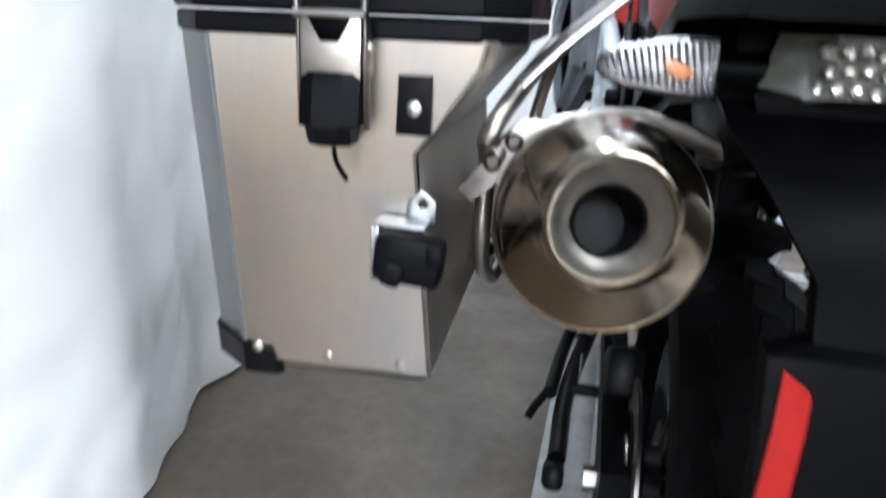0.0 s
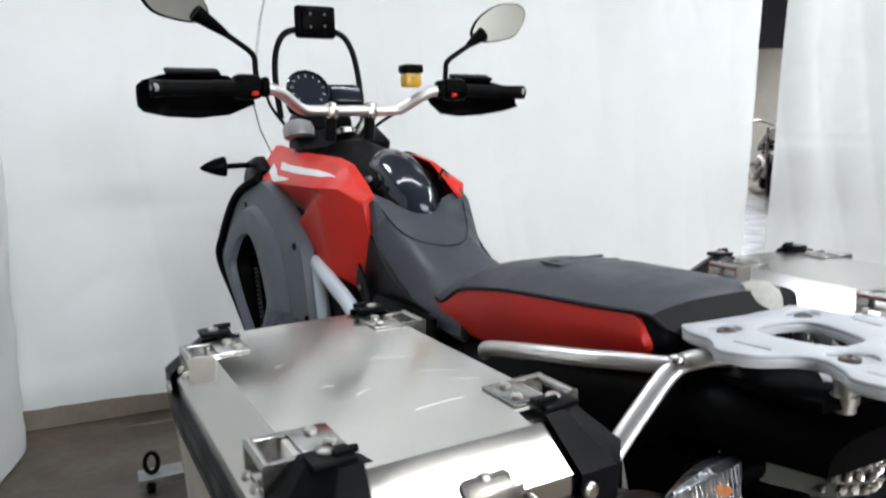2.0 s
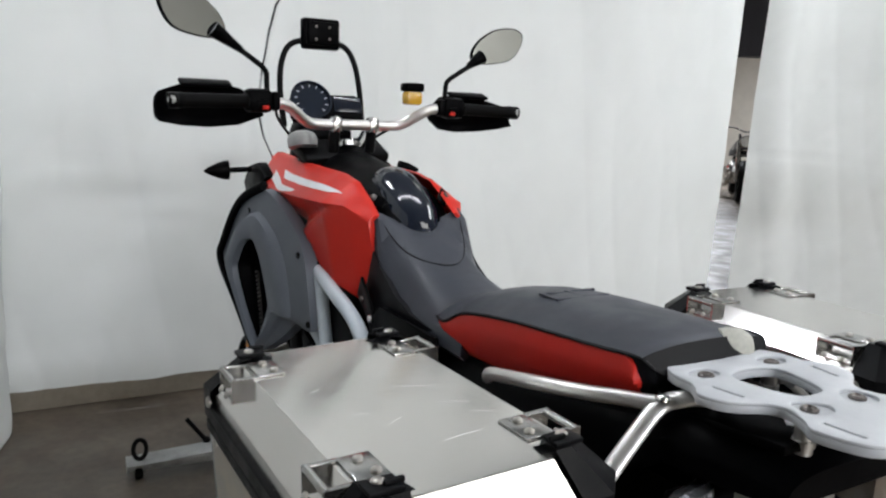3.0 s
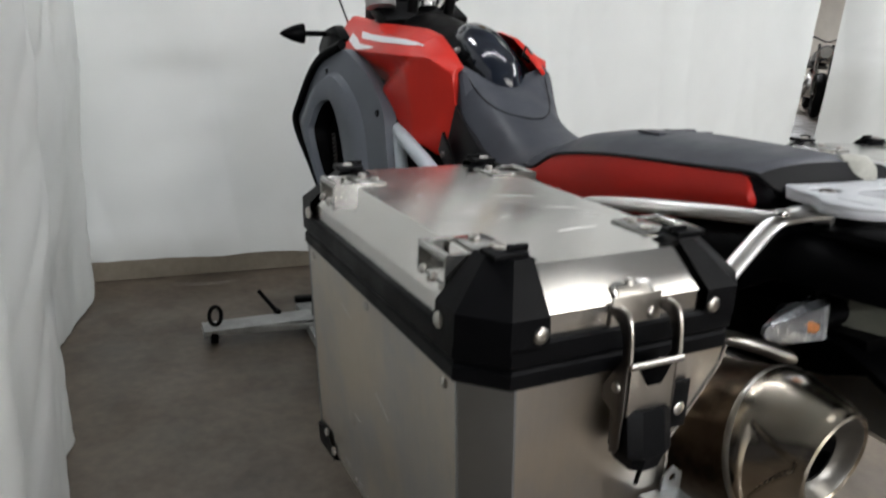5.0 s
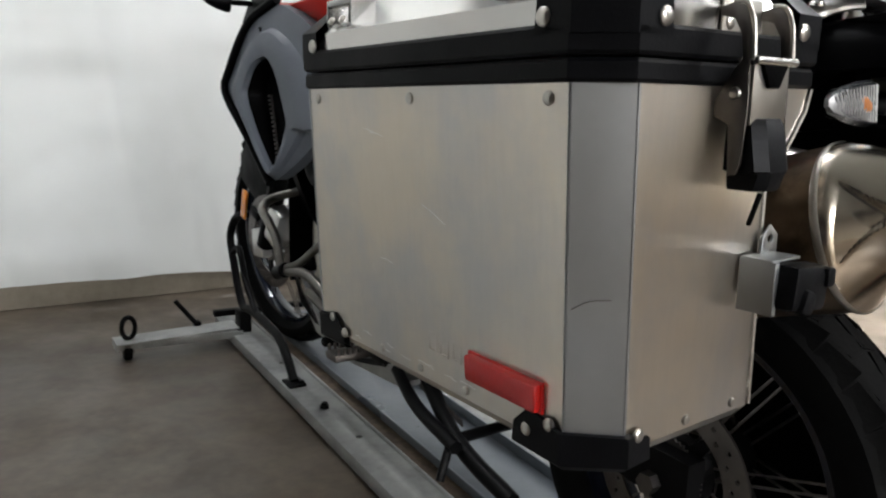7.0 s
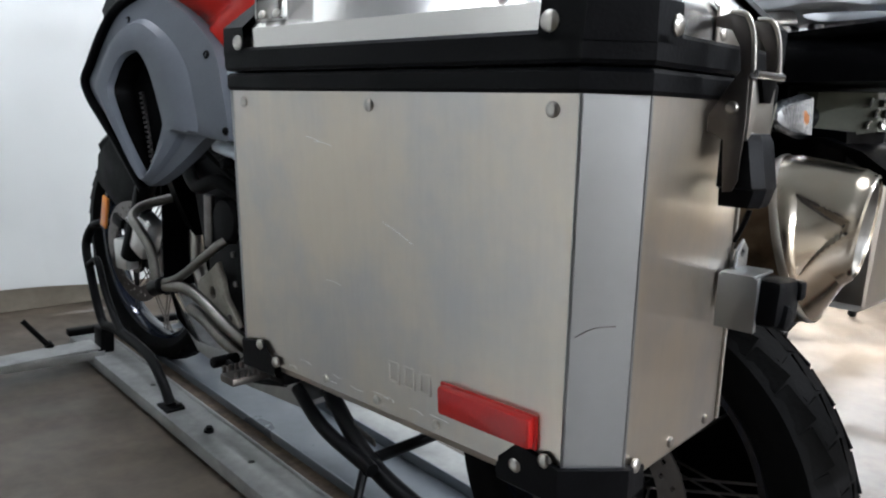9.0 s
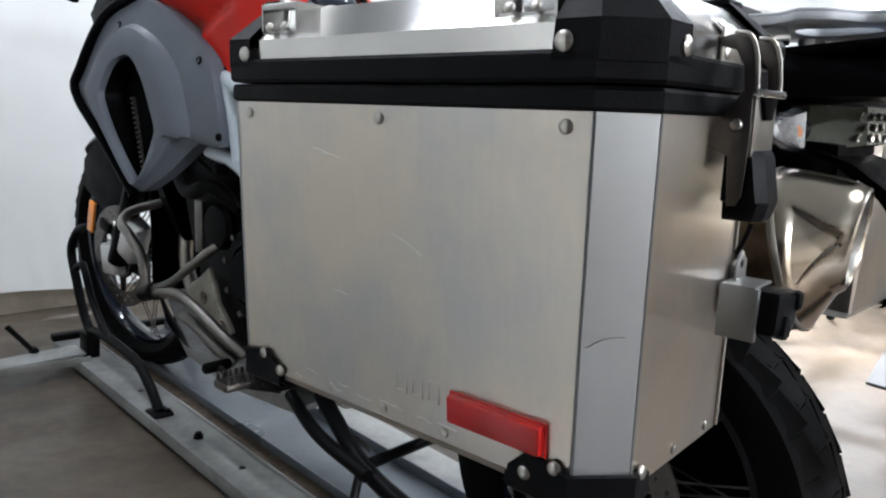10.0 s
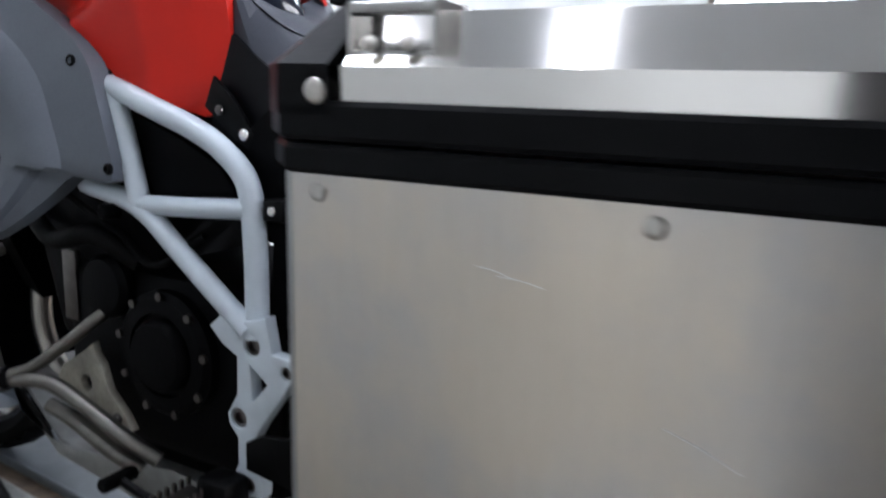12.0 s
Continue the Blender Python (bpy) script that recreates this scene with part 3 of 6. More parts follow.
part("bash_plate", loft([[(-0.14, y, z), (0.14, y, z), (0.14, y, z + 0.012), (-0.14, y, z + 0.012)] for y, z in ((0.86, 0.165), (1.1, 0.155), (1.30, 0.19), (1.42, 0.30))]), GALVANISED, bike, "grey metal engine bash plate")
for sx in (-1, 1):
    part("bash_plate_side", slab([(1.44, 0.300), (1.40, 0.235), (1.30, 0.197), (1.145, 0.208), (1.00, 0.228), (0.88, 0.215), (0.86, 0.165), (1.10, 0.150), (1.30, 0.176), (1.42, 0.275)], 0.004, shift(sx * 0.146 - 0.002) @ YZ, 0.001), GALVANISED, bike, "grey metal bash plate flange")
part("radiator", box((0, 1.43, 0.76), (0.34, 0.035, 0.30), 0.004, pose(0, 0, 0, -14)), ENGINE_DARK, bike)
for sx in (-1, 1):
    fins = box((sx * 0.249, 1.297, 0.706), (0.004, 0.006, 0.150), 0.001, pose(0, 0, 0, -15.6))
    for k in range(15):
        merge(fins, box((sx * 0.252, 1.276 + 0.0030 * k, 0.634 + 0.0104 * k), (0.008, 0.013, 0.0055), 0.001))
    part("radiator_edge", fins, DISC_STEEL, bike, "notched metal radiator edge", 0)
for sx in (-1, 1):
    part("exhaust_header", tube([(sx * 0.06, 1.31, 0.60), (sx * 0.07, 1.41, 0.52), (sx * 0.075, 1.43, 0.36), (sx * 0.05, 1.34, 0.22), (-0.02, 1.1, 0.17), (-0.06, 0.8, 0.19)], 0.019, 12), STAINLESS, bike)
    guard = part("engine_guard", tube([(sx * 0.13, 1.45, 0.53), (sx * 0.20, 1.46, 0.512), (sx * 0.24, 1.425, 0.492), (sx * 0.25, 1.365, 0.472), (sx * 0.25, 1.305, 0.43), (sx * 0.25, 1.285, 0.375), (sx * 0.24, 1.275, 0.335)], 0.0115, 12), GUARD_STEEL, bike, "bare steel tube engine guard")
    part("guard_strut", tube([(sx * 0.245, 1.262, 0.362), (sx * 0.225, 1.222, 0.380), (sx * 0.205, 1.165, 0.424), (sx * 0.185, 1.135, 0.455), (sx * 0.16, 1.12, 0.475)], 0.010, 12), GUARD_STEEL, guard)
    part("guard_rail", tube([(sx * 0.245, 1.262, 0.355), (sx * 0.228, 1.19, 0.362), (sx * 0.215, 1.13, 0.340), (sx * 0.205, 1.045, 0.300), (sx * 0.18, 0.99, 0.262)], 0.0125, 12, 6, False, 0.85), GUARD_STEEL, guard)
    part("guard_rail", tube([(sx * 0.20, 1.225, 0.305), (sx * 0.20, 1.16, 0.292), (sx * 0.20, 1.075, 0.264), (sx * 0.18, 1.03, 0.235)], 0.013, 12, 6, False, 0.9), GUARD_STEEL, guard)
    part("guard_clamp", rod((sx * 0.25, 1.30, 0.345), (sx * 0.247, 1.255, 0.36), 0.019, None, 14, 0.003), BLACK_METAL, guard)


def frame_side(sx):
    x = sx * 0.172
    bm = merge(bmesh.new(),
               tube([(sx * 0.166, 1.14, 0.846), (x, 1.08, 0.828), (sx * 0.168, 0.975, 0.792), (sx * 0.162, 0.915, 0.770), (sx * 0.158, 0.862, 0.742), (sx * 0.157, 0.818, 0.697), (sx * 0.158, 0.806, 0.61), (sx * 0.163, 0.80, 0.53), (sx * 0.168, 0.797, 0.49)], 0.0165, 14),
               tube([(x, 1.066, 0.824), (x, 1.042, 0.75), (x, 1.016, 0.652)], 0.0155, 12),
               tube([(x * 0.95, 1.15, 0.675), (x, 1.02, 0.652), (x, 0.93, 0.59), (x, 0.805, 0.50)], 0.0155, 12),
               tube([(x, 1.015, 0.656), (sx * 0.168, 0.92, 0.660), (sx * 0.160, 0.815, 0.666)], 0.0145, 12))
    plate = [(0.872, 0.500), (0.845, 0.523), (0.814, 0.516), (0.788, 0.521), (0.768, 0.528), (0.758, 0.479), (0.727, 0.477), (0.717, 0.470), (0.716, 0.458), (0.745, 0.415), (0.776, 0.373), (0.792, 0.345), (0.786, 0.305), (0.776, 0.285), (0.778, 0.262), (0.826, 0.258), (0.832, 0.285), (0.822, 0.305), (0.822, 0.345), (0.838, 0.362), (0.840, 0.378), (0.832, 0.392), (0.822, 0.410), (0.821, 0.464), (0.847, 0.477)]
    holes = [ring2d(0.794, 0.484, 0.0145, 14), ring2d(0.734, 0.457, 0.009, 12), ring2d(0.820, 0.374, 0.0145, 14), ring2d(0.804, 0.277, 0.012, 14), [(0.797, 0.456), (0.767, 0.434), (0.793, 0.404)]]
    merge(bm, slab(plate, 0.022, shift(x - 0.011) @ YZ, 0.003, holes))
    fr = part("frame_side", bm, FRAME_PAINT, bike, "pale blue-grey painted trellis frame")
    for y, z, r in ((0.794, 0.484, 0.0142), (0.734, 0.457, 0.0086), (0.820, 0.374, 0.0142), (0.804, 0.277, 0.0115)):
        part("frame_bolt", lathe([(r, 0), (r, 0.014), (r * 0.6, 0.016), (r * 0.55, 0.009)], shift(x - sx * 0.008, y, z) @ pose(0, 0, 0, 0, sx * 90, 0), 12), DISC_STEEL, fr)
    part("frame_plug", rod((x, 1.067, 0.642), (x + sx * 0.030, 1.067, 0.642), 0.012, None, 14, 0.003), BLACK_PLASTIC, fr, "black round plug")
    inset = [(1.035, 0.785), (0.94, 0.752), (0.872, 0.722), (0.842, 0.69), (0.842, 0.680), (1.005, 0.672)]
    part("frame_inset", slab(inset, 0.01, shift(x - sx * 0.018 - 0.005) @ YZ, 0.002), BLACK_PLASTIC, fr, "black plastic inset panel")
    return fr


for sx in (-1, 1):
    frame_side(sx)
    part("side_panel", slab([(0.862, 0.752), (0.80, 0.80), (0.56, 0.80), (0.53, 0.60), (0.64, 0.50), (0.80, 0.50), (0.795, 0.62)], 0.010, shift(sx * 0.132 - 0.005) @ YZ, 0.003), BLACK_PLASTIC, bike, "black plastic side panel under the seat")
    block = part("bolt_block", box((sx * 0.148, 0.772, 0.668), (0.030, 0.034, 0.030), 0.004), BLACK_METAL, bike)
    part("block_bolt", rivet((sx * 0.163, 0.772, 0.668), (sx, 0, 0), 0.007, 0.004), CHROME, block)

# pegs, levers, stands, swingarm, chain-side parts
for sx in (-1, 1):
    peg = part("foot_peg", box((sx * 0.262, 0.865, 0.262), (0.10, 0.048, 0.016), 0.004), DISC_STEEL, bike, "serrated steel foot peg")
    for i in range(8):
        for j in (-1, 1):
            part("peg_tooth", box((sx * (0.216 + 0.0125 * i), 0.865 + j * 0.021, 0.275), (0.006, 0.006, 0.014), 0.001), DISC_STEEL, peg, "", 0)
    part("peg_bracket", box((sx * 0.205, 0.83, 0.27), (0.05, 0.06, 0.05), 0.010), BLACK_METAL, bike)
    part("heel_plate", slab([(0.70, 0.295), (0.80, 0.305), (0.80, 0.345), (0.772, 0.362), (0.70, 0.372)], 0.008, shift(sx * 0.19) @ YZ, 0.002), BLACK_METAL, bike)
part("gear_lever", tube([(-0.20, 0.84, 0.235), (-0.215, 0.95, 0.22), (-0.22, 1.03, 0.235)], 0.007, 8), BLACK_METAL, bike)
part("gear_lever_rubber", rod((-0.19, 1.035, 0.236), (-0.25, 1.035, 0.236), 0.012, None, 12, 0.003), RUBBER, bike)
for sx in (-1, 1):
    part("swingarm", loft([[(sx * 0.105 + dx, y, z + dz) for dx, dz in ((-0.018, -0.035), (0.018, -0.035), (0.018, 0.035), (-0.018, 0.035))] for y, z in ((0.83, 0.37), (0.55, 0.31), (0.25, 0.255), (0.15, 0.25))]), BLACK_METAL, bike)
part("axle_nut", rod((-0.14, 0.208, 0.238), (0.14, 0.208, 0.238), 0.016, None, 6), DISC_STEEL, bike)
part("rear_caliper", box((-0.10, 0.32, 0.34), (0.05, 0.10, 0.07), 0.014, pose(0, 0, 0, -25)), BLACK_METAL, bike)
part("abs_cable", tube([(-0.11, 0.36, 0.36), (-0.13, 0.5, 0.38), (-0.12, 0.7, 0.42)], 0.004, 6), RUBBER, bike)
stand = part("centre_stand", merge(tube([(-0.13, 0.80, 0.22), (-0.17, 0.62, 0.145), (-0.175, 0.45, 0.105)], 0.016, 10), tube([(0.13, 0.80, 0.22), (0.17, 0.62, 0.145), (0.175, 0.45, 0.105)], 0.016, 10),
                                   rod((-0.16, 0.62, 0.15), (0.16, 0.62, 0.15), 0.011)), BLACK_METAL, bike, "black folded centre stand")
part("stand_foot", box((-0.178, 0.435, 0.085), (0.035, 0.085, 0.045), 0.012, pose(0, 0, 0, -25)), BLACK_METAL, stand)
part("side_stand", tube([(-0.16, 0.86, 0.21), (-0.185, 0.74, 0.175), (-0.20, 0.58, 0.155)], 0.013, 10), BLACK_METAL, bike)
part("side_stand_tang", tube([(-0.20, 0.60, 0.155), (-0.225, 0.585, 0.12), (-0.235, 0.58, 0.10)], 0.008, 8), BLACK_METAL, bike)
part("stand_spring", tube([(-0.15, 0.78 - 0.003 * i, 0.20 - 0.0006 * i + 0.006 * (-1) ** i) for i in range(50)], 0.0022, 6, 1), DISC_STEEL, bike)
part("shock", rod((0.0, 0.62, 0.32), (0.0, 0.55, 0.70), 0.03, None, 16), BLACK_METAL, bike)
part("chain_guard", lathe([(0.02, 0.0), (0.165, 0.0), (0.172, 0.006), (0.165, 0.012), (0.02, 0.014)], shift(0.062, 0.208, 0.238) @ pose(0, 0, 0, 0, 90, 0), 40), BLACK_PLASTIC, bike, "round black chain guard")
part("rear_hugger", loft([[(x, 0.208 - 0.345 * math.cos(a), 0.238 + 0.345 * math.sin(a) + dz) for x, dz in ((-0.075, -0.03), (-0.07, 0.0), (0, 0.012), (0.07, 0.0), (0.075, -0.03), (0.0, 0.006))] for a in [radians(104 + 6 * k) for k in range(9)]]), BLACK_PLASTIC, bike)


# side shrouds with air outlets
def shroud(sx):
    outer = [(-0.212, 1.385, 0.985), (-0.235, 1.48, 0.935), (-0.252, 1.565, 0.83), (-0.258, 1.585, 0.775), (-0.246, 1.475, 0.68), (-0.237, 1.365, 0.578),
             (-0.225, 1.30, 0.59), (-0.212, 1.20, 0.645), (-0.203, 1.115, 0.695), (-0.204, 1.012, 0.690), (-0.205, 1.035, 0.80), (-0.206, 1.065, 0.865), (-0.203, 1.16, 0.918), (-0.205, 1.28, 0.965)]
    inner = [(-0.238, 1.375, 0.862), (-0.248, 1.42, 0.845), (-0.255, 1.455, 0.80), (-0.258, 1.462, 0.765), (-0.252, 1.41, 0.68), (-0.244, 1.337, 0.602),
             (-0.240, 1.318, 0.602), (-0.234, 1.288, 0.645), (-0.229, 1.262, 0.695), (-0.228, 1.258, 0.715), (-0.229, 1.27, 0.745), (-0.231, 1.29, 0.79), (-0.233, 1.315, 0.83), (-0.236, 1.345, 0.858)]
    flip = 1 if sx < 0 else -1
    def spread(p):
        u = min(1.0, max(0.0, (p[1] - 1.10) / 0.485))
        back = 0.022 * min(1.0, max(0.0, (1.12 - p[1]) / 0.08))
        return Vector((p[0] - 0.045 * u, p[1] - 0.11 * u + back, p[2] + 0.014 * u))

    o = [spread(p) for p in outer]
    i = [spread(p) for p in inner]
    side = Vector((-1, 0, 0))
    mid1 = [a.lerp(b, 0.46) + side * 0.002 for a, b in zip(o, i)]
    crease = [a.lerp(b, 0.54) + side * 0.014 for a, b in zip(o, i)]
    mid2 = [a.lerp(b, 0.76) + side * 0.018 for a, b in zip(o, i)]
    lip = [b + side * 0.010 for b in i]
    deep = [b + Vector((0.05, -0.01, 0)) for b in i]
    back = [a + Vector((0.030, 0, 0)) for a in o]
    edge = [a + Vector((0.004, 0, 0)) for a in o]
    rings = [back, edge, o, mid1, crease, mid2, lip, i, deep]
    rings = [[Vector((p.x * flip, p.y, p.z)) for p in ring] for ring in rings]
    # keep the curve of each ring fine
    rings = [spline(ring, 3, True) for ring in rings]
    sh = part("side_shroud", loft(rings, caps=False), GREY_PLASTIC, bike, "dark grey plastic radiator shroud with an air outlet", 32)
    mid = sum(i, Vector()) / len(i)
    wall = [[mid.lerp(p, k) + Vector((dx, -dx * 0.2, 0)) for p in i] for k, dx in ((0.985, 0.004), (0.975, 0.044), (0.975, 0.046))]
    wall = [spline([Vector((p.x * flip, p.y, p.z)) for p in ring], 3, True) for ring in wall]
    duct = loft(wall, caps=False)
    duct.faces.new([v for v in duct.verts][-len(wall[0]):])
    part("outlet_duct", duct, BLACK_PLASTIC, sh, "black air duct", 40)
    front_edge = [(-0.210, 1.368, 0.996), (-0.237, 1.487, 0.942), (-0.255, 1.577, 0.833), (-0.261, 1.595, 0.773), (-0.249, 1.481, 0.670), (-0.238, 1.362, 0.562)]
    part("shroud_trim", tube([(p.x * flip, p.y, p.z) for p in map(spread, front_edge)], 0.015, 10, 6, False, 0.8), BLACK_PLASTIC, sh, "black edge strip")
    for y, z, x in ((1.09, 0.858, -0.209), (1.022, 0.708, -0.208), (1.34, 0.935, -0.236)):
        part("shroud_screw", lathe([(0.0085, 0), (0.0085, 0.004), (0.006, 0.006), (0.004, 0.002)], shift(spread((x, y, z)).x * flip, y + 0.012, z) @ pose(0, 0, 0, 0, -flip * 90, 0), 14), BLACK_METAL, sh)
    return sh


for sx in (-1, 1):
    shroud(sx)


# tank: red side panels, glossy black centre cover
PANEL_Y = (0.885, 0.93, 1.00, 1.08, 1.16, 1.30, 1.45, 1.56, 1.63)
PANEL_TOP = (0.975, 1.002, 1.037, 1.050, 1.053, 1.058, 1.068, 1.077, 1.062)
PANEL_LOW = (0.800, 0.785, 0.810, 0.848, 0.908, 0.940, 0.966, 0.966, 0.978)
PANEL_XT = (0.115, 0.114, 0.114, 0.115, 0.116, 0.118, 0.122, 0.125, 0.118)
PANEL_XM = (0.128, 0.160, 0.190, 0.199, 0.205, 0.208, 0.200, 0.182, 0.158)


def panel_point(y, f, out=0.0):
    """A point on the left tank panel: y along it, f from its lower edge (0) over the crease (0.5) to its top (1). Below the crease
    the panel splits in two facets along a slanting line; the one ahead is cut under."""
    top, low, xt, xm = (float(np.interp(y, PANEL_Y, v)) for v in (PANEL_TOP, PANEL_LOW, PANEL_XT, PANEL_XM))
    fold = max(low + 0.01, min(0.992, top - 0.012))
    if f >= 0.5:
        g = (f - 0.5) / 0.5
        return Vector((-(xm + (xt - xm) * g ** 1.15) - out, y, fold + (top - fold) * g))
    z = low + (fold - low) * f / 0.5
    under, ahead = fold - z, y - (0.94 + 2.3 * (0.995 - z))
    return Vector((-(xm - 0.17 * under - max(0.0, min(0.70 * under, 0.42 * ahead))) - out, y, z))


def tank_panel(sx):
    flip = 1 if sx < 0 else -1
    slim = 1.0 if sx < 0 else 0.77
    rings = []
    ys = np.linspace(PANEL_Y[0], PANEL_Y[-1], 84)
    fs = [k / 26 for k in range(13)] + [0.485, 0.5, 0.515] + [0.55 + 0.05 * k for k in range(10)]
    for y in ys:
        outer = [panel_point(y, f) for f in fs]
        inner = [p + Vector((0.014, 0, 0)) for p in outer[::-1]]
        rings.append([Vector((p.x * flip * slim, p.y, p.z)) for p in outer + inner])
    pn = part("tank_panel", loft(rings), RED_PAINT, bike, "satin red painted tank panel", 50)

    def decal(name, pts, mat, label, out=0.0012):
        bm = bmesh.new()
        fine = resample([(y, f, 0) for y, f in pts], 40)
        vs = [bm.verts.new((panel_point(p.x, p.y, out).x * flip * slim, p.x, panel_point(p.x, p.y).z)) for p in fine]
        bm.faces.new(vs)
        bmesh.ops.triangulate(bm, faces=bm.faces[:])
        part(name, bm, mat, pn, label, 0)
    decal("stripe", [(1.387, 0.82), (1.30, 0.80), (1.186, 0.79), (1.08, 0.79), (0.977, 0.80), (1.027, 0.71), (1.10, 0.69), (1.186, 0.69), (1.329, 0.71)], WHITE_DECAL, "white slanted stripe", 0.002)
    decal("stripe", [(1.44, 0.77), (1.36, 0.70), (1.29, 0.62), (1.178, 0.60), (1.195, 0.555), (1.27, 0.515), (1.34, 0.58), (1.41, 0.64)], WHITE_DECAL, "white hooked stripe", 0.002)
    return pn


for sx in (-1, 1):
    tank_panel(sx)
    part("tank_edge_trim", tube([(sx * 0.168, 1.07, 0.838), (sx * 0.177, 1.12, 0.870), (sx * 0.184, 1.18, 0.908), (sx * 0.186, 1.31, 0.932), (sx * 0.180, 1.46, 0.960), (sx * 0.160, 1.60, 0.965)], 0.010, 8), BLACK_PLASTIC, bike)
    part("panel_bracket", slab([(0.866, 0.815), (0.900, 0.842), (0.918, 0.800), (0.872, 0.765), (0.836, 0.742), (0.826, 0.765)], 0.008, shift(sx * 0.134 - 0.004) @ YZ, 0.002), BLACK_METAL, bike)
    part("bracket_bolt", rivet((sx * 0.139, 0.888, 0.796), (sx, 0, 0), 0.007, 0.004), DISC_STEEL, bike)
    part("bracket_bolt", rivet((sx * 0.139, 0.842, 0.764), (sx, 0, 0), 0.009, 0.005), CHROME, bike)


def arch(y, z, half, drop, n=15, square=2.2, base=None, cx=0.0):
    """A rounded section across the motorcycle: top at z, half as wide as given, down to z - drop."""
    pts = []
    for i in range(n):
        a = math.pi * i / (n - 1)
        c, s = math.cos(a), math.sin(a)
        pts.append(Vector((cx - half * math.copysign(abs(c) ** (2 / square), c), y, z - drop + drop * abs(s) ** (2 / square))))
    return pts


cover = [arch(0.860, 0.940, 0.018, 0.05), arch(0.885, 0.976, 0.050, 0.07), arch(0.92, 1.010, 0.068, 0.09), arch(0.965, 1.040, 0.073, 0.09), arch(1.01, 1.060, 0.070, 0.08),
         arch(1.045, 1.068, 0.062, 0.07), arch(1.068, 1.066, 0.050, 0.06), arch(1.082, 1.052, 0.034, 0.04)]
part("tank_cover", loft(cover), BLACK_GLOSS, bike, "glossy black airbox cover", 40)
base_cover = [arch(0.895, 0.965, 0.112, 0.10), arch(0.95, 1.012, 0.114, 0.11), arch(1.0, 1.040, 0.114, 0.12), arch(1.15, 1.070, 0.115, 0.14), arch(1.28, 1.092, 0.115, 0.15), arch(1.36, 1.082, 0.112, 0.15), arch(1.44, 1.060, 0.10, 0.14)]
part("tank_top", loft(base_cover), BLACK_PLASTIC, bike, "black plastic tank top", 40)
for sx in (-1, 1):
    part("cover_screw_plate", box((sx * 0.086, 0.950, 1.004), (0.026, 0.055, 0.006), 0.0025, pose(0, 0, 0, 32, sx * 42, sx * -14)), BLACK_PLASTIC, bike)
    part("cover_screw", rivet((sx * 0.091, 0.945, 1.007), (sx * 0.7, -0.4, 0.7), 0.009, 0.004), DISC_STEEL, bike)
part("ignition_lock", merge(lathe([(0.026, 0), (0.028, 0.012), (0.02, 0.018), (0.008, 0.02)], shift(0.0, 1.335, 1.100) @ pose(0, 0, 0, -20), 20), box((0.04, 1.32, 1.125), (0.012, 0.04, 0.05), 0.004, pose(0, 0, 0, 20, 25, 10))), CHROME, bike)
part("fuse_clip", lathe([(0.038, 0), (0.040, 0.02), (0.034, 0.035), (0.02, 0.042)], shift(-0.115, 1.36, 1.098) @ pose(0, 0, 0, -15), 22), GALVANISED, bike, "silver round cap")
body_core = [arch(1.60, 1.03, 0.10, 0.24), arch(1.45, 1.045, 0.13, 0.30), arch(1.25, 1.035, 0.13, 0.28), arch(1.02, 1.0, 0.115, 0.26), arch(0.90, 0.93, 0.10, 0.20), arch(0.80, 0.86, 0.10, 0.16)]
part("tank_core", loft(body_core), BLACK_PLASTIC, bike, "", 40)

# rider seat and pillion seat
FLANK_Y = (0.58, 0.64, 0.69, 0.74, 0.79, 0.83, 0.86, 0.885)
FLANK_DROP = (0.0, 0.016, 0.030, 0.042, 0.048, 0.042, 0.022, 0.0)
FLANK_KNEE = (0.9, 0.80, 0.70, 0.60, 0.58, 0.70, 0.82, 0.92)


def saddle(y, zc, ze, h, zb, n=33):
    """A section of the rider seat: zc in the middle, ze at the edges, down to zb."""
    pts = [Vector((-h * 0.90, y, zb)), Vector((-h, y, zb + 0.3 * (ze - zb)))]
    for i in range(n):
        u = -1 + 2 * i / (n - 1)
        k = abs(u) ** (2.2 if ze < zc else 1.1)
        drop, knee = float(np.interp(y, FLANK_Y, FLANK_DROP)), float(np.interp(y, FLANK_Y, FLANK_KNEE))
        fall = drop * max(0.0, abs(u) - knee) / (1 - knee)
        pts.append(Vector((u * h * 0.995, y, zc + (ze - zc) * k - fall - (0.012 if abs(u) == 1 else 0.0))))
    return pts + [Vector((h, y, zb + 0.3 * (ze - zb))), Vector((h * 0.90, y, zb))]


rider = [saddle(*row) for row in ((0.928, 0.925, 0.962, 0.098, 0.80), (0.905, 0.940, 0.986, 0.109, 0.79), (0.885, 0.940, 0.970, 0.112, 0.785), (0.86, 0.938, 0.934, 0.114, 0.78), (0.83, 0.924, 0.898, 0.115, 0.775), (0.79, 0.902, 0.864, 0.116, 0.77),
                                  (0.74, 0.880, 0.836, 0.118, 0.77), (0.69, 0.864, 0.822, 0.119, 0.77), (0.64, 0.852, 0.814, 0.120, 0.77), (0.58, 0.848, 0.810, 0.120, 0.77), (0.50, 0.85, 0.81, 0.118, 0.77))]
part("rider_seat", loft(rider), GREY_VINYL, bike, "dark grey vinyl rider seat", 22)
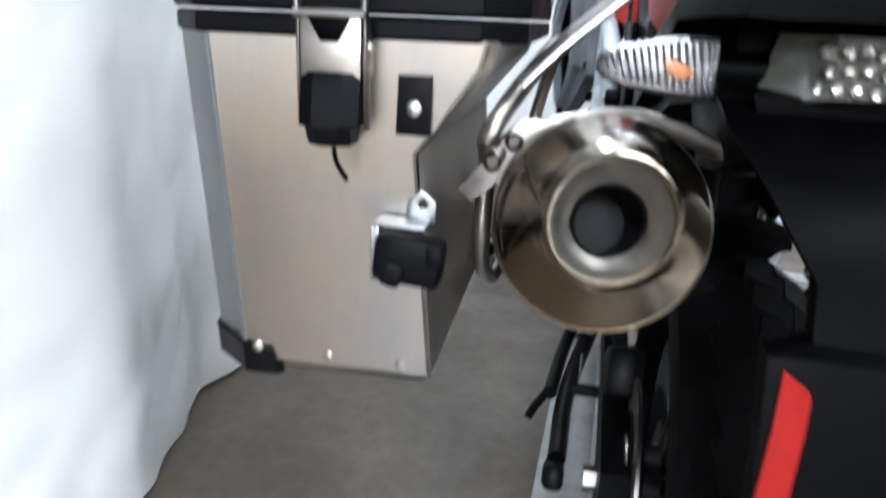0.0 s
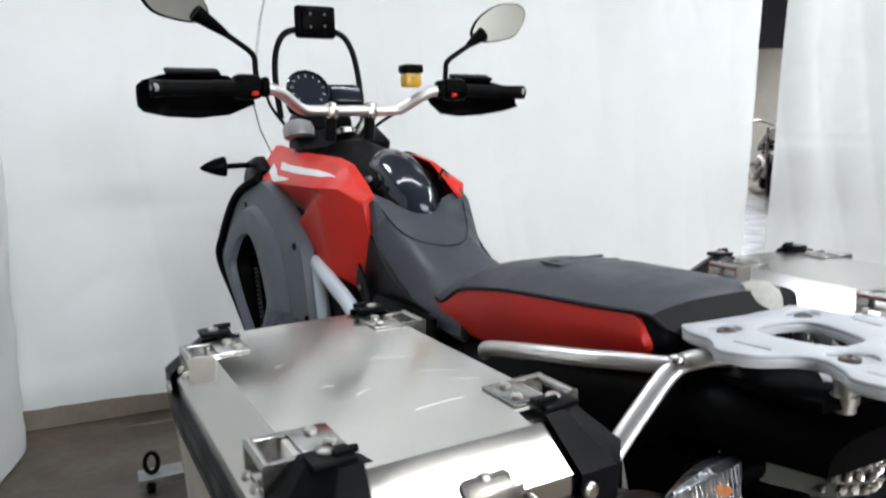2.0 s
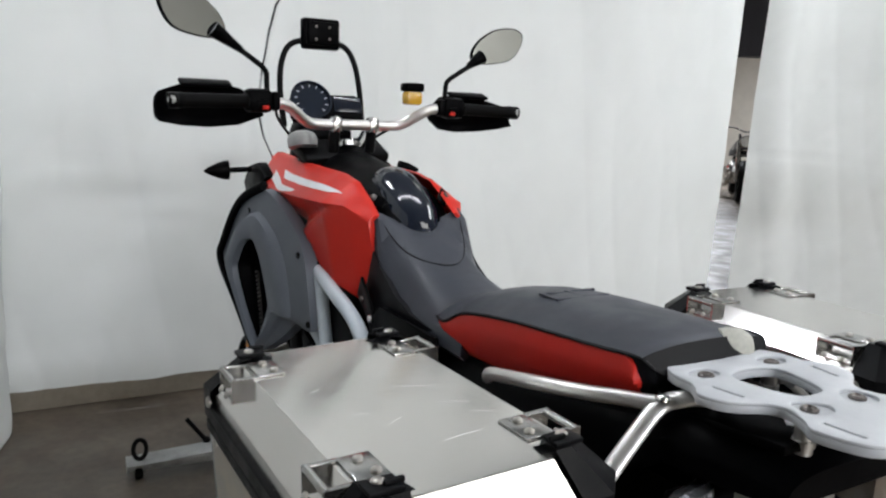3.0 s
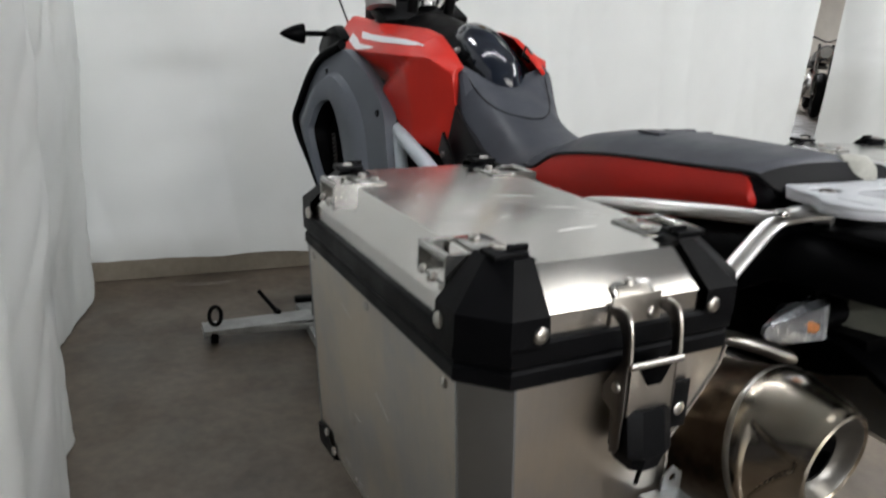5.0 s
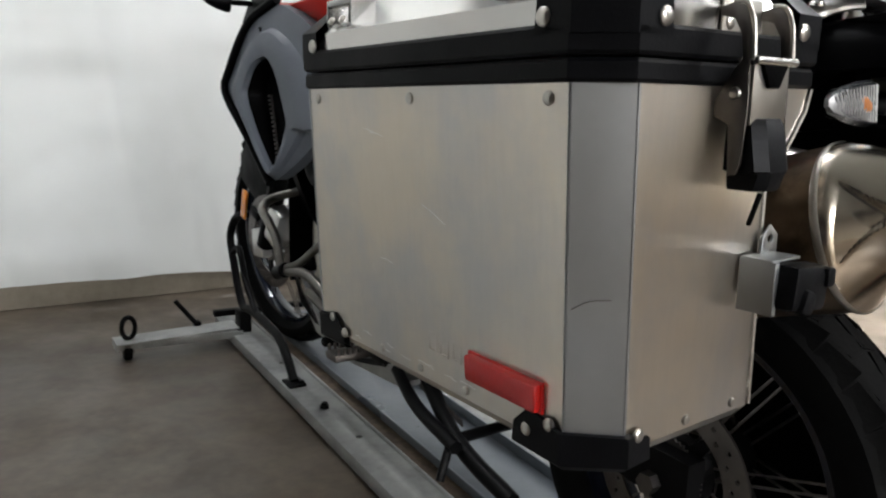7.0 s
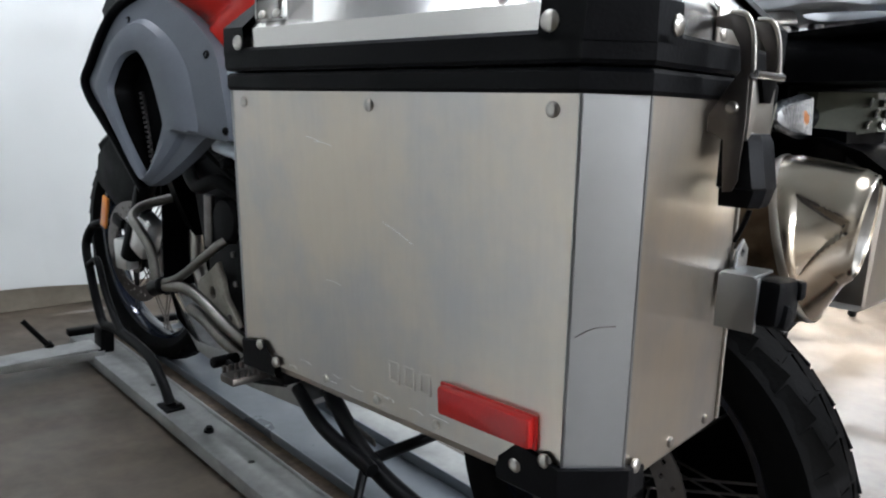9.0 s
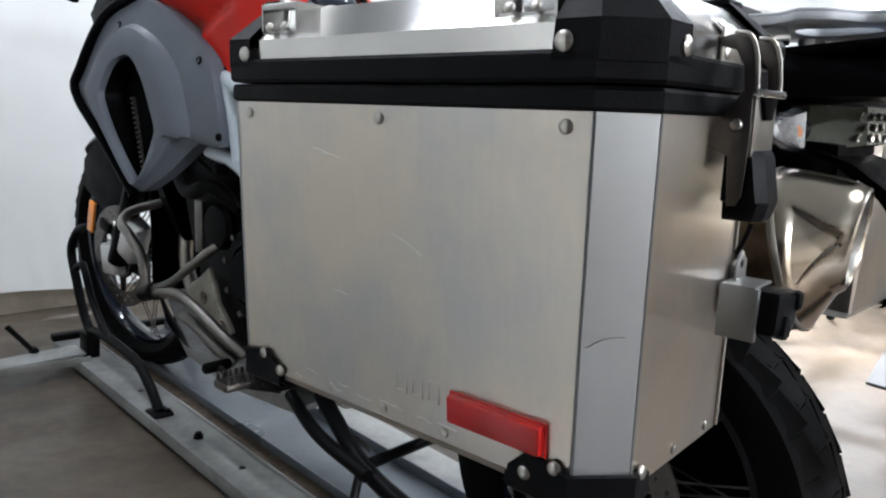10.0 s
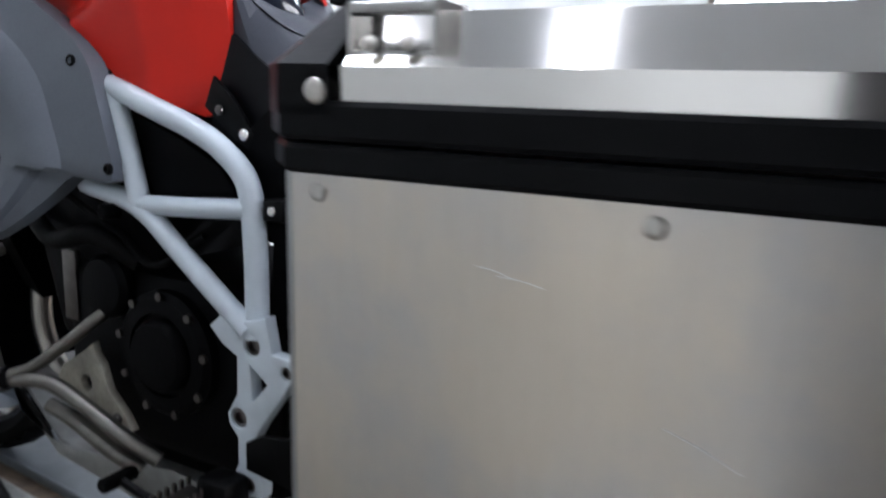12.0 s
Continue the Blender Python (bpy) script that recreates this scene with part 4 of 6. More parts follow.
for sx in (-1, 1):
    part("seat_side", loft([[Vector((sx * x, y, z)) for x, z in ((0.1165, zt), (0.1195, (zt + zb) / 2), (0.117, zb), (0.105, zb), (0.105, zt))] for y, zt, zb in ((0.925, 0.88, 0.76), (0.88, 0.90, 0.745), (0.83, 0.862, 0.735), (0.77, 0.828, 0.735), (0.70, 0.806, 0.75), (0.60, 0.80, 0.765))]), DARK_VINYL, bike, "black seat side", 50)
    seam = [(sx * 0.096, 0.890, 0.966), (sx * 0.086, 0.855, 0.934), (sx * 0.072, 0.82, 0.909), (sx * 0.050, 0.785, 0.894), (sx * 0.018, 0.755, 0.887), (0, 0.752, 0.886)]
    part("seat_seam", tube(seam, 0.0013, 6), DARK_VINYL, bike)


def pillion():
    ys = [0.655, 0.62, 0.57, 0.50, 0.43, 0.36, 0.30, 0.22, 0.15, 0.115, 0.090, 0.076]
    top = [0.838, 0.850, 0.870, 0.894, 0.908, 0.915, 0.918, 0.919, 0.919, 0.918, 0.913, 0.898]
    half = [0.080, 0.100, 0.112, 0.119, 0.122, 0.123, 0.122, 0.120, 0.117, 0.114, 0.109, 0.098]
    seam = [0.826, 0.822, 0.826, 0.858, 0.873, 0.883, 0.889, 0.895, 0.900, 0.903, 0.902, 0.890]
    low = [0.805, 0.795, 0.785, 0.782, 0.788, 0.797, 0.806, 0.820, 0.834, 0.842, 0.848, 0.852]
    tops, sides, n = [], {-1: [], 1: []}, 13
    for y, t, h, s, b in zip(ys, top, half, seam, low):
        ring = []
        for i in range(n):
            u = -1 + 2 * i / (n - 1)
            ring.append(Vector((u * h, y, s + (t - s) * (1 - abs(u) ** 2.8))))
        ring += [Vector((h * 0.9, y, s - 0.012)), Vector((-h * 0.9, y, s - 0.012))]
        tops.append(ring)
        for sx in (-1, 1):
            sides[sx].append([Vector((sx * x, y, z)) for x, z in ((h * 0.994, s - 0.001), (h + 0.003, s - (s - b) * 0.3), (h - 0.004, s - (s - b) * 0.75), (h - 0.02, b), (h - 0.05, b), (h - 0.05, s - 0.004))])
    seat = part("pillion_seat", loft(tops), GREY_VINYL, bike, "grey vinyl pillion seat with red sides", 50)
    back = [[Vector((p.x * 1.012, p.y - 0.0015, p.z + 0.001)) for p in ring] for ring in tops[-2:]] + [[Vector((p.x * 0.9, 0.066, 0.862 + (p.z - 0.862) * 0.8)) for p in tops[-1]]]
    part("seat_back", loft(back), DARK_VINYL, seat, "black vinyl rear edge", 50)
    for sx in (-1, 1):
        red = sides[sx][1:-2]
        end = red[-1]
        middle = sum((p.z for p in end), 0.0) / len(end)
        for a in (30, 55, 75, 87):
            c = math.cos(radians(a))
            red.append([Vector((p.x, p.y - 0.026 * math.sin(radians(a)), middle + (p.z - middle) * c)) for p in end])
        part("seat_side_panel", loft(red), RED_VINYL, seat, "red vinyl side panel", 50)
        part("seat_tail", loft([[Vector((p.x - sx * 0.003, p.y, p.z)) for p in ring] for ring in sides[sx][-6:]]), DARK_VINYL, seat, "black vinyl tail corner", 50)
        part("seat_piping", tube([(sx * h * 0.997, y, s) for y, h, s in zip(ys[1:], half[1:], seam[1:])], 0.0028, 6), DARK_VINYL, seat)
    part("seat_rear_corner", lathe([(0.024, 0), (0.027, 0.010), (0.026, 0.030), (0.018, 0.040)], shift(0.042, 0.104, 0.894) @ pose(0, 0, 0, 90, 0, 60) , 18), WORN_VINYL, seat, "pale worn trim piece")
    for bx, w in ((-0.034, 0.040), (0.022, 0.052)):
        logo = bmesh.new()
        for r in range(2):
            merge(logo, box((bx + 0.006 * r, 0.328 + 0.042 * r, 0.9150 - 0.0016 * r), (w, 0.008, 0.0035), 0.0012))
        merge(logo, box((bx - w / 2 + 0.004, 0.349, 0.9142), (0.008, 0.050, 0.0035), 0.0012))
        part("embossed_mark", logo, GREY_VINYL, seat, "raised emblem bars")
    return seat


pillion()

# tail: black bodywork, luggage rack, grab rails, lights
tail = [arch(0.60, 0.80, 0.12, 0.16, square=3.5), arch(0.45, 0.805, 0.128, 0.13, square=3.5), arch(0.25, 0.825, 0.128, 0.105, square=3.5), arch(0.10, 0.850, 0.125, 0.095, square=3.5), arch(0.03, 0.858, 0.120, 0.060, square=3.2),
        arch(-0.06, 0.850, 0.104, 0.050, square=3.0), arch(-0.105, 0.832, 0.088, 0.032, square=2.8)]
tail_body = part("tail_body", loft(tail), BLACK_PLASTIC, bike, "black plastic tail bodywork", 40)
part("tail_shelf", box((0.0, -0.02, 0.852), (0.17, 0.15, 0.012), 0.004, pose(0, 0, 0, -4)), BLACK_PLASTIC, tail_body)
part("under_tail", loft([[(sx * w, y, z) for sx, z in ((-1, z1), (1, z1), (1, z0), (-1, z0))] for y, w, z0, z1 in ((0.42, 0.11, 0.66, 0.75), (0.20, 0.10, 0.715, 0.76), (0.03, 0.09, 0.735, 0.762))]), BLACK_PLASTIC, tail_body)
part("tail_underside", loft([[(0.01 + sx * w, y, z) for sx, z in ((-1, z1), (1, z1), (0.8, z0), (-0.8, z0))] for y, w, z0, z1 in ((0.16, 0.100, 0.66, 0.75), (0.06, 0.096, 0.672, 0.752), (-0.01, 0.090, 0.690, 0.752), (-0.05, 0.076, 0.705, 0.748))]), BLACK_PLASTIC, tail_body, "", 30)
part("sticker", slab([(0.0, -0.035), (0.030, -0.005), (0.050, -0.030), (0.020, -0.062)], 0.0008, shift(-0.03, -0.02, 0.8605), 0), WHITE_DECAL, tail_body, "white sticker with a blue patch")
part("sticker_patch", slab([(0.012, -0.035), (0.026, -0.021), (0.036, -0.033), (0.022, -0.047)], 0.0006, shift(-0.03, -0.02, 0.8614), 0), BLUE_PRINT, tail_body)
plate_holder = [[(0.01 + sx * w, y, z) for sx, y in ((-1, y0), (1, y0), (1, y0 - 0.022), (-1, y0 - 0.022))] for z, w, y0 in ((0.741, 0.096, -0.012), (0.728, 0.094, -0.050), (0.69, 0.068, -0.095), (0.64, 0.036, -0.125), (0.605, 0.036, -0.140), (0.598, 0.064, -0.152), (0.56, 0.064, -0.165), (0.45, 0.066, -0.196), (0.40, 0.066, -0.208))]
part("plate_carrier", loft(plate_holder), BLACK_PLASTIC, tail_body, "black plastic number plate carrier", 25)
part("reflector_strip", loft([[(x - 0.0095, y, z + 0.008 * up), (x + 0.0095, y, z - 0.004 * up), (x + 0.0095, y + 0.004, z - 0.004 * up), (x - 0.0095, y + 0.004, z + 0.008 * up)] for x, y, z, up in ((-0.035, -0.180, 0.583, 1), (-0.038, -0.191, 0.555, 0), (-0.045, -0.208, 0.51, 0), (-0.054, -0.222, 0.45, 0), (-0.058, -0.229, 0.42, 0))]), RED_STRIPE, tail_body, "red reflector strip")
shape = ((-0.061, -0.014, 0.014), (-0.040, -0.040, 0.008), (-0.02, -0.068, 0.0), (0.01, -0.082, 0.0), (0.04, -0.072, 0.0), (0.065, -0.045, -0.010), (0.094, -0.022, -0.016))
lens = part("tail_light", loft([[Vector((x, y, 0.738 - 0.20 * (y + 0.014))), Vector((x + dx, y + 0.004, 0.792)), Vector((x + dx, y + 0.04, 0.792)), Vector((x, y + 0.04, 0.738 - 0.20 * (y + 0.014)))] for x, y, dx in shape]), TAIL_LENS, tail_body, "smoked clear tail light", 25)
part("light_housing", box((0.01, 0.062, 0.772), (0.17, 0.10, 0.056), 0.006), BLACK_PLASTIC, lens)
for kz in range(3):
    for kx in range(8):
        x = -0.026 + 0.0105 * kx + 0.004 * (kz % 2)
        y = float(np.interp(x, [p[0] for p in shape], [p[1] for p in shape]))
        part("light_reflector", lathe([(0.0056, 0), (0.0050, 0.0016), (0.0024, 0.0003)], shift(x, y - 0.0002, 0.757 + 0.0122 * kz) @ pose(0, 0, 0, 90 - 14 * (kx % 3 - 1), 0, 10 * (kz - 1)), 6), RIVET, lens, "", 10)

RACK_CX = 0.004


def rack():
    """The plate has lobes round its bolts, which sit in shallow pockets, and slots for straps."""
    half = [(0.0, 0.070), (0.030, 0.073), (0.058, 0.083), (0.080, 0.078), (0.092, 0.062), (0.097, 0.045), (0.098, 0.026), (0.108, 0.009), (0.119, -0.006), (0.112, -0.030),
            (0.098, -0.044), (0.074, -0.058), (0.066, -0.078), (0.078, -0.104), (0.091, -0.122), (0.082, -0.156), (0.066, -0.176), (0.030, -0.186), (0.0, -0.187)]
    ring = [(x, y, 0) for x, y in half] + [(-x, y, 0) for x, y in half[-2:0:-1]]
    outline = [(RACK_CX + p.x, p.y) for p in spline(ring, 3, True)]

    def rounded(points, sx=1, steps=3):
        return [(RACK_CX + p.x, p.y) for p in spline([(sx * x, y, 0) for x, y in points], steps, True)]
    hole = rounded(((0.0, 0.029), (0.028, 0.024), (0.040, 0.008), (0.032, -0.034), (0.020, -0.056), (0.0, -0.060), (-0.020, -0.056), (-0.032, -0.034), (-0.040, 0.008), (-0.028, 0.024)))
    slots, pockets = [hole], [hole]
    for sx in (-1, 1):
        for strap in (((0.085, 0.004), (0.089, 0.003), (0.083, -0.034), (0.079, -0.033)), ((0.064, -0.116), (0.068, -0.115), (0.064, -0.157), (0.060, -0.157))):
            slots.append([(RACK_CX + sx * x, y) for x, y in strap])
            pockets.append([(RACK_CX + sx * x, y) for x, y in strap])
        pockets.append(rounded(((0.044, 0.050), (0.062, 0.054), (0.078, 0.047), (0.080, 0.036), (0.066, 0.026), (0.048, 0.028), (0.040, 0.038)), sx))
        pockets.append(rounded(((0.016, -0.088), (0.030, -0.070), (0.048, -0.066), (0.056, -0.078), (0.058, -0.094), (0.046, -0.104), (0.026, -0.102)), sx))
    rk = part("luggage_rack", merge(slab(outline, 0.0095, shift(0, 0, 0.880), 0.0020, slots), slab(outline, 0.005, shift(0, 0, 0.8885), 0.0022, pockets)), WHITE_PAINT, bike, "white powder-coated luggage rack plate", 30)
    for x, y in ((-0.058, 0.038), (0.058, 0.038), (-0.041, -0.084), (0.041, -0.084)):
        part("rack_bolt", lathe([(0.0095, 0), (0.0095, 0.0025), (0.0075, 0.004), (0.005, 0.0018)], shift(RACK_CX + x, y, 0.8895), 14), DISC_STEEL, rk)
        px, py = RACK_CX + x * (1.0 if y > 0 else 1.32), y - (0.0 if y > 0 else 0.006)
        part("rack_stand_off", merge(rod((px, py, 0.848), (px, py, 0.8805), 0.010, None, 14), rod((px, py, 0.856), (px, py, 0.863), 0.012, None, 14)), TUBE_STEEL, rk)


def rear_indicator(sx):
    """A clear wedge that points outwards: a tip at the side, tall towards the tail."""
    rows = ((0.181, -0.018, 0.757, 0.766), (0.176, -0.021, 0.751, 0.772), (0.160, -0.024, 0.745, 0.778), (0.130, -0.025, 0.740, 0.784), (0.100, -0.024, 0.737, 0.788), (0.090, -0.020, 0.738, 0.787), (0.086, -0.012, 0.741, 0.784))
    rings = []
    for x, y, z0, z1 in rows:
        h = (z1 - z0) / 2
        deep = min(1.0, 0.2 + (0.181 - x) / 0.05)
        rings.append([Vector((sx * x, y + dy * deep, (z0 + z1) / 2 + dz * h)) for dy, dz in ((0.026, -0.8), (0.010, -1.0), (0.002, -0.8), (0.0, 0.0), (0.002, 0.8), (0.010, 1.0), (0.026, 0.8))])
    turn = part("rear_indicator", loft(rings), LENS, bike, "clear ribbed turn signal over a bright reflector", 30)
    for k in range(15):
        x = 0.096 + 0.0055 * k
        y, z0, z1 = (float(np.interp(x, [r[0] for r in rows[::-1]], [r[c] for r in rows[::-1]])) for c in (1, 2, 3))
        part("lens_rib", rod((sx * (x - 0.004), y + 0.0012, z0 + 0.006), (sx * (x + 0.003), y + 0.0012, z1 - 0.005), 0.0016, None, 6), LENS, turn)
    part("indicator_bulb", lathe([(0.003, -0.011), (0.009, -0.007), (0.010, 0.002), (0.004, 0.010)], shift(sx * 0.122, -0.0225, 0.762) @ pose(0, 0, 0, 0, sx * 70, 0) @ Matrix.Diagonal((0.8, 0.32, 1.5, 1)), 14), BULB_ORANGE, turn, "orange bulb behind the lens")
    part("indicator_arm", rod((sx * 0.05, 0.0, 0.762), (sx * 0.092, -0.004, 0.762), 0.016, 0.013), BLACK_PLASTIC, turn)
    part("indicator_back", box((sx * 0.112, 0.006, 0.762), (0.05, 0.014, 0.032), 0.006), BLACK_PLASTIC, turn)
    return turn


rack()
for sx in (-1, 1):
    part("grab_rail", tube([(sx * 0.172, 0.325, 0.812), (sx * 0.182, 0.30, 0.826), (sx * 0.179, 0.20, 0.846), (sx * 0.160, 0.13, 0.855), (sx * 0.137, 0.092, 0.858), (sx * 0.112, 0.058, 0.859), (sx * 0.096, 0.040, 0.866)], 0.0100, 14, 6, False, 0.85), TUBE_STEEL, bike, "satin metal grab rail")
    part("rack_strut", tube([(sx * 0.070, 0.020, 0.872), (sx * 0.090, 0.034, 0.869), (sx * 0.112, 0.050, 0.858), (sx * 0.150, 0.048, 0.828), (sx * 0.200, 0.042, 0.784), (sx * 0.240, 0.037, 0.742), (sx * 0.250, 0.036, 0.725)], 0.0115, 14, 6, False, 0.55), TUBE_STEEL, bike, "satin metal pannier strut")
    part("strut_bolt", rivet((sx * 0.112, 0.046, 0.868), (0, -0.2, 1), 0.009, 0.005), CHROME, bike)
    rear_indicator(sx)
part("rear_hoop", tube([(-0.262, 0.020, 0.672), (-0.240, 0.045, 0.692), (-0.21, 0.055, 0.701), (-0.165, 0.072, 0.709), (-0.134, 0.078, 0.710), (-0.10, 0.060, 0.703), (-0.07, 0.035, 0.695), (-0.050, 0.030, 0.698), (-0.034, 0.028, 0.706)], 0.0095, 12), STAINLESS, bike, "bent stainless pannier hoop")

# muffler
EX_A, EX_B = Vector((-0.156, -0.107, 0.656)), Vector((-0.214, 0.424, 0.507))
ex = axis_matrix(EX_A, EX_B)
EX_PROFILE = [(0.0435, 0.0045), (0.0465, 0.001), (0.0495, 0.003), (0.0515, 0.007), (0.0650, 0.027), (0.0765, 0.044), (0.0840, 0.055), (0.0868, 0.061)]
EX_UP = (ex.inverted().to_3x3() @ Vector((0, 0, 1)))
EX_UP = Vector((EX_UP.x, EX_UP.y, 0)).normalized()


def slanted(p, share=None):
    """The end cone is cut aslant: its upper rim reaches further back. p lies in the muffler's own axes."""
    w = min(1.0, max(0.0, (0.061 - p.z) / 0.045)) if share is None else share
    return Vector((p.x, p.y, p.z - 0.40 * w * p.dot(EX_UP)))


LEFT_IN_EX = ex.inverted().to_3x3() @ Vector((-1, 0, 0.1))
LEFTWARD = math.degrees(math.atan2(LEFT_IN_EX.y, LEFT_IN_EX.x))


def pressed(p):
    """Three triangles with soft edges are pressed into the cone; how deep at p."""
    deg, depth = math.degrees(math.atan2(p.y, p.x)), 0.0
    for centre in (LEFTWARD, LEFTWARD + 130, LEFTWARD + 235):
        q = abs((deg - centre + 180) % 360 - 180)
        half = 5 + 27 * (p.z - 0.010) / 0.042
        d = min(radians(half - q) * 0.07, p.z - 0.010, 0.053 - p.z) / 0.006
        d = min(1.0, max(0.0, d))
        depth = max(depth, 0.0042 * d * d * (3 - 2 * d))
    return depth


def slanted_lathe(profile, share=None, n=48, press=False):
    bm = lathe(profile, None, n, True)
    for v in bm.verts:
        p = v.co.copy()
        if press:
            r = math.hypot(p.x, p.y)
            k = 1 - pressed(p) / r
            p = Vector((p.x * k, p.y * k, p.z))
        v.co = ex @ slanted(p, share)
    return bm


cone = EX_PROFILE[:3] + [(float(np.interp(h, [p[1] for p in EX_PROFILE[2:]], [p[0] for p in EX_PROFILE[2:]])), float(h)) for h in np.linspace(0.005, 0.061, 29)]
muf = part("muffler", slanted_lathe(cone, None, 150, True), MUFFLER, bike, "brushed stainless muffler with a pressed slanting end cone", 30)
part("outlet_dish", slanted_lathe([(0.0255, 0.20), (0.0255, 0.026), (0.0270, 0.022), (0.031, 0.0195), (0.038, 0.0125), (0.0415, 0.006), (0.0440, 0.0035)], 1.0), GUARD_STEEL, muf, "dull steel outlet dish", 40)
part("muffler_sleeve", lathe([(0.078, 0.058), (0.0855, 0.062), (0.085, 0.40), (0.072, 0.48), (0.035, 0.56), (0.030, 0.55), (0.066, 0.46)], ex, 48, True), HEAT_TINT, muf, "heat-browned steel sleeve", 30)
part("tail_pipe", slanted_lathe([(0.0250, 0.128), (0.0250, 0.022), (0.0265, 0.020), (0.0270, 0.025), (0.0260, 0.128)], 1.0, 32), BLACK_METAL, muf, "sooty black outlet pipe")
part("pipe_plug", lathe([(0.0258, 0.105), (0.0258, 0.110)], ex, 24), BLACK_METAL, muf)
part("muffler_band", lathe([(0.0862, 0.059), (0.0876, 0.061), (0.0876, 0.065), (0.0862, 0.067)], ex, 48, True), STAINLESS, muf)
part("muffler_clamp", lathe([(0.0855, 0.30), (0.0885, 0.302), (0.0885, 0.325), (0.0855, 0.327)], ex, 48, True), BLACK_METAL, muf)
part("muffler_bracket", merge(slab([(-0.292, 0.640), (-0.238, 0.710), (-0.212, 0.708), (-0.220, 0.690), (-0.260, 0.646), (-0.280, 0.630)], 0.004, shift(0, 0.02, 0) @ XZ, 0.001)), STAINLESS, bike, "stainless bracket with two bolts")
for x, z in ((-0.262, 0.668), (-0.244, 0.688)):
    part("bracket_bolt", lathe([(0.0085, 0), (0.0085, 0.004), (0.0065, 0.006), (0.005, 0.002)], shift(x, 0.019, z) @ pose(0, 0, 0, 90), 14), DISC_STEEL, bike)
part("pannier_carrier", tube([(-0.262, 0.00, 0.70), (-0.272, 0.06, 0.66), (-0.275, 0.08, 0.56), (-0.275, 0.20, 0.50), (-0.275, 0.36, 0.52), (-0.26, 0.42, 0.66), (-0.235, 0.36, 0.76), (-0.232, 0.10, 0.755)], 0.009, 10, 6, True), STAINLESS, bike, "bent steel pannier carrier")
right_peg = part("pillion_peg_bracket", slab([(0.50, 0.36), (0.56, 0.335), (0.60, 0.35), (0.58, 0.42), (0.54, 0.52), (0.50, 0.55)], 0.012, shift(0.20, 0, 0) @ YZ, 0.003, [ring2d(0.55, 0.40, 0.012, 12)]), BLACK_METAL, bike, "black pillion peg bracket")
part("peg_arm", rod((0.20, 0.57, 0.37), (0.275, 0.59, 0.36), 0.010, None, 12), BLACK_METAL, right_peg)
part("peg_strut", merge(tube([(0.02, 0.20, 0.640), (0.12, 0.32, 0.560), (0.22, 0.44, 0.465), (0.27, 0.50, 0.420)], 0.013, 10, 6, False, 0.6), box((0.275, 0.505, 0.412), (0.045, 0.050, 0.085), 0.012, pose(0, 0, 0, 25, 20))), BLACK_METAL, right_peg, "black diagonal strut with a rounded foot")
part("peg_rubber", box((0.33, 0.60, 0.355), (0.11, 0.036, 0.030), 0.010, pose(0, 0, 0, 0, 6, 14)), RUBBER, right_peg, "black rubber peg")
part("pillion_peg", merge(rod((-0.16, 0.50, 0.40), (-0.25, 0.50, 0.39), 0.011, None, 12), box((-0.15, 0.52, 0.46), (0.014, 0.10, 0.14), 0.006, pose(0, 0, 0, 25))), BLACK_METAL, bike)

# handlebar, controls, mirrors
steer = shift(0, 1.255, 0) @ pose(0, 0, 0, 0, 0, 2.0) @ shift(0, -1.255, 0)


def steered(bm):
    bmesh.ops.transform(bm, matrix=steer, verts=bm.verts)
    return bm


def tilt_x(sx):
    return sx * (0.372 if sx < 0 else 0.352)


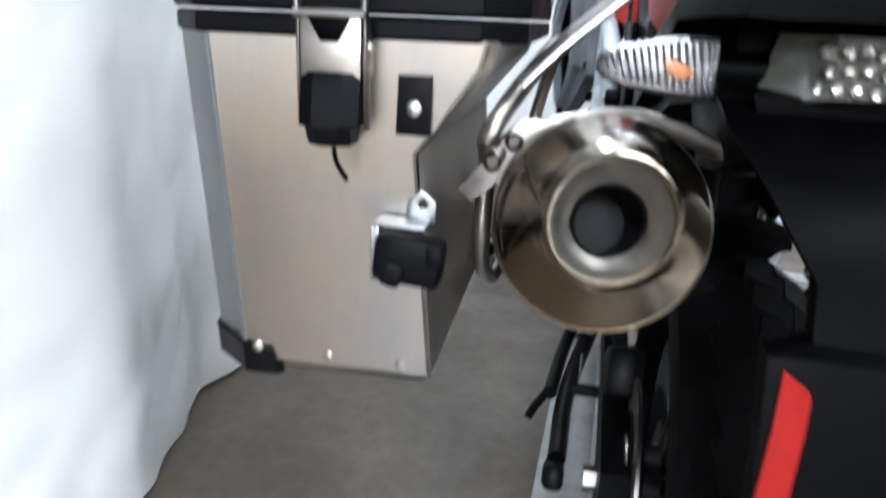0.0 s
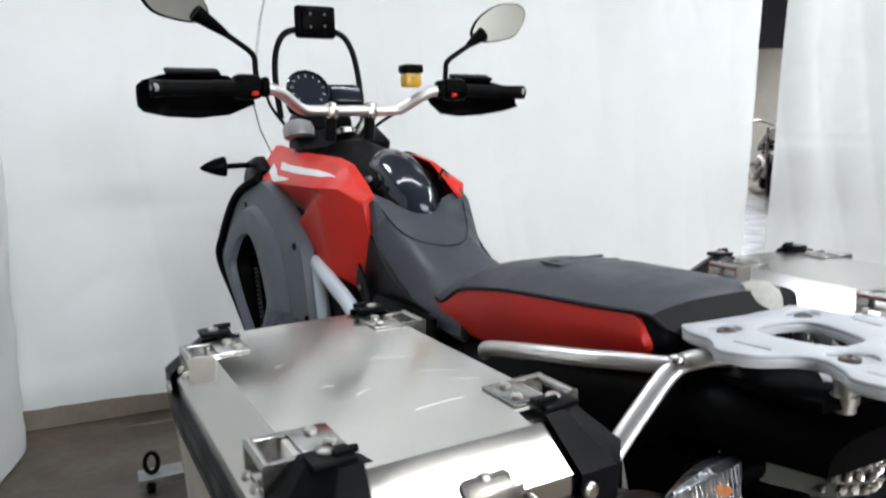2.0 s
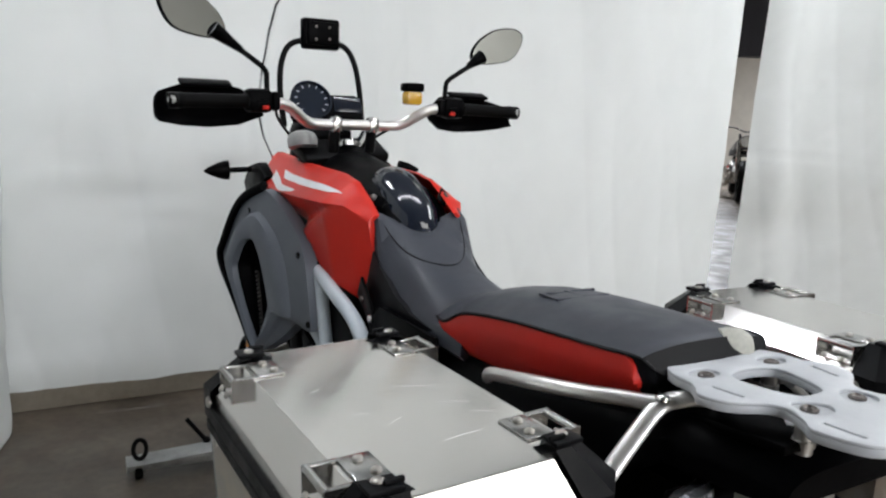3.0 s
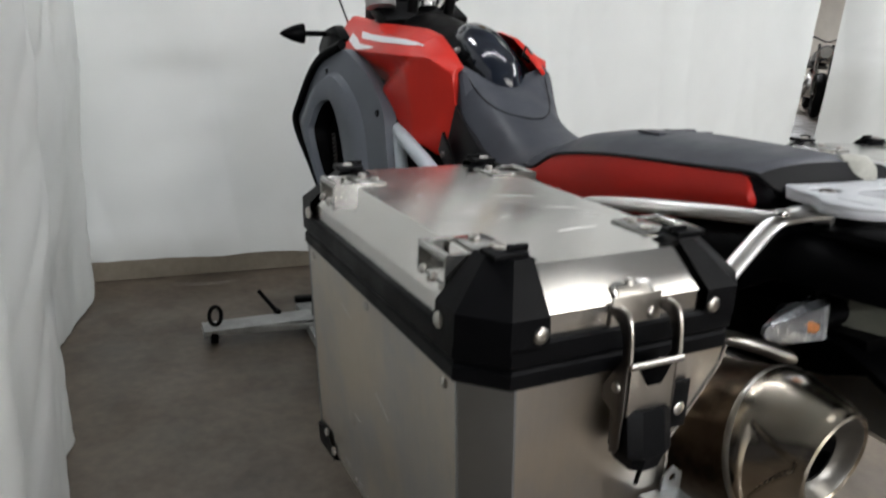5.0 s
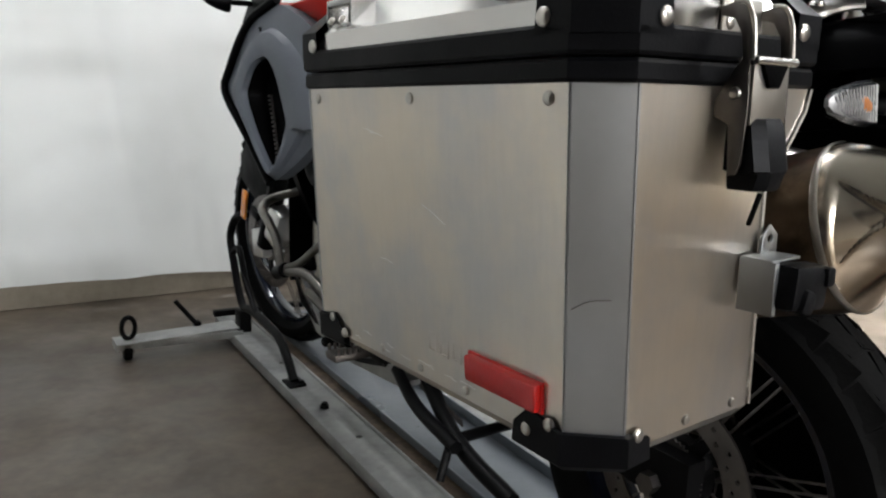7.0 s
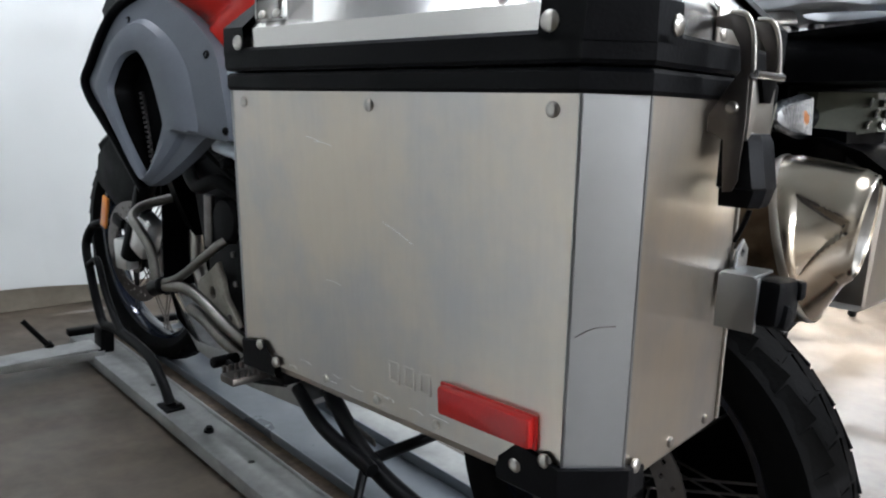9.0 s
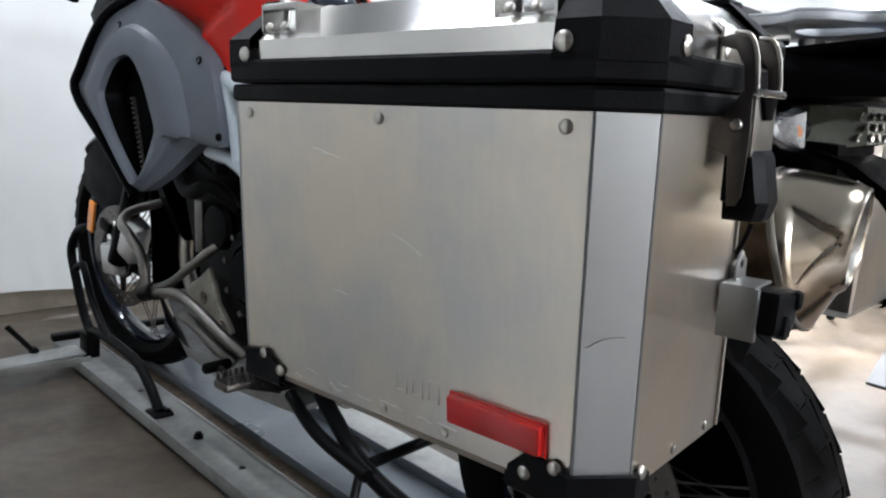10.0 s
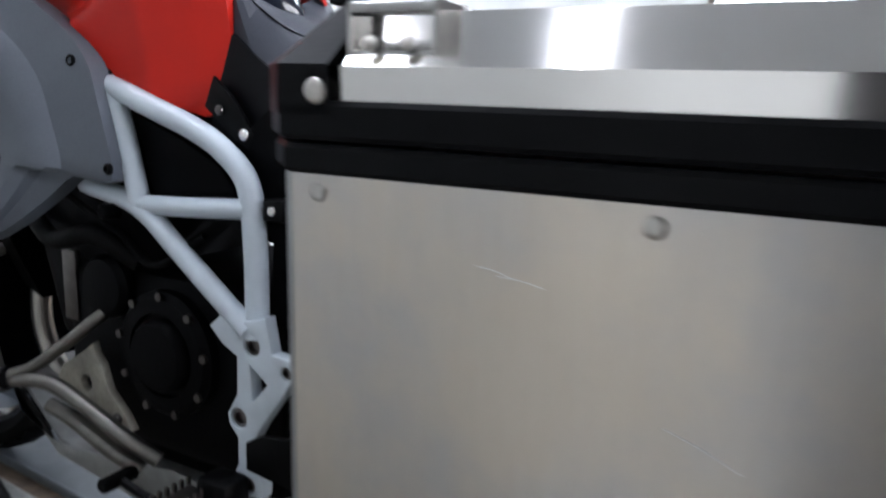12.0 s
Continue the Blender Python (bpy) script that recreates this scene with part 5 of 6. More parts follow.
bar = part("handlebar", steered(tube([(-0.455, 1.222, 1.206), (-0.30, 1.232, 1.210), (-0.215, 1.240, 1.208), (-0.185, 1.246, 1.198), (-0.135, 1.272, 1.166), (-0.10, 1.280, 1.160), (0.0, 1.282, 1.160), (0.10, 1.280, 1.160),
                                      (0.135, 1.272, 1.166), (0.185, 1.246, 1.198), (0.215, 1.240, 1.208), (0.30, 1.232, 1.210), (0.455, 1.222, 1.206)], 0.0138, 14)), TUBE_STEEL, bike, "satin metal handlebar")
for sx in (-1, 1):
    part("bar_clamp", steered(box((sx * 0.052, 1.285, 1.160), (0.030, 0.042, 0.044), 0.012)), CHROME, bar)
    part("bar_riser", steered(rod((sx * 0.052, 1.30, 1.09), (sx * 0.052, 1.29, 1.145), 0.014, None, 14)), BLACK_METAL, bar)
    part("grip", steered(lathe([(0.017, 0), (0.0185, 0.004), (0.0165, 0.012), (0.0165, 0.148), (0.020, 0.155), (0.017, 0.160)], axis_matrix((sx * 0.452, 1.222, 1.206), (sx * 0.30, 1.232, 1.210)), 18)), RUBBER, bar)
    part("bar_end", steered(lathe([(0.008, 0), (0.0175, 0.003), (0.0185, 0.012), (0.0175, 0.026)], axis_matrix((sx * 0.478, 1.220, 1.205), (sx * 0.30, 1.232, 1.210)), 18)), BLACK_METAL, bar)
    part("switch_box", steered(merge(box((sx * 0.268, 1.238, 1.212), (0.065, 0.046, 0.056), 0.014), box((sx * 0.262, 1.218, 1.205), (0.030, 0.012, 0.016), 0.004), box((sx * 0.228, 1.235, 1.212), (0.02, 0.04, 0.045), 0.01))), BLACK_PLASTIC, bar)
    part("switch_button", steered(box((sx * 0.256, 1.213, 1.196), (0.016, 0.008, 0.010), 0.003)), RED_PAINT, bar, "red control button")
    part("lever", steered(tube([(sx * 0.245, 1.262, 1.205), (sx * 0.285, 1.290, 1.203), (sx * 0.38, 1.292, 1.200), (sx * 0.445, 1.285, 1.198)], 0.0065, 8, 6, False, 0.7)), BLACK_METAL, bar)
    shell = []
    reach = 1.0 if sx < 0 else 0.84
    for x, y, zc, h in ((0.235, 1.300, 1.195, 0.018), (0.29, 1.330, 1.198, 0.045), (0.36, 1.335, 1.200, 0.054), (0.43, 1.315, 1.197, 0.048), (0.485, 1.270, 1.192, 0.034), (0.502, 1.225, 1.190, 0.022)):
        shell.append([Vector((sx * (0.235 + (x - 0.235) * reach), y + dy, zc + dz * h)) for dy, dz in ((0.006, -1.0), (0.016, -0.5), (0.018, 0.3), (0.004, 1.0), (-0.004, 1.0), (0.010, 0.3), (0.008, -0.5), (-0.002, -1.0))])
    part("hand_guard", steered(loft(shell)), BLACK_PLASTIC, bar, "black plastic hand guard", 50)
    part("guard_top", steered(box((sx * 0.37, 1.318, 1.250), (0.12, 0.04, 0.010), 0.004, pose(0, 0, 0, 20))), BLACK_PLASTIC, bar)
    part("guard_screw", steered(rivet((sx * 0.468, 1.208, 1.206), (sx * 0.3, -1, 0), 0.010, 0.005)), GALVANISED, bar)
    # mirror
    part("mirror_stalk", steered(tube([(sx * 0.245, 1.240, 1.215), (sx * 0.246, 1.238, 1.255), (sx * 0.250, 1.235, 1.282), (sx * 0.28, 1.228, 1.305), (sx * (0.346 if sx < 0 else 0.330), 1.222, 1.346 if sx < 0 else 1.336)], 0.0065, 10)), BLACK_METAL, bar)
    part("mirror_boot", steered(rod((sx * 0.308, 1.226, 1.324), (tilt_x(sx), 1.224, 1.366 if sx < 0 else 1.354), 0.0075, 0.019, 14)), BLACK_PLASTIC, bar, "black rubber mirror boot")
    tilt = Vector((sx * (0.415 if sx < 0 else 0.395), 1.215, 1.395 if sx < 0 else 1.383))
    shape = [(-0.072, -0.028), (-0.050, -0.046), (0.0, -0.044), (0.045, -0.030), (0.070, 0.006), (0.070, 0.036), (0.040, 0.048), (-0.010, 0.040), (-0.055, 0.008)]
    shape = [(p.x, p.y) for p in spline([(sx * x, z, 0) for x, z in shape], 4, True)]
    back_m = steer @ shift(*tilt) @ pose(0, 0, 0, 4, 0, sx * -10) @ XZ
    mir = part("mirror_housing", loft([[back_m @ Vector((x * k, z * k, d)) for x, z in shape] for k, d in ((0.99, 0.0), (1.06, 0.004), (1.06, 0.012), (0.9, 0.026), (0.5, 0.034))]), BLACK_PLASTIC, bar, "black mirror housing", 50)
    part("mirror_glass", slab(shape, 0.002, back_m @ shift(0, 0, -0.0015)), MIRROR, mir, "mirror glass", 30)
part("fluid_reservoir", steered(merge(box((0.158, 1.262, 1.235), (0.046, 0.040, 0.036), 0.008))), AMBER_FLUID, bar, "amber brake fluid reservoir")
part("reservoir_lid", steered(box((0.158, 1.262, 1.263), (0.052, 0.046, 0.022), 0.005)), BLACK_PLASTIC, bar)
for sx in (-1, 1):
    part("cable", tube([(sx * 0.22, 1.25, 1.20), (sx * 0.18, 1.36, 1.17), (sx * 0.12, 1.44, 1.12), (sx * 0.06, 1.42, 1.05)], 0.004, 6), RUBBER, bar)

# cockpit and windscreen
part("dash_shell", merge(box((0.01, 1.53, 1.20), (0.22, 0.06, 0.085), 0.025, pose(0, 0, 0, -28)), box((0.0, 1.55, 1.10), (0.16, 0.14, 0.14), 0.03)), BLACK_PLASTIC, bike, "black instrument housing")
gauge_m = shift(-0.045, 1.505, 1.222) @ pose(0, 0, 0, 62)
dial = part("gauge", lathe([(0.056, -0.01), (0.060, 0.0), (0.060, 0.010), (0.054, 0.012), (0.052, 0.006), (0.001, 0.006)], gauge_m, 32), BLACK_GLOSS, bike, "round black speedometer")
for k in range(11):
    a = radians(225 - 27 * k)
    part("dial_tick", box((0, 0, 0), (0.008, 0.0018, 0.001), 0, gauge_m @ shift(0.044 * math.cos(a), 0.044 * math.sin(a), 0.0075) @ pose(0, 0, 0, 0, 0, math.degrees(a))), WHITE_DECAL, dial)
part("display", box((0.065, 1.505, 1.215), (0.085, 0.006, 0.05), 0.004, pose(0, 0, 0, -28)), BLACK_GLOSS, bike)
part("screen_hoop", tube([(-0.118, 1.52, 1.15), (-0.120, 1.55, 1.26), (-0.108, 1.565, 1.34), (-0.075, 1.57, 1.385), (0.0, 1.57, 1.395), (0.075, 1.57, 1.385), (0.108, 1.565, 1.34), (0.120, 1.55, 1.26), (0.118, 1.52, 1.15)], 0.0085, 10), BLACK_METAL, bike, "black steel screen hoop")
mount = part("device_mount", merge(box((0.0, 1.555, 1.412), (0.112, 0.030, 0.086), 0.008), box((0.0, 1.535, 1.412), (0.088, 0.014, 0.064), 0.004)), BLACK_PLASTIC, bike, "black navigation device cradle")
for x, z in ((-0.02, 1.43), (0.02, 1.43), (0.02, 1.398), (-0.02, 1.395)):
    part("mount_screw", rivet((x, 1.528, z), (0, -1, 0), 0.004, 0.002), DISC_STEEL, mount)
screen = []
for z, w, y in ((1.04, 0.13, 1.66), (1.12, 0.165, 1.66), (1.20, 0.185, 1.645), (1.30, 0.178, 1.615), (1.40, 0.168, 1.58), (1.47, 0.155, 1.555), (1.505, 0.13, 1.545), (1.515, 0.10, 1.54)):
    ring = [Vector((u * w, y - 0.085 * u * u, z)) for u in np.linspace(-1, 1, 13)]
    ring += [p + Vector((0, 0.003, 0)) for p in ring[::-1]]
    screen.append(ring)
wind = part("windscreen", loft(screen), CLEAR, bike, "clear plastic windscreen", 60)
wind.visible_shadow = False
part("screen_edge", tube([(w * s, y - 0.085, z) for s in (-1,) for z, w, y in ((1.04, 0.13, 1.66), (1.12, 0.165, 1.66), (1.20, 0.185, 1.645), (1.30, 0.178, 1.615), (1.40, 0.168, 1.58), (1.47, 0.155, 1.555), (1.505, 0.13, 1.545))], 0.0012, 6), CLEAR, wind)
part("nose_fairing", loft([arch(1.70, 1.06, 0.13, 0.26, square=2.6), arch(1.60, 1.09, 0.15, 0.26, square=2.6), arch(1.50, 1.06, 0.13, 0.2, square=2.6)]), BLACK_PLASTIC, bike, "", 40)
part("beak", loft([arch(2.02, 0.86, 0.03, 0.02), arch(1.90, 0.90, 0.07, 0.05), arch(1.75, 0.95, 0.11, 0.08), arch(1.62, 0.98, 0.13, 0.10)]), RED_PAINT, bike, "red front beak", 40)
part("headlight", lathe([(0.07, 0), (0.075, 0.02), (0.06, 0.035), (0.02, 0.042)], shift(0, 1.70, 0.99) @ pose(0, 0, 0, -80), 24), CLEAR, bike)
for sx in (-1, 1):
    turn = part("front_indicator", lathe([(0.002, 0), (0.008, 0.012), (0.0165, 0.036), (0.0215, 0.060), (0.0215, 0.068), (0.0165, 0.070), (0.007, 0.072)], axis_matrix((sx * 0.332, 1.565, 1.022), (sx * 0.20, 1.575, 1.026)) @ Matrix.Diagonal((0.8, 1.25, 1, 1)), 18), BLACK_PLASTIC, bike, "black teardrop turn signal")
    part("indicator_stem", rod((sx * 0.27, 1.57, 1.024), (sx * 0.15, 1.58, 1.027), 0.0075), BLACK_PLASTIC, turn)
    part("cheek_panel", slab([(1.42, 1.015), (1.50, 1.05), (1.60, 1.035), (1.66, 0.985), (1.62, 0.93), (1.50, 0.955)], 0.03, shift(sx * 0.186 - 0.015) @ YZ, 0.006), BLACK_PLASTIC, bike, "dark grey cheek panel")


# ---- panniers ----
def octagon(x0, x1, y0, y1, c, z, cx=None, ci=None):
    """A rectangle with cut corners, from the outer rear corner round."""
    k, i = cx or c, c if ci is None else ci
    return [Vector(p) for p in ((x0, y0 + c, z), (x0 + k, y0, z), (x1 - i, y0, z), (x1, y0 + i, z), (x1, y1 - i, z), (x1 - i, y1, z), (x0 + k, y1, z), (x0, y1 - c, z))]


def pannier(sx, x_out, x_in, y0, y1, dz, kink, label):
    """sx -1: on the left side. x_out, x_in: how far its outer and inner faces stand from the middle."""
    pivot = shift(sx * x_out, -0.021, 0)
    tilt = shift(sx * x_out, 0.1, 0.75) @ pose(0, 0, 0, 0.3, sx * 0.8, 0) @ shift(-sx * x_out, -0.1, -0.75)
    root = thing("pannier", BIKE @ tilt @ pivot @ pose(0, 0, 0, 0, 0, -sx * 1.95) @ pivot.inverted() @ shift(0, 0, dz), label, "pannier", "panniers of the motorcycle")
    S = Matrix.Diagonal((-sx, 1, 1, 1))  # drawn for the left side

    def put(name, bm, mat, parent, lab="", sharp=38):
        if sx > 0:
            bmesh.ops.transform(bm, matrix=S, verts=bm.verts)
        return part(name, bm, mat, parent, lab, sharp)

    a, b = -x_out, -x_in
    c, CX = 0.031, 0.0375
    z_bot, z_top = 0.462, 0.770
    rings = []

    def face(z):
        """The outer face leans in towards its foot."""
        return a + 0.018 * max(0.0, (z_top - z) / 0.285)

    def rear_y(z):
        return y0 + 0.009 * max(0.0, (z_top - z) / 0.285)

    if kink:
        levels = ((z_bot, -0.302), (0.473, -0.302), (0.678, -0.319), (0.748, -0.262), (z_top, -0.256))
    else:
        levels = ((z_bot, b), (0.473, b), (z_top, b))
    for i, (z, xi) in enumerate(levels):
        inset = 0.008 if i == 0 else 0.0
        k = (z_top - z) / 0.285
        rings.append(octagon(a + inset + 0.018 * k, xi - inset, y0 + inset + 0.009 * k, y1 - inset + 0.012 * k, c, z, CX, 0.003 if z < 0.70 else 0.010))
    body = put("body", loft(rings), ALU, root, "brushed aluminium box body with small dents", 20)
    # rolled corner strip and folded edge
    for (px, py), (qx, qy) in (((a, y0 + c), (a + CX, y0)), ((a, y1 - c), (a + CX, y1))):
        d = Vector((qx - px, qy - py, 0)).normalized()
        nrm = Vector((d.y, -d.x, 0)) if py < 0.1 else Vector((-d.y, d.x, 0))
        lean = lambda z: Vector((face(z) - a, rear_y(z) - y0 if py < 0.1 else 0.012 * (z_top - z) / 0.285, z))
        strip = loft([[Vector((px, py, 0)) + d * 0.001 + nrm * 0.0015 + lean(z), Vector((qx, qy, 0)) - d * 0.001 + nrm * 0.0015 + lean(z), Vector((qx, qy, 0)) - nrm * 0.002 + lean(z), Vector((px, py, 0)) - nrm * 0.002 + lean(z)] for z in (z_bot + 0.012, z_top - 0.002)])
        put("corner_strip", strip, ALU_EDGE, body, "smooth rolled aluminium corner")
        put("edge_bead", merge(rod(Vector((px, py, 0)) + lean(z_bot + 0.012), Vector((px, py, 0)) + lean(z_top - 0.002), 0.0014, None, 6), rod(Vector((qx, qy, 0)) + lean(z_bot + 0.012), Vector((qx, qy, 0)) + lean(z_top - 0.002), 0.0018, None, 6)), ALU_EDGE, body)
    if kink:
        put("folded_edge", tube([(-0.3030, rear_y(0.475) - 0.0005, 0.475), (-0.3200, rear_y(0.678) - 0.0005, 0.678), (-0.270, rear_y(0.748) - 0.0005, 0.748), (-0.265, y0 - 0.0005, 0.768)], 0.0026, 6, 1), ALU_TOP, body, "bright folded sheet edge")
    # plastic frames of body and lid
    def band(name, z0, z1, out, lab):
        outer = [octagon(a - out, b + out, y0 - out, y1 + out, c + 0.004, z) for z in (z0, z0 + 0.003, z1 - 0.003, z1)]
        outer[0] = octagon(a - out + 0.002, b + out - 0.002, y0 - out + 0.002, y1 + out - 0.002, c + 0.004, z0)
        outer[3] = octagon(a - out + 0.002, b + out - 0.002, y0 - out + 0.002, y1 + out - 0.002, c + 0.004, z1)
        inner = [octagon(a + 0.006, b - 0.006, y0 + 0.006, y1 - 0.006, c, z) for z in (z1, z0)]
        rs = outer + inner + [outer[0]]
        return put(name, loft(rs, caps=False), CAP_PLASTIC, body, lab, 25)
    band("body_band", 0.768, 0.7855, 0.0045, "black plastic band round the rim")
    band("lid_band", 0.7875, 0.810, 0.0060, "black plastic band of the lid")
    ins = 0.0335
    lid_rings = [octagon(a, b, y0, y1, c, 0.800), octagon(a, b, y0, y1, c, 0.829), octagon(a + 0.002, b - 0.002, y0 + 0.002, y1 - 0.002, c, 0.831),
                 octagon(a + ins - 0.002, b - ins + 0.002, y0 + ins - 0.002, y1 - ins + 0.002, c * 0.55, 0.8595), octagon(a + ins, b - ins, y0 + ins, y1 - ins, c * 0.55, 0.861)]
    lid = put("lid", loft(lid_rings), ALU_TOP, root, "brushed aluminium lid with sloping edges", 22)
    if kink:
        # short bright scratches on the lid
        for x, y, dx, dy in ((0.170, 0.215, 0.045, -0.020), (0.196, 0.150, 0.030, -0.016), (0.100, 0.160, 0.012, -0.006), (0.120, 0.120, 0.018, 0.010), (0.215, 0.110, 0.020, -0.012), (0.150, 0.060, 0.050, 0.004), (0.080, 0.240, 0.010, 0.006)):
            put("scratch", tube([(a + x, y, 0.86102), (a + x + dx * 0.5, y + dy * 0.5 + 0.001, 0.86108), (a + x + dx, y + dy, 0.86102)], 0.00035, 5), SCRATCHED, lid)
    # corner caps
    def cap(ix, iy):
        x, y = (a, b)[ix], (y0, y1)[iy]
        dx, dy = (1, -1)[ix], (1, -1)[iy]

        def columns(z, inset, cc, w, out):
            p = lambda u, v: Vector((x + dx * (inset + u) - dx * out, y + dy * (inset + v) - dy * out, z))
            k = out * 0.4
            return [p(0, cc + w), p(0, cc + k), p(cc + k, 0), p(cc + w, 0)]
        outer = [columns(0.802, 0, c, 0.040, 0.006), columns(0.830, 0, c, 0.038, 0.006), columns(0.8645, ins, c * 0.55, 0.022, 0.004), columns(0.8675, ins, c * 0.55, 0.020, 0.001)]
        outer.append([q.lerp(Vector((x + dx * (ins + 0.03), y + dy * (ins + 0.03), 0.8675)), 0.55) for q in outer[-1]])
        inner = [[q + Vector((dx * 0.010, dy * 0.010, -0.006)) for q in ring] for ring in outer[::-1]]
        rings_c = outer + inner
        cp = put("corner_cap", loft(rings_c + [rings_c[0]], caps=False, closed=False), CAP_PLASTIC, lid, "faceted black plastic corner cap", 18)
        # close the sides of the cap
        for pos, nrm in (((x - dx * 0.006, y + dy * (c + 0.024), 0.815), (-dx, 0, 0)), ((x + dx * (c + 0.024), y - dy * 0.006, 0.815), (0, -dy, 0))):
            put("rivet", rivet(pos, nrm, 0.0075, 0.0035), RIVET, cp)
        put("strap_clip", merge(box((x + dx * (ins + 0.016), y + dy * (ins + 0.014), 0.8695), (0.034, 0.026, 0.006), 0.002), box((x + dx * (ins + 0.026), y + dy * (ins + 0.010), 0.874), (0.020, 0.005, 0.006), 0.0015)), CAP_PLASTIC, cp)
        put("rivet", rivet((x + dx * (ins + 0.014), y + dy * (ins + 0.018), 0.8725), (0, 0, 1), 0.0065, 0.003), RIVET, cp)
    for ix in (0, 1):
        for iy in (0, 1):
            cap(ix, iy)
    # tie-down brackets on the lid's long sides
    def bracket(ix, yc):
        x, dx = ((a, b)[ix], (1, -1)[ix])
        p = lambda u, y, z: (x + dx * u, y, z)
        w = 0.027
        pl = merge(box(p(0.056, yc, 0.8625), (0.034, 2 * w, 0.0025), 0.001), box(p(0.024, yc - w + 0.003, 0.8625), (0.034, 0.006, 0.0025), 0.001), box(p(0.024, yc + w - 0.003, 0.8625), (0.034, 0.006, 0.0025), 0.001))
        outer_u = 0.006
        merge(pl, rod(p(outer_u + 0.004, yc - w, 0.8605), p(outer_u + 0.004, yc + w, 0.8605), 0.0045, None, 10))
        merge(pl, box(p(outer_u + 0.002, yc, 0.835), (0.0025, 2 * w, 0.006), 0.001))
        br = put("tie_bracket", pl, BRACKET_STEEL, lid, "folded stainless tie-down bracket")
        for s in (-1, 1):
            tri = [(x + dx * outer_u, 0.864), (x + dx * 0.040, 0.8635), (x + dx * 0.008, 0.833), (x + dx * outer_u, 0.833)]
            put("bracket_cheek", slab(tri, 0.0022, shift(0, yc + s * w - 0.0011, 0) @ XZ), BRACKET_STEEL, br)
        for s in (-1, 1):
            put("rivet", rivet(p(0.056 if s > 0 else 0.062, yc + s * 0.014, 0.8648), (0, 0, 1), 0.0055, 0.003), RIVET, br)
        for s in (-1, 1):
            put("rivet", rivet(p(0.0035, yc + s * 0.012, 0.8415), (-dx, 0, 0.6), 0.0045, 0.0025), RIVET, br)
    for ix in (0, 1):
        bracket(ix, y0 + 0.098)
        bracket(ix, y1 - 0.096)
    # rivets on the faces
    if kink:
        for y in (0.384, 0.190, 0.0):
            put("rivet", rivet((face(0.757), y, 0.757), (-1, 0, 0), 0.0058), RIVET, body)
        for y in (0.271, 0.194, 0.117):
            put("rivet", rivet((face(0.482), y, 0.482), (-1, 0, 0), 0.0046), RIVET, body)
        for x in (-0.330, -0.399):
            put("rivet", rivet((x, rear_y(0.482), 0.482), (0, -1, 0), 0.0048), RIVET, body)
        refl = put("reflector", box((face(0.5115) - 0.004, 0.0585, 0.5115), (0.012, 0.097, 0.0255), 0.003, pose(0, 0, 0, 0, -4.2)), REFLECTOR, body, "red plastic reflector")
        put("reflector_rim", slab([(0.008, 0.4975), (0.109, 0.4975), (0.109, 0.5255), (0.008, 0.5255)], 0.004, shift(face(0.5115) - 0.0035) @ YZ, 0.001), REFLECTOR, refl)
        # embossed mark as plain raised bars
        for k in range(3):
            yk = 0.170 - 0.020 * k
            fx = face(0.517) + 0.0002
            put("embossed_bar", merge(box((fx, yk, 0.5075), (0.0022, 0.0145, 0.003), 0.0008), box((fx, yk, 0.526), (0.0022, 0.0145, 0.003), 0.0008), box((fx, yk + 0.006, 0.5167), (0.0022, 0.003, 0.018), 0.0008), box((fx, yk - 0.006, 0.5167), (0.0022, 0.003, 0.018), 0.0008)), ALU, body)
        # scratches and dents
        for y1s, z1s, y2s, z2s in ((0.178, 0.656, 0.141, 0.641), (0.262, 0.588, 0.240, 0.586), (0.282, 0.726, 0.262, 0.722), (0.270, 0.722, 0.244, 0.719)):
            zm = (z1s + z2s) / 2 + 0.001
            put("scratch", tube([(face(z1s) - 0.00005, y1s, z1s), (face(zm) - 0.00005, (y1s + y2s) / 2, zm), (face(z2s) - 0.00005, y2s, z2s)], 0.00030, 5), SCRATCHED, body)
        for k in range(9):
            yk, zk = 0.335 - 0.026 * k + 0.006 * math.sin(k * 2.3), 0.479 + 0.012 * abs(math.sin(k * 1.7))
            put("scratch", tube([(face(zk) - 0.00005, yk, zk), (face(zk) - 0.00005, yk - 0.008, zk + 0.002 * math.cos(k)), (face(zk) - 0.00005, yk - 0.014 - 0.004 * (k % 3), zk - 0.001)], 0.0003, 5), SCRATCHED, body)
        sy = rear_y(0.6) + c + 0.0008
        sx0 = face(0.6) - 0.0008
        put("scratch", tube([(sx0 + 0.003, sy - 0.005, 0.596), (sx0 + 0.012, sy - 0.0145, 0.603), (sx0 + 0.026, sy - 0.0245, 0.604)], 0.0004, 5), DISC_STEEL, body)
        put("dent", lathe([(0.013, 0.0), (0.010, 0.0006), (0.004, 0.0011), (0.001, 0.0012)], shift(face(0.578) + 0.0003, 0.270, 0.578) @ pose(0, 0, 0, 0, -90, 0), 20), ALU, body)
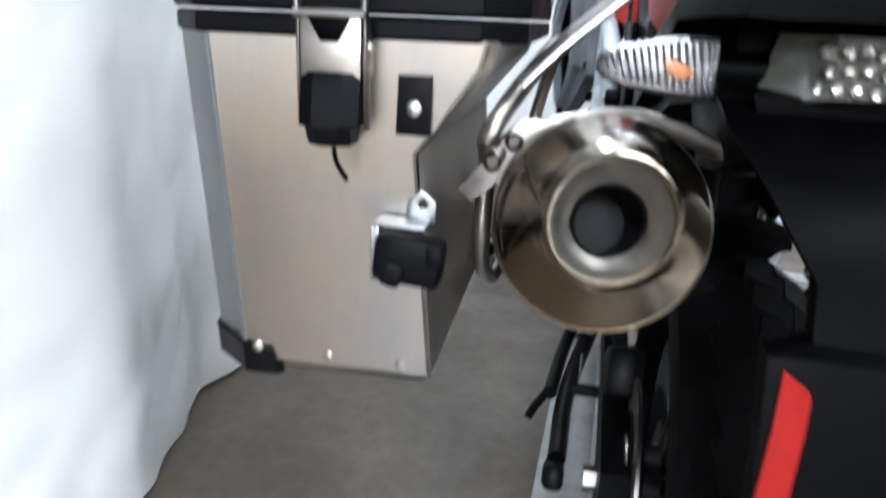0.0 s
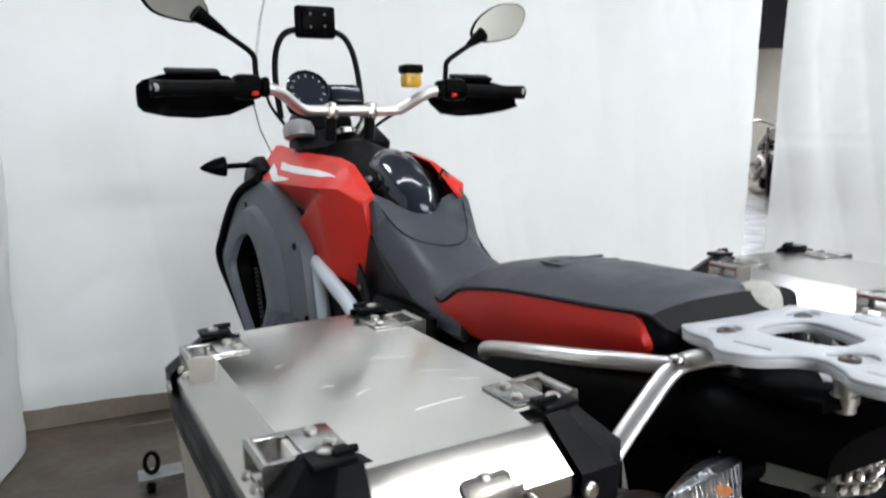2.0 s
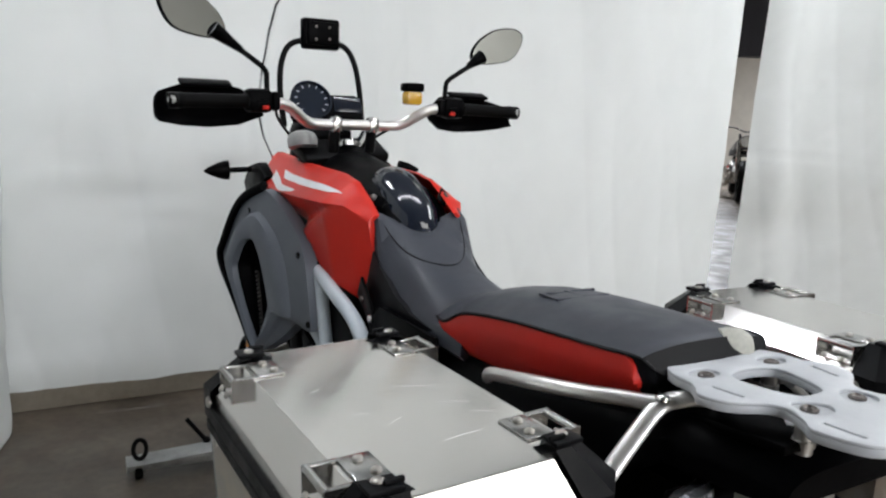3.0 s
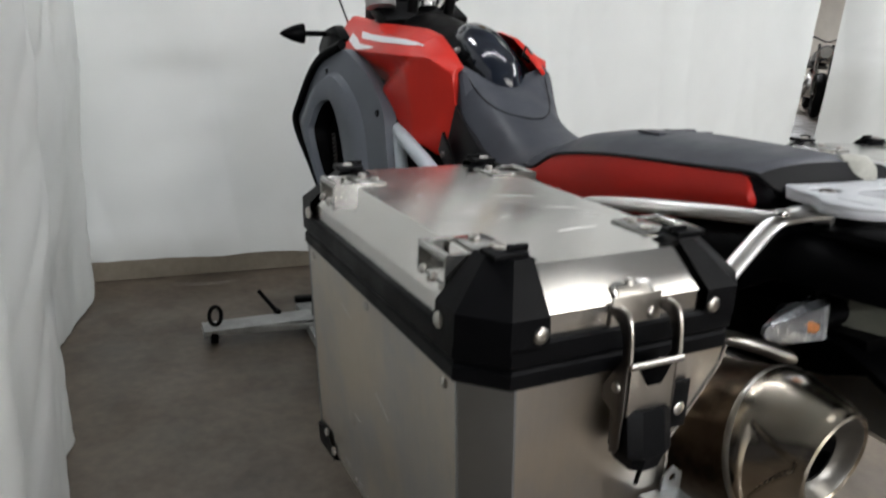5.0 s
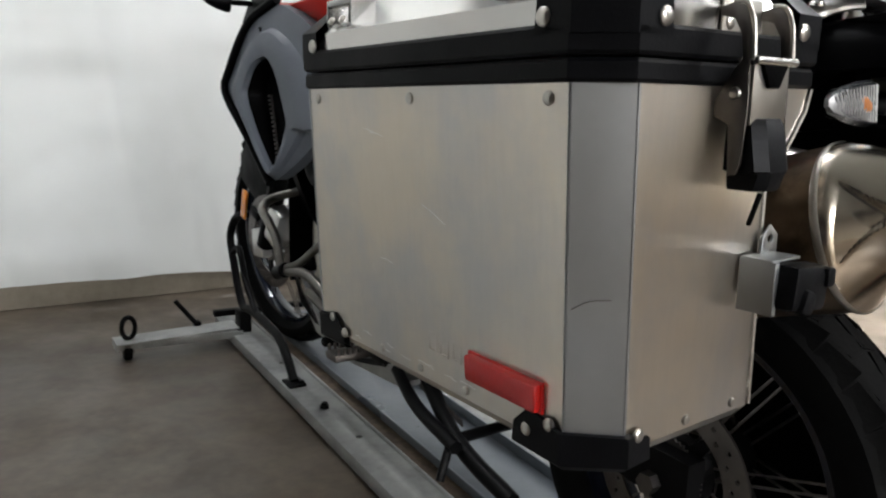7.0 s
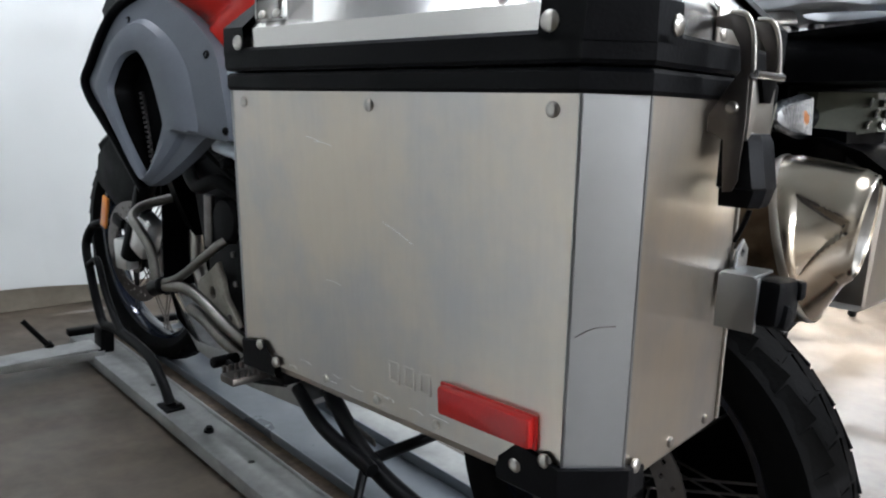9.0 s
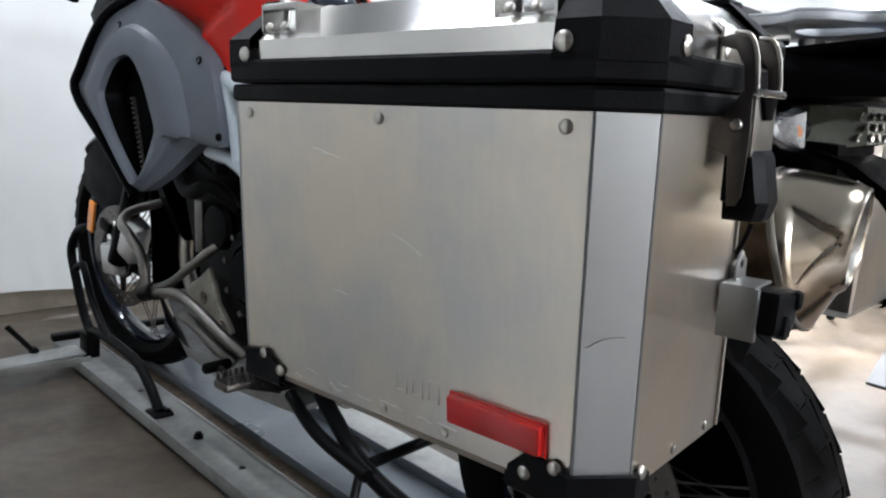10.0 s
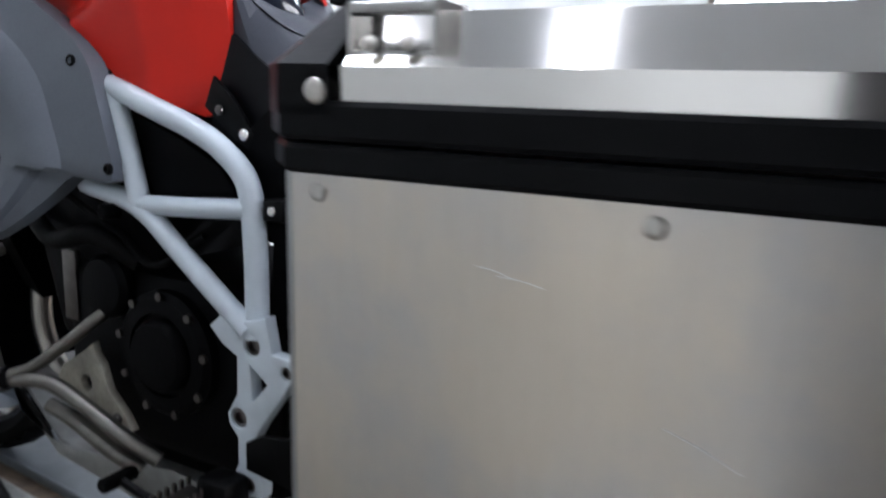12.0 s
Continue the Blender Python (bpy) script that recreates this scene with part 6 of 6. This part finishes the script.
    # lower corner guards
    for iy in (0, 1):
        y, dy = ((y0, y1)[iy], (1, -1)[iy])
        o = 0.0035
        rows = []
        for z, ext in ((0.510, 0.040), (0.498, 0.052), (0.480, 0.058), (0.460, 0.060), (0.455, 0.055)):
            k = 0.006 if z < 0.46 else 0.0
            fa, fy = face(z), (rear_y(z) if iy == 0 else y1 + 0.012 * (z_top - z) / 0.285)
            proud = Vector((-0.0020, -dy * 0.0024, 0))
            rows.append([Vector((fa - o + k, fy + dy * (c + ext), z if z < 0.49 else z - 0.012)), proud + Vector((fa - o + k, fy + dy * (c + 0.002), min(z, 0.490))), proud + Vector((fa + CX + 0.002, fy - dy * (o - k), min(z, 0.488))), Vector((fa + c + ext * 0.62, fy - dy * (o - k), min(z, 0.484)))])
        back = [[q + Vector((0.005, dy * 0.005, 0.001)) for q in row] for row in rows[::-1]]
        rs = rows + back
        g = put("corner_guard", loft(rs + [rs[0]], caps=False, closed=False), CAP_PLASTIC, body, "black plastic lower corner guard", 25)
        for k, (pp, nn) in enumerate((((face(0.492) - o, y + dy * (c + 0.022), 0.492), (-1, 0, 0)), ((face(0.478) - o, y + dy * (c + 0.050), 0.478), (-1, 0, 0)), ((face(0.486) + c + 0.020, rear_y(0.486) - o if iy == 0 else y1 + 0.012 + o, 0.486), (0, -dy, 0)))):
            put("rivet", rivet(pp, nn, 0.006), RIVET, g)
    # latch on the rear face
    xc = a + 0.154 if kink else (a + b) / 2
    latch = put("latch", merge(slab([(xc - 0.028, 0.800), (xc + 0.028, 0.800), (xc + 0.026, 0.836), (xc - 0.026, 0.836)], 0.0025, shift(0, y0 - 0.0035, 0) @ XZ, 0.0008),
                               slab([(xc - 0.020, 0), (xc + 0.020, 0), (xc + 0.016, 0.012), (xc - 0.016, 0.012)], 0.001, shift(0, y0 - 0.0012, 0.833) @ pose(0, 0, 0, 43), 0.0005)), STAINLESS, lid, "folding stainless latch with black lever")
    tab = [(xc + x, y) for x, y in ((0.021, 0.0), (0.021, 0.012), (0.018, 0.0165), (-0.018, 0.0165), (-0.021, 0.012), (-0.021, 0.0))]
    put("latch_tab", slab(tab, 0.0016, shift(0, y0 + 0.0005, 0.8315) @ pose(0, 0, 0, 43) @ shift(0, 0, 0.0006), 0.0005), ALU_TOP, latch)
    put("rivet", rivet((xc, y0 + 0.0098, 0.8412), (0, -0.7, 0.72), 0.0058), RIVET, latch)
    for s in (-1, 1):
        put("rivet", rivet((xc + s * 0.017, y0 - 0.003, 0.817), (0, -1, 0), 0.006), RIVET, latch)
        ear = [(y0 - 0.001, 0.828), (y0 - 0.012, 0.830), (y0 - 0.023, 0.827), (y0 - 0.028, 0.815), (y0 - 0.031, 0.786), (y0 - 0.024, 0.782), (y0 - 0.021, 0.806), (y0 - 0.014, 0.818), (y0 - 0.002, 0.821)]
        put("latch_ear", slab(ear, 0.0025, shift(xc + s * 0.0265 - 0.00125) @ YZ, 0.0008), DISC_STEEL, latch, "steel latch cheek")
        cheek = [(y0 - 0.002, 0.756), (y0 - 0.014, 0.776), (y0 - 0.024, 0.790), (y0 - 0.030, 0.786), (y0 - 0.031, 0.752), (y0 - 0.029, 0.708), (y0 - 0.025, 0.700), (y0 - 0.018, 0.699), (y0 - 0.015, 0.738), (y0 - 0.002, 0.744)]
        put("latch_side", slab(cheek, 0.0025, shift(xc + s * 0.0265 - 0.00125) @ YZ, 0.0008), DISC_STEEL, latch, "steel latch cheek")
        put("bail_wire", tube([(xc + s * 0.0262, y0 - 0.012, 0.8310), (xc + s * 0.0265, y0 - 0.023, 0.8285), (xc + s * 0.0265, y0 - 0.0295, 0.815), (xc + s * 0.0265, y0 - 0.0325, 0.787)], 0.0019, 8), STAINLESS, latch)
        put("rivet", rivet((xc + s * 0.0278, y0 - 0.020, 0.762), (s, 0, 0), 0.005), RIVET, latch)
    put("bail_bar", rod((xc - 0.028, y0 - 0.034, 0.786), (xc + 0.028, y0 - 0.034, 0.786), 0.0035, None, 10), CHROME, latch)
    put("latch_plate", slab([(xc - 0.024, 0.738), (xc + 0.024, 0.738), (xc + 0.024, 0.783), (xc - 0.024, 0.783)], 0.003, shift(0, y0 - 0.032, 0) @ XZ, 0.001), STAINLESS, latch)
    put("latch_hook", slab([(xc - 0.018, 0.785), (xc + 0.018, 0.785), (xc + 0.007, 0.766), (xc - 0.007, 0.766)], 0.004, shift(0, y0 - 0.0355, 0) @ XZ, 0.001), BLACK_PLASTIC, latch)
    put("latch_lever", loft([[Vector((xc - w, y0 - d, z)), Vector((xc - w * 0.5, y0 - d - 0.006, z)), Vector((xc + w * 0.5, y0 - d - 0.006, z)), Vector((xc + w, y0 - d, z)), Vector((xc + w, y0 - 0.012, z)), Vector((xc - w, y0 - 0.012, z))]
                               for z, w, d in ((0.743, 0.021, 0.030), (0.737, 0.0238, 0.033), (0.703, 0.0238, 0.039), (0.701, 0.0185, 0.039), (0.690, 0.0175, 0.036), (0.687, 0.016, 0.034))]), CAP_PLASTIC, latch, "black plastic latch lever", 25)
    put("pull_cord", tube([(xc + 0.002, y0 - 0.030, 0.684), (xc + 0.003, y0 - 0.026, 0.672), (xc + 0.009, y0 - 0.018, 0.657)], 0.0022, 6), RUBBER, latch)
    lock_x = xc + 0.060
    lk = put("key_plate", slab([(p.x, p.y) for p in spline([(lock_x - 0.0145, 0.694, 0), (lock_x - 0.013, 0.7415, 0), (lock_x + 0.0145, 0.742, 0), (lock_x + 0.0145, 0.694, 0)], 1, True)], 0.005, shift(0, y0 - 0.0048, 0) @ XZ, 0.0015), CAP_PLASTIC, body, "black lock plate")
    put("key_barrel", lathe([(0.0065, 0), (0.0065, 0.003), (0.005, 0.004)], shift(lock_x + 0.001, y0 - 0.0048, 0.716) @ pose(0, 0, 0, 90), 16), CHROME, lk)
    if kink:
        clip = put("carrier_clip", merge(box((-0.347, y0 - 0.015, 0.600), (0.0028, 0.034, 0.047), 0.0008), box((-0.326, y0 - 0.014, 0.6235), (0.044, 0.030, 0.003), 0.001),
                                         box((-0.344, y0 - 0.0305, 0.600), (0.005, 0.0026, 0.047), 0.0008)), ALU_EDGE, body, "metal carrier clip")
        put("clip_tab", slab(spline([(-0.326, 0.622, 0), (-0.324, 0.640, 0), (-0.312, 0.650, 0), (-0.300, 0.640, 0), (-0.300, 0.622, 0)], 1, True), 0.003, shift(0, y0 - 0.004, 0) @ XZ, 0.0008, [ring2d(-0.312, 0.637, 0.004, 10)]), ALU_EDGE, clip)
        put("clip_lever", merge(box((-0.315, y0 - 0.034, 0.600), (0.056, 0.030, 0.041), 0.007, pose(0, 0, 0, 0, 6)), box((-0.326, y0 - 0.046, 0.590), (0.018, 0.016, 0.022), 0.005, pose(0, 0, 0, 0, 20)), box((-0.292, y0 - 0.046, 0.608), (0.014, 0.014, 0.018), 0.004)), CAP_PLASTIC, clip, "black plastic clip lever")
    return root


pannier(-1, 0.5355, 0.240, -0.0535, 0.436, 0.0, True, "large brushed aluminium pannier with black corners, fixed beside the exhaust")
pannier(1, 0.490, 0.222, -0.040, 0.404, 0.022, False, "brushed aluminium pannier with black corners, fixed on the far side")


# ---- the dolly under the motorcycle ----
dolly = thing("motorcycle_dolly", pose(0, 0, 0, 0, 0, -1.6), "galvanised steel motorcycle dolly on casters with a wheel chock", "dolly")


def dolly_part(name, bm, mat, parent=None, label="", sharp=38):
    return part(name, bm, mat, parent or dolly, label, sharp)


side_plate = [(-0.227, -0.15), (-0.118, -0.15), (-0.118, 2.12), (-0.227, 2.12)]
holes = [ring2d(-0.172, y, 0.008, 12) for y in (0.45, 1.06, 1.60, 2.02)]
dolly_part("side_plate", merge(slab(side_plate, 0.006, shift(0, 0, 0.040), 0.0015, holes), box((-0.224, 0.985, 0.028), (0.006, 2.27, 0.030), 0.001), rod((-0.122, -0.15, 0.046), (-0.122, 2.12, 0.046), 0.005, None, 8)), GALVANISED, None, "scuffed galvanised steel side plate")
dolly_part("rust_groove", box((-0.088, 0.985, 0.022), (0.058, 2.26, 0.012), 0.002), RUST, None, "rusty dirty groove")
channel = dolly_part("wheel_channel", box((0.0385, 0.985, 0.030), (0.189, 2.27, 0.010), 0.002), TROUGH, None, "blue-grey painted steel wheel channel")
part("channel_wall", box((-0.059, 0.985, 0.036), (0.006, 2.27, 0.026), 0.002), TROUGH, channel)
part("channel_wall", box((0.136, 0.985, 0.042), (0.006, 2.27, 0.036), 0.002), TROUGH, channel)
dolly_part("side_plate", slab([(0.145, -0.15), (0.245, -0.15), (0.245, 2.12), (0.145, 2.12)], 0.006, shift(0, 0, 0.040), 0.0015), GALVANISED)
for y in (1.25, 1.415):
    dolly_part("plate_bolt", merge(rod((-0.180, y, 0.046), (-0.180, y, 0.053), 0.013, None, 6), rod((-0.180, y, 0.053), (-0.180, y, 0.060), 0.008, None, 10)), BLACK_METAL)
dolly_part("end_bar", box((0.0, 2.13, 0.056), (0.46, 0.03, 0.022), 0.004), BLACK_METAL)


def dolly_arm(sx, y):
    arm = dolly_part("arm", merge(slab([(sx * 0.20, y - 0.045), (sx * 0.20, y + 0.045), (sx * 0.585, y + 0.012), (sx * 0.585, y - 0.068)], 0.008, shift(0, 0, 0.056), 0.002),
                                  box((sx * 0.39, y - 0.056, 0.048), (0.39, 0.005, 0.024), 0.001, pose(0, 0, 0, 0, 0, sx * 3.4)), box((sx * 0.585, y - 0.028, 0.052), (0.005, 0.08, 0.026), 0.001)), GALVANISED, None, "galvanised caster arm")
    part("caster_fork", merge(box((sx * 0.55 - 0.016, y - 0.03, 0.040), (0.003, 0.035, 0.040), 0.001), box((sx * 0.55 + 0.016, y - 0.03, 0.040), (0.003, 0.035, 0.040), 0.001), rod((sx * 0.55, y - 0.03, 0.046), (sx * 0.55, y - 0.03, 0.058), 0.022)), DISC_STEEL, arm)
    part("caster_wheel", lathe([(0.010, -0.013), (0.024, -0.012), (0.026, -0.008), (0.026, 0.008), (0.024, 0.012), (0.010, 0.013)], shift(sx * 0.55, y - 0.03, 0.026) @ pose(0, 0, 0, 0, 90, 0), 24), RUBBER, arm, "black rubber caster")
    part("lifting_ring", tube([(sx * 0.545 + 0.020 * math.cos(q), y - 0.028, 0.102 + 0.034 * math.sin(q)) for q in np.arange(0, 6.28, 0.52)], 0.0075, 10, 3, True), BLACK_METAL, arm, "black steel lifting ring")
    return arm


dolly_arm(-1, 1.965)
dolly_arm(1, 1.965)
dolly_arm(-1, 0.0)
dolly_arm(1, 0.0)
dolly_part("lock_pin", merge(rod((-0.320, 2.00, 0.066), (-0.385, 2.02, 0.150), 0.008, None, 10), rod((-0.315, 2.00, 0.062), (-0.325, 2.00, 0.074), 0.013, None, 10)), BLACK_METAL, None, "black locking pin")
for sx in (-1, 1):
    x = -0.150 if sx < 0 else 0.105
    o = sx * 0.03
    chock = dolly_part("wheel_chock", tube([(x + 1.5 * o, 1.43, 0.052), (x + 1.3 * o, 1.50, 0.095), (x + o, 1.62, 0.132), (x + o, 1.845, 0.140), (x + o, 1.945, 0.130), (x + o, 2.00, 0.18), (x + o, 2.05, 0.26), (x + o, 2.088, 0.345), (x + 0.7 * o, 2.06, 0.408), (x + 0.4 * o, 2.0, 0.432), (x * 0.85, 1.95, 0.44)], 0.014, 12, 6, False, 0.8), BLACK_METAL, None, "black steel front wheel chock")
    part("chock_stay", tube([(x + o, 2.062, 0.29), (x + 0.8 * o, 2.02, 0.315), (x + 0.8 * o, 1.995, 0.300), (x + 0.8 * o, 1.943, 0.225), (x + 0.8 * o, 1.87, 0.165), (x + o, 1.80, 0.140)], 0.011, 10, 6), BLACK_METAL, chock)
    part("chock_foot", box((x + 1.5 * o, 1.43, 0.050), (0.05, 0.06, 0.008), 0.002), BLACK_METAL, chock)
    part("chock_block", box((x + o, 1.945, 0.082), (0.04, 0.06, 0.075), 0.004), BLACK_METAL, chock)


# ---- showroom beyond the curtains ----
def studio_lamp(x, y):
    root = thing("studio_lamp", shift(x, y, 0), "white umbrella studio lamp on a black tripod stand", "lamp")
    part("pole", rod((0, 0, 0.30), (0, 0, 1.42), 0.014), BLACK_METAL, root)
    for k in range(3):
        a = radians(120 * k + 25)
        leg = part("leg", rod((0, 0, 0.52), (0.42 * math.cos(a), 0.42 * math.sin(a), 0.02), 0.011), BLACK_METAL, root)
        part("foot", lathe([(0.012, -0.02), (0.02, -0.012), (0.02, 0.012), (0.012, 0.02)], shift(0.42 * math.cos(a), 0.42 * math.sin(a), 0.02), 12), RUBBER, leg)
        part("brace", rod((0, 0, 0.30), (0.21 * math.cos(a), 0.21 * math.sin(a), 0.27), 0.006), BLACK_METAL, root)
    part("umbrella", lathe([(0.30, 0.0), (0.294, 0.03), (0.255, 0.105), (0.17, 0.18), (0.07, 0.215), (0.012, 0.22)], shift(0, 0, 1.33), 32), SHADE_GLOW, root, "white fabric umbrella, glowing as if lit by its bulb")
    part("lamp_head", box((0, 0, 1.33), (0.07, 0.07, 0.10), 0.012), BLACK_PLASTIC, root)
    return root


studio_lamp(2.52, 0.50)
tagged(part("floor_mat", slab([(1.98, 0.30), (1.99, -0.75), (3.05, -0.70), (3.12, 0.42)], 0.012, shift(0, 0, 0.0), 0.004), MAT_GREY), "grey rubber mat lying on the concrete floor", "mat")

setting("bulkhead", box((0, 0, 0), (4.0, 0.25, 1.5), 0.01, pose(7.75, 6.5, 2.83, 0, 0, -50)), DARK_BULK, "dark painted beam under the showroom ceiling", "beam")


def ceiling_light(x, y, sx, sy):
    root = thing("ceiling_light", shift(x, y, 0), "white ceiling strip light, the widest an added fill panel", "lamp", "showroom strip lights")
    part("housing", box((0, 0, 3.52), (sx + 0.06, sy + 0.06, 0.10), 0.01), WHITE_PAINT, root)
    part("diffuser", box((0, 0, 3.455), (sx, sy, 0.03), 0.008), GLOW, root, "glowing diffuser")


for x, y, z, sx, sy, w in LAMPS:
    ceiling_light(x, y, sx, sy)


def parked_bike(x, y, turn, paint):
    """A parked motorcycle far off in the showroom."""
    root = thing("parked_motorcycle", pose(x, y, 0, 0, 0, turn), "parked motorcycle with chrome parts in the showroom", "motorcycle", "parked motorcycles")
    for yy, r in ((-0.72, 0.32), (0.75, 0.32)):
        m = shift(0, yy, r) @ pose(0, 0, 0, 0, 90, 0)
        w = part("wheel", lathe([(0.22, -0.05), (0.29, -0.065), (r, -0.02), (r, 0.02), (0.29, 0.065), (0.22, 0.05)], m, 32, True), RUBBER, root)
        part("rim", lathe([(0.05, -0.03), (0.225, -0.035), (0.225, 0.035), (0.05, 0.03)], m, 24), CHROME, w)
    part("engine", merge(box((0, 0.0, 0.42), (0.34, 0.46, 0.36), 0.05), rod((-0.2, 0.05, 0.45), (0.2, 0.05, 0.45), 0.12, None, 20, 0.02)), CHROME, root)
    part("tank", loft([arch(0.42, 0.93, 0.08, 0.14), arch(0.30, 0.97, 0.15, 0.2), arch(0.10, 0.95, 0.16, 0.2), arch(-0.10, 0.86, 0.10, 0.14)]), paint, root)
    part("seat", loft([arch(-0.05, 0.80, 0.09, 0.10), arch(-0.30, 0.74, 0.17, 0.10), arch(-0.55, 0.80, 0.15, 0.12), arch(-0.80, 0.84, 0.10, 0.08)]), DARK_VINYL, root)
    for s in (-1, 1):
        part("fork", rod((s * 0.09, 0.75, 0.32), (s * 0.09, 0.42, 1.02), 0.024), CHROME, root)
        part("exhaust", tube([(s * 0.12, 0.25, 0.4), (s * 0.2, 0.15, 0.22), (s * 0.2, -0.4, 0.24), (s * 0.2, -0.9, 0.30)], 0.04, 12), CHROME, root)
    part("handlebar", tube([(-0.40, 0.22, 1.08), (-0.2, 0.36, 1.12), (0, 0.42, 1.06), (0.2, 0.36, 1.12), (0.40, 0.22, 1.08)], 0.014, 10), CHROME, root)
    part("headlamp", lathe([(0.06, 0), (0.10, 0.05), (0.10, 0.12), (0.08, 0.14)], shift(0, 0.50, 0.92) @ pose(0, 0, 0, -90), 24), CHROME, root)
    part("windshield", loft([[Vector((u * 0.2, 0.62 - 0.1 * u * u - 0.12 * k, 1.0 + 0.4 * k)) for u in (-1, -0.5, 0, 0.5, 1)] + [Vector((u * 0.2, 0.625 - 0.1 * u * u - 0.12 * k, 1.0 + 0.4 * k)) for u in (1, 0.5, 0, -0.5, -1)] for k in (0, 0.5, 1)]), CLEAR, root)
    return root


parked_bike(9.16, 7.62, 134, BLACK_GLOSS)
parked_bike(9.95, 6.65, 138, RED_PAINT)
parked_bike(8.36, 8.6, 130, RED_PAINT)
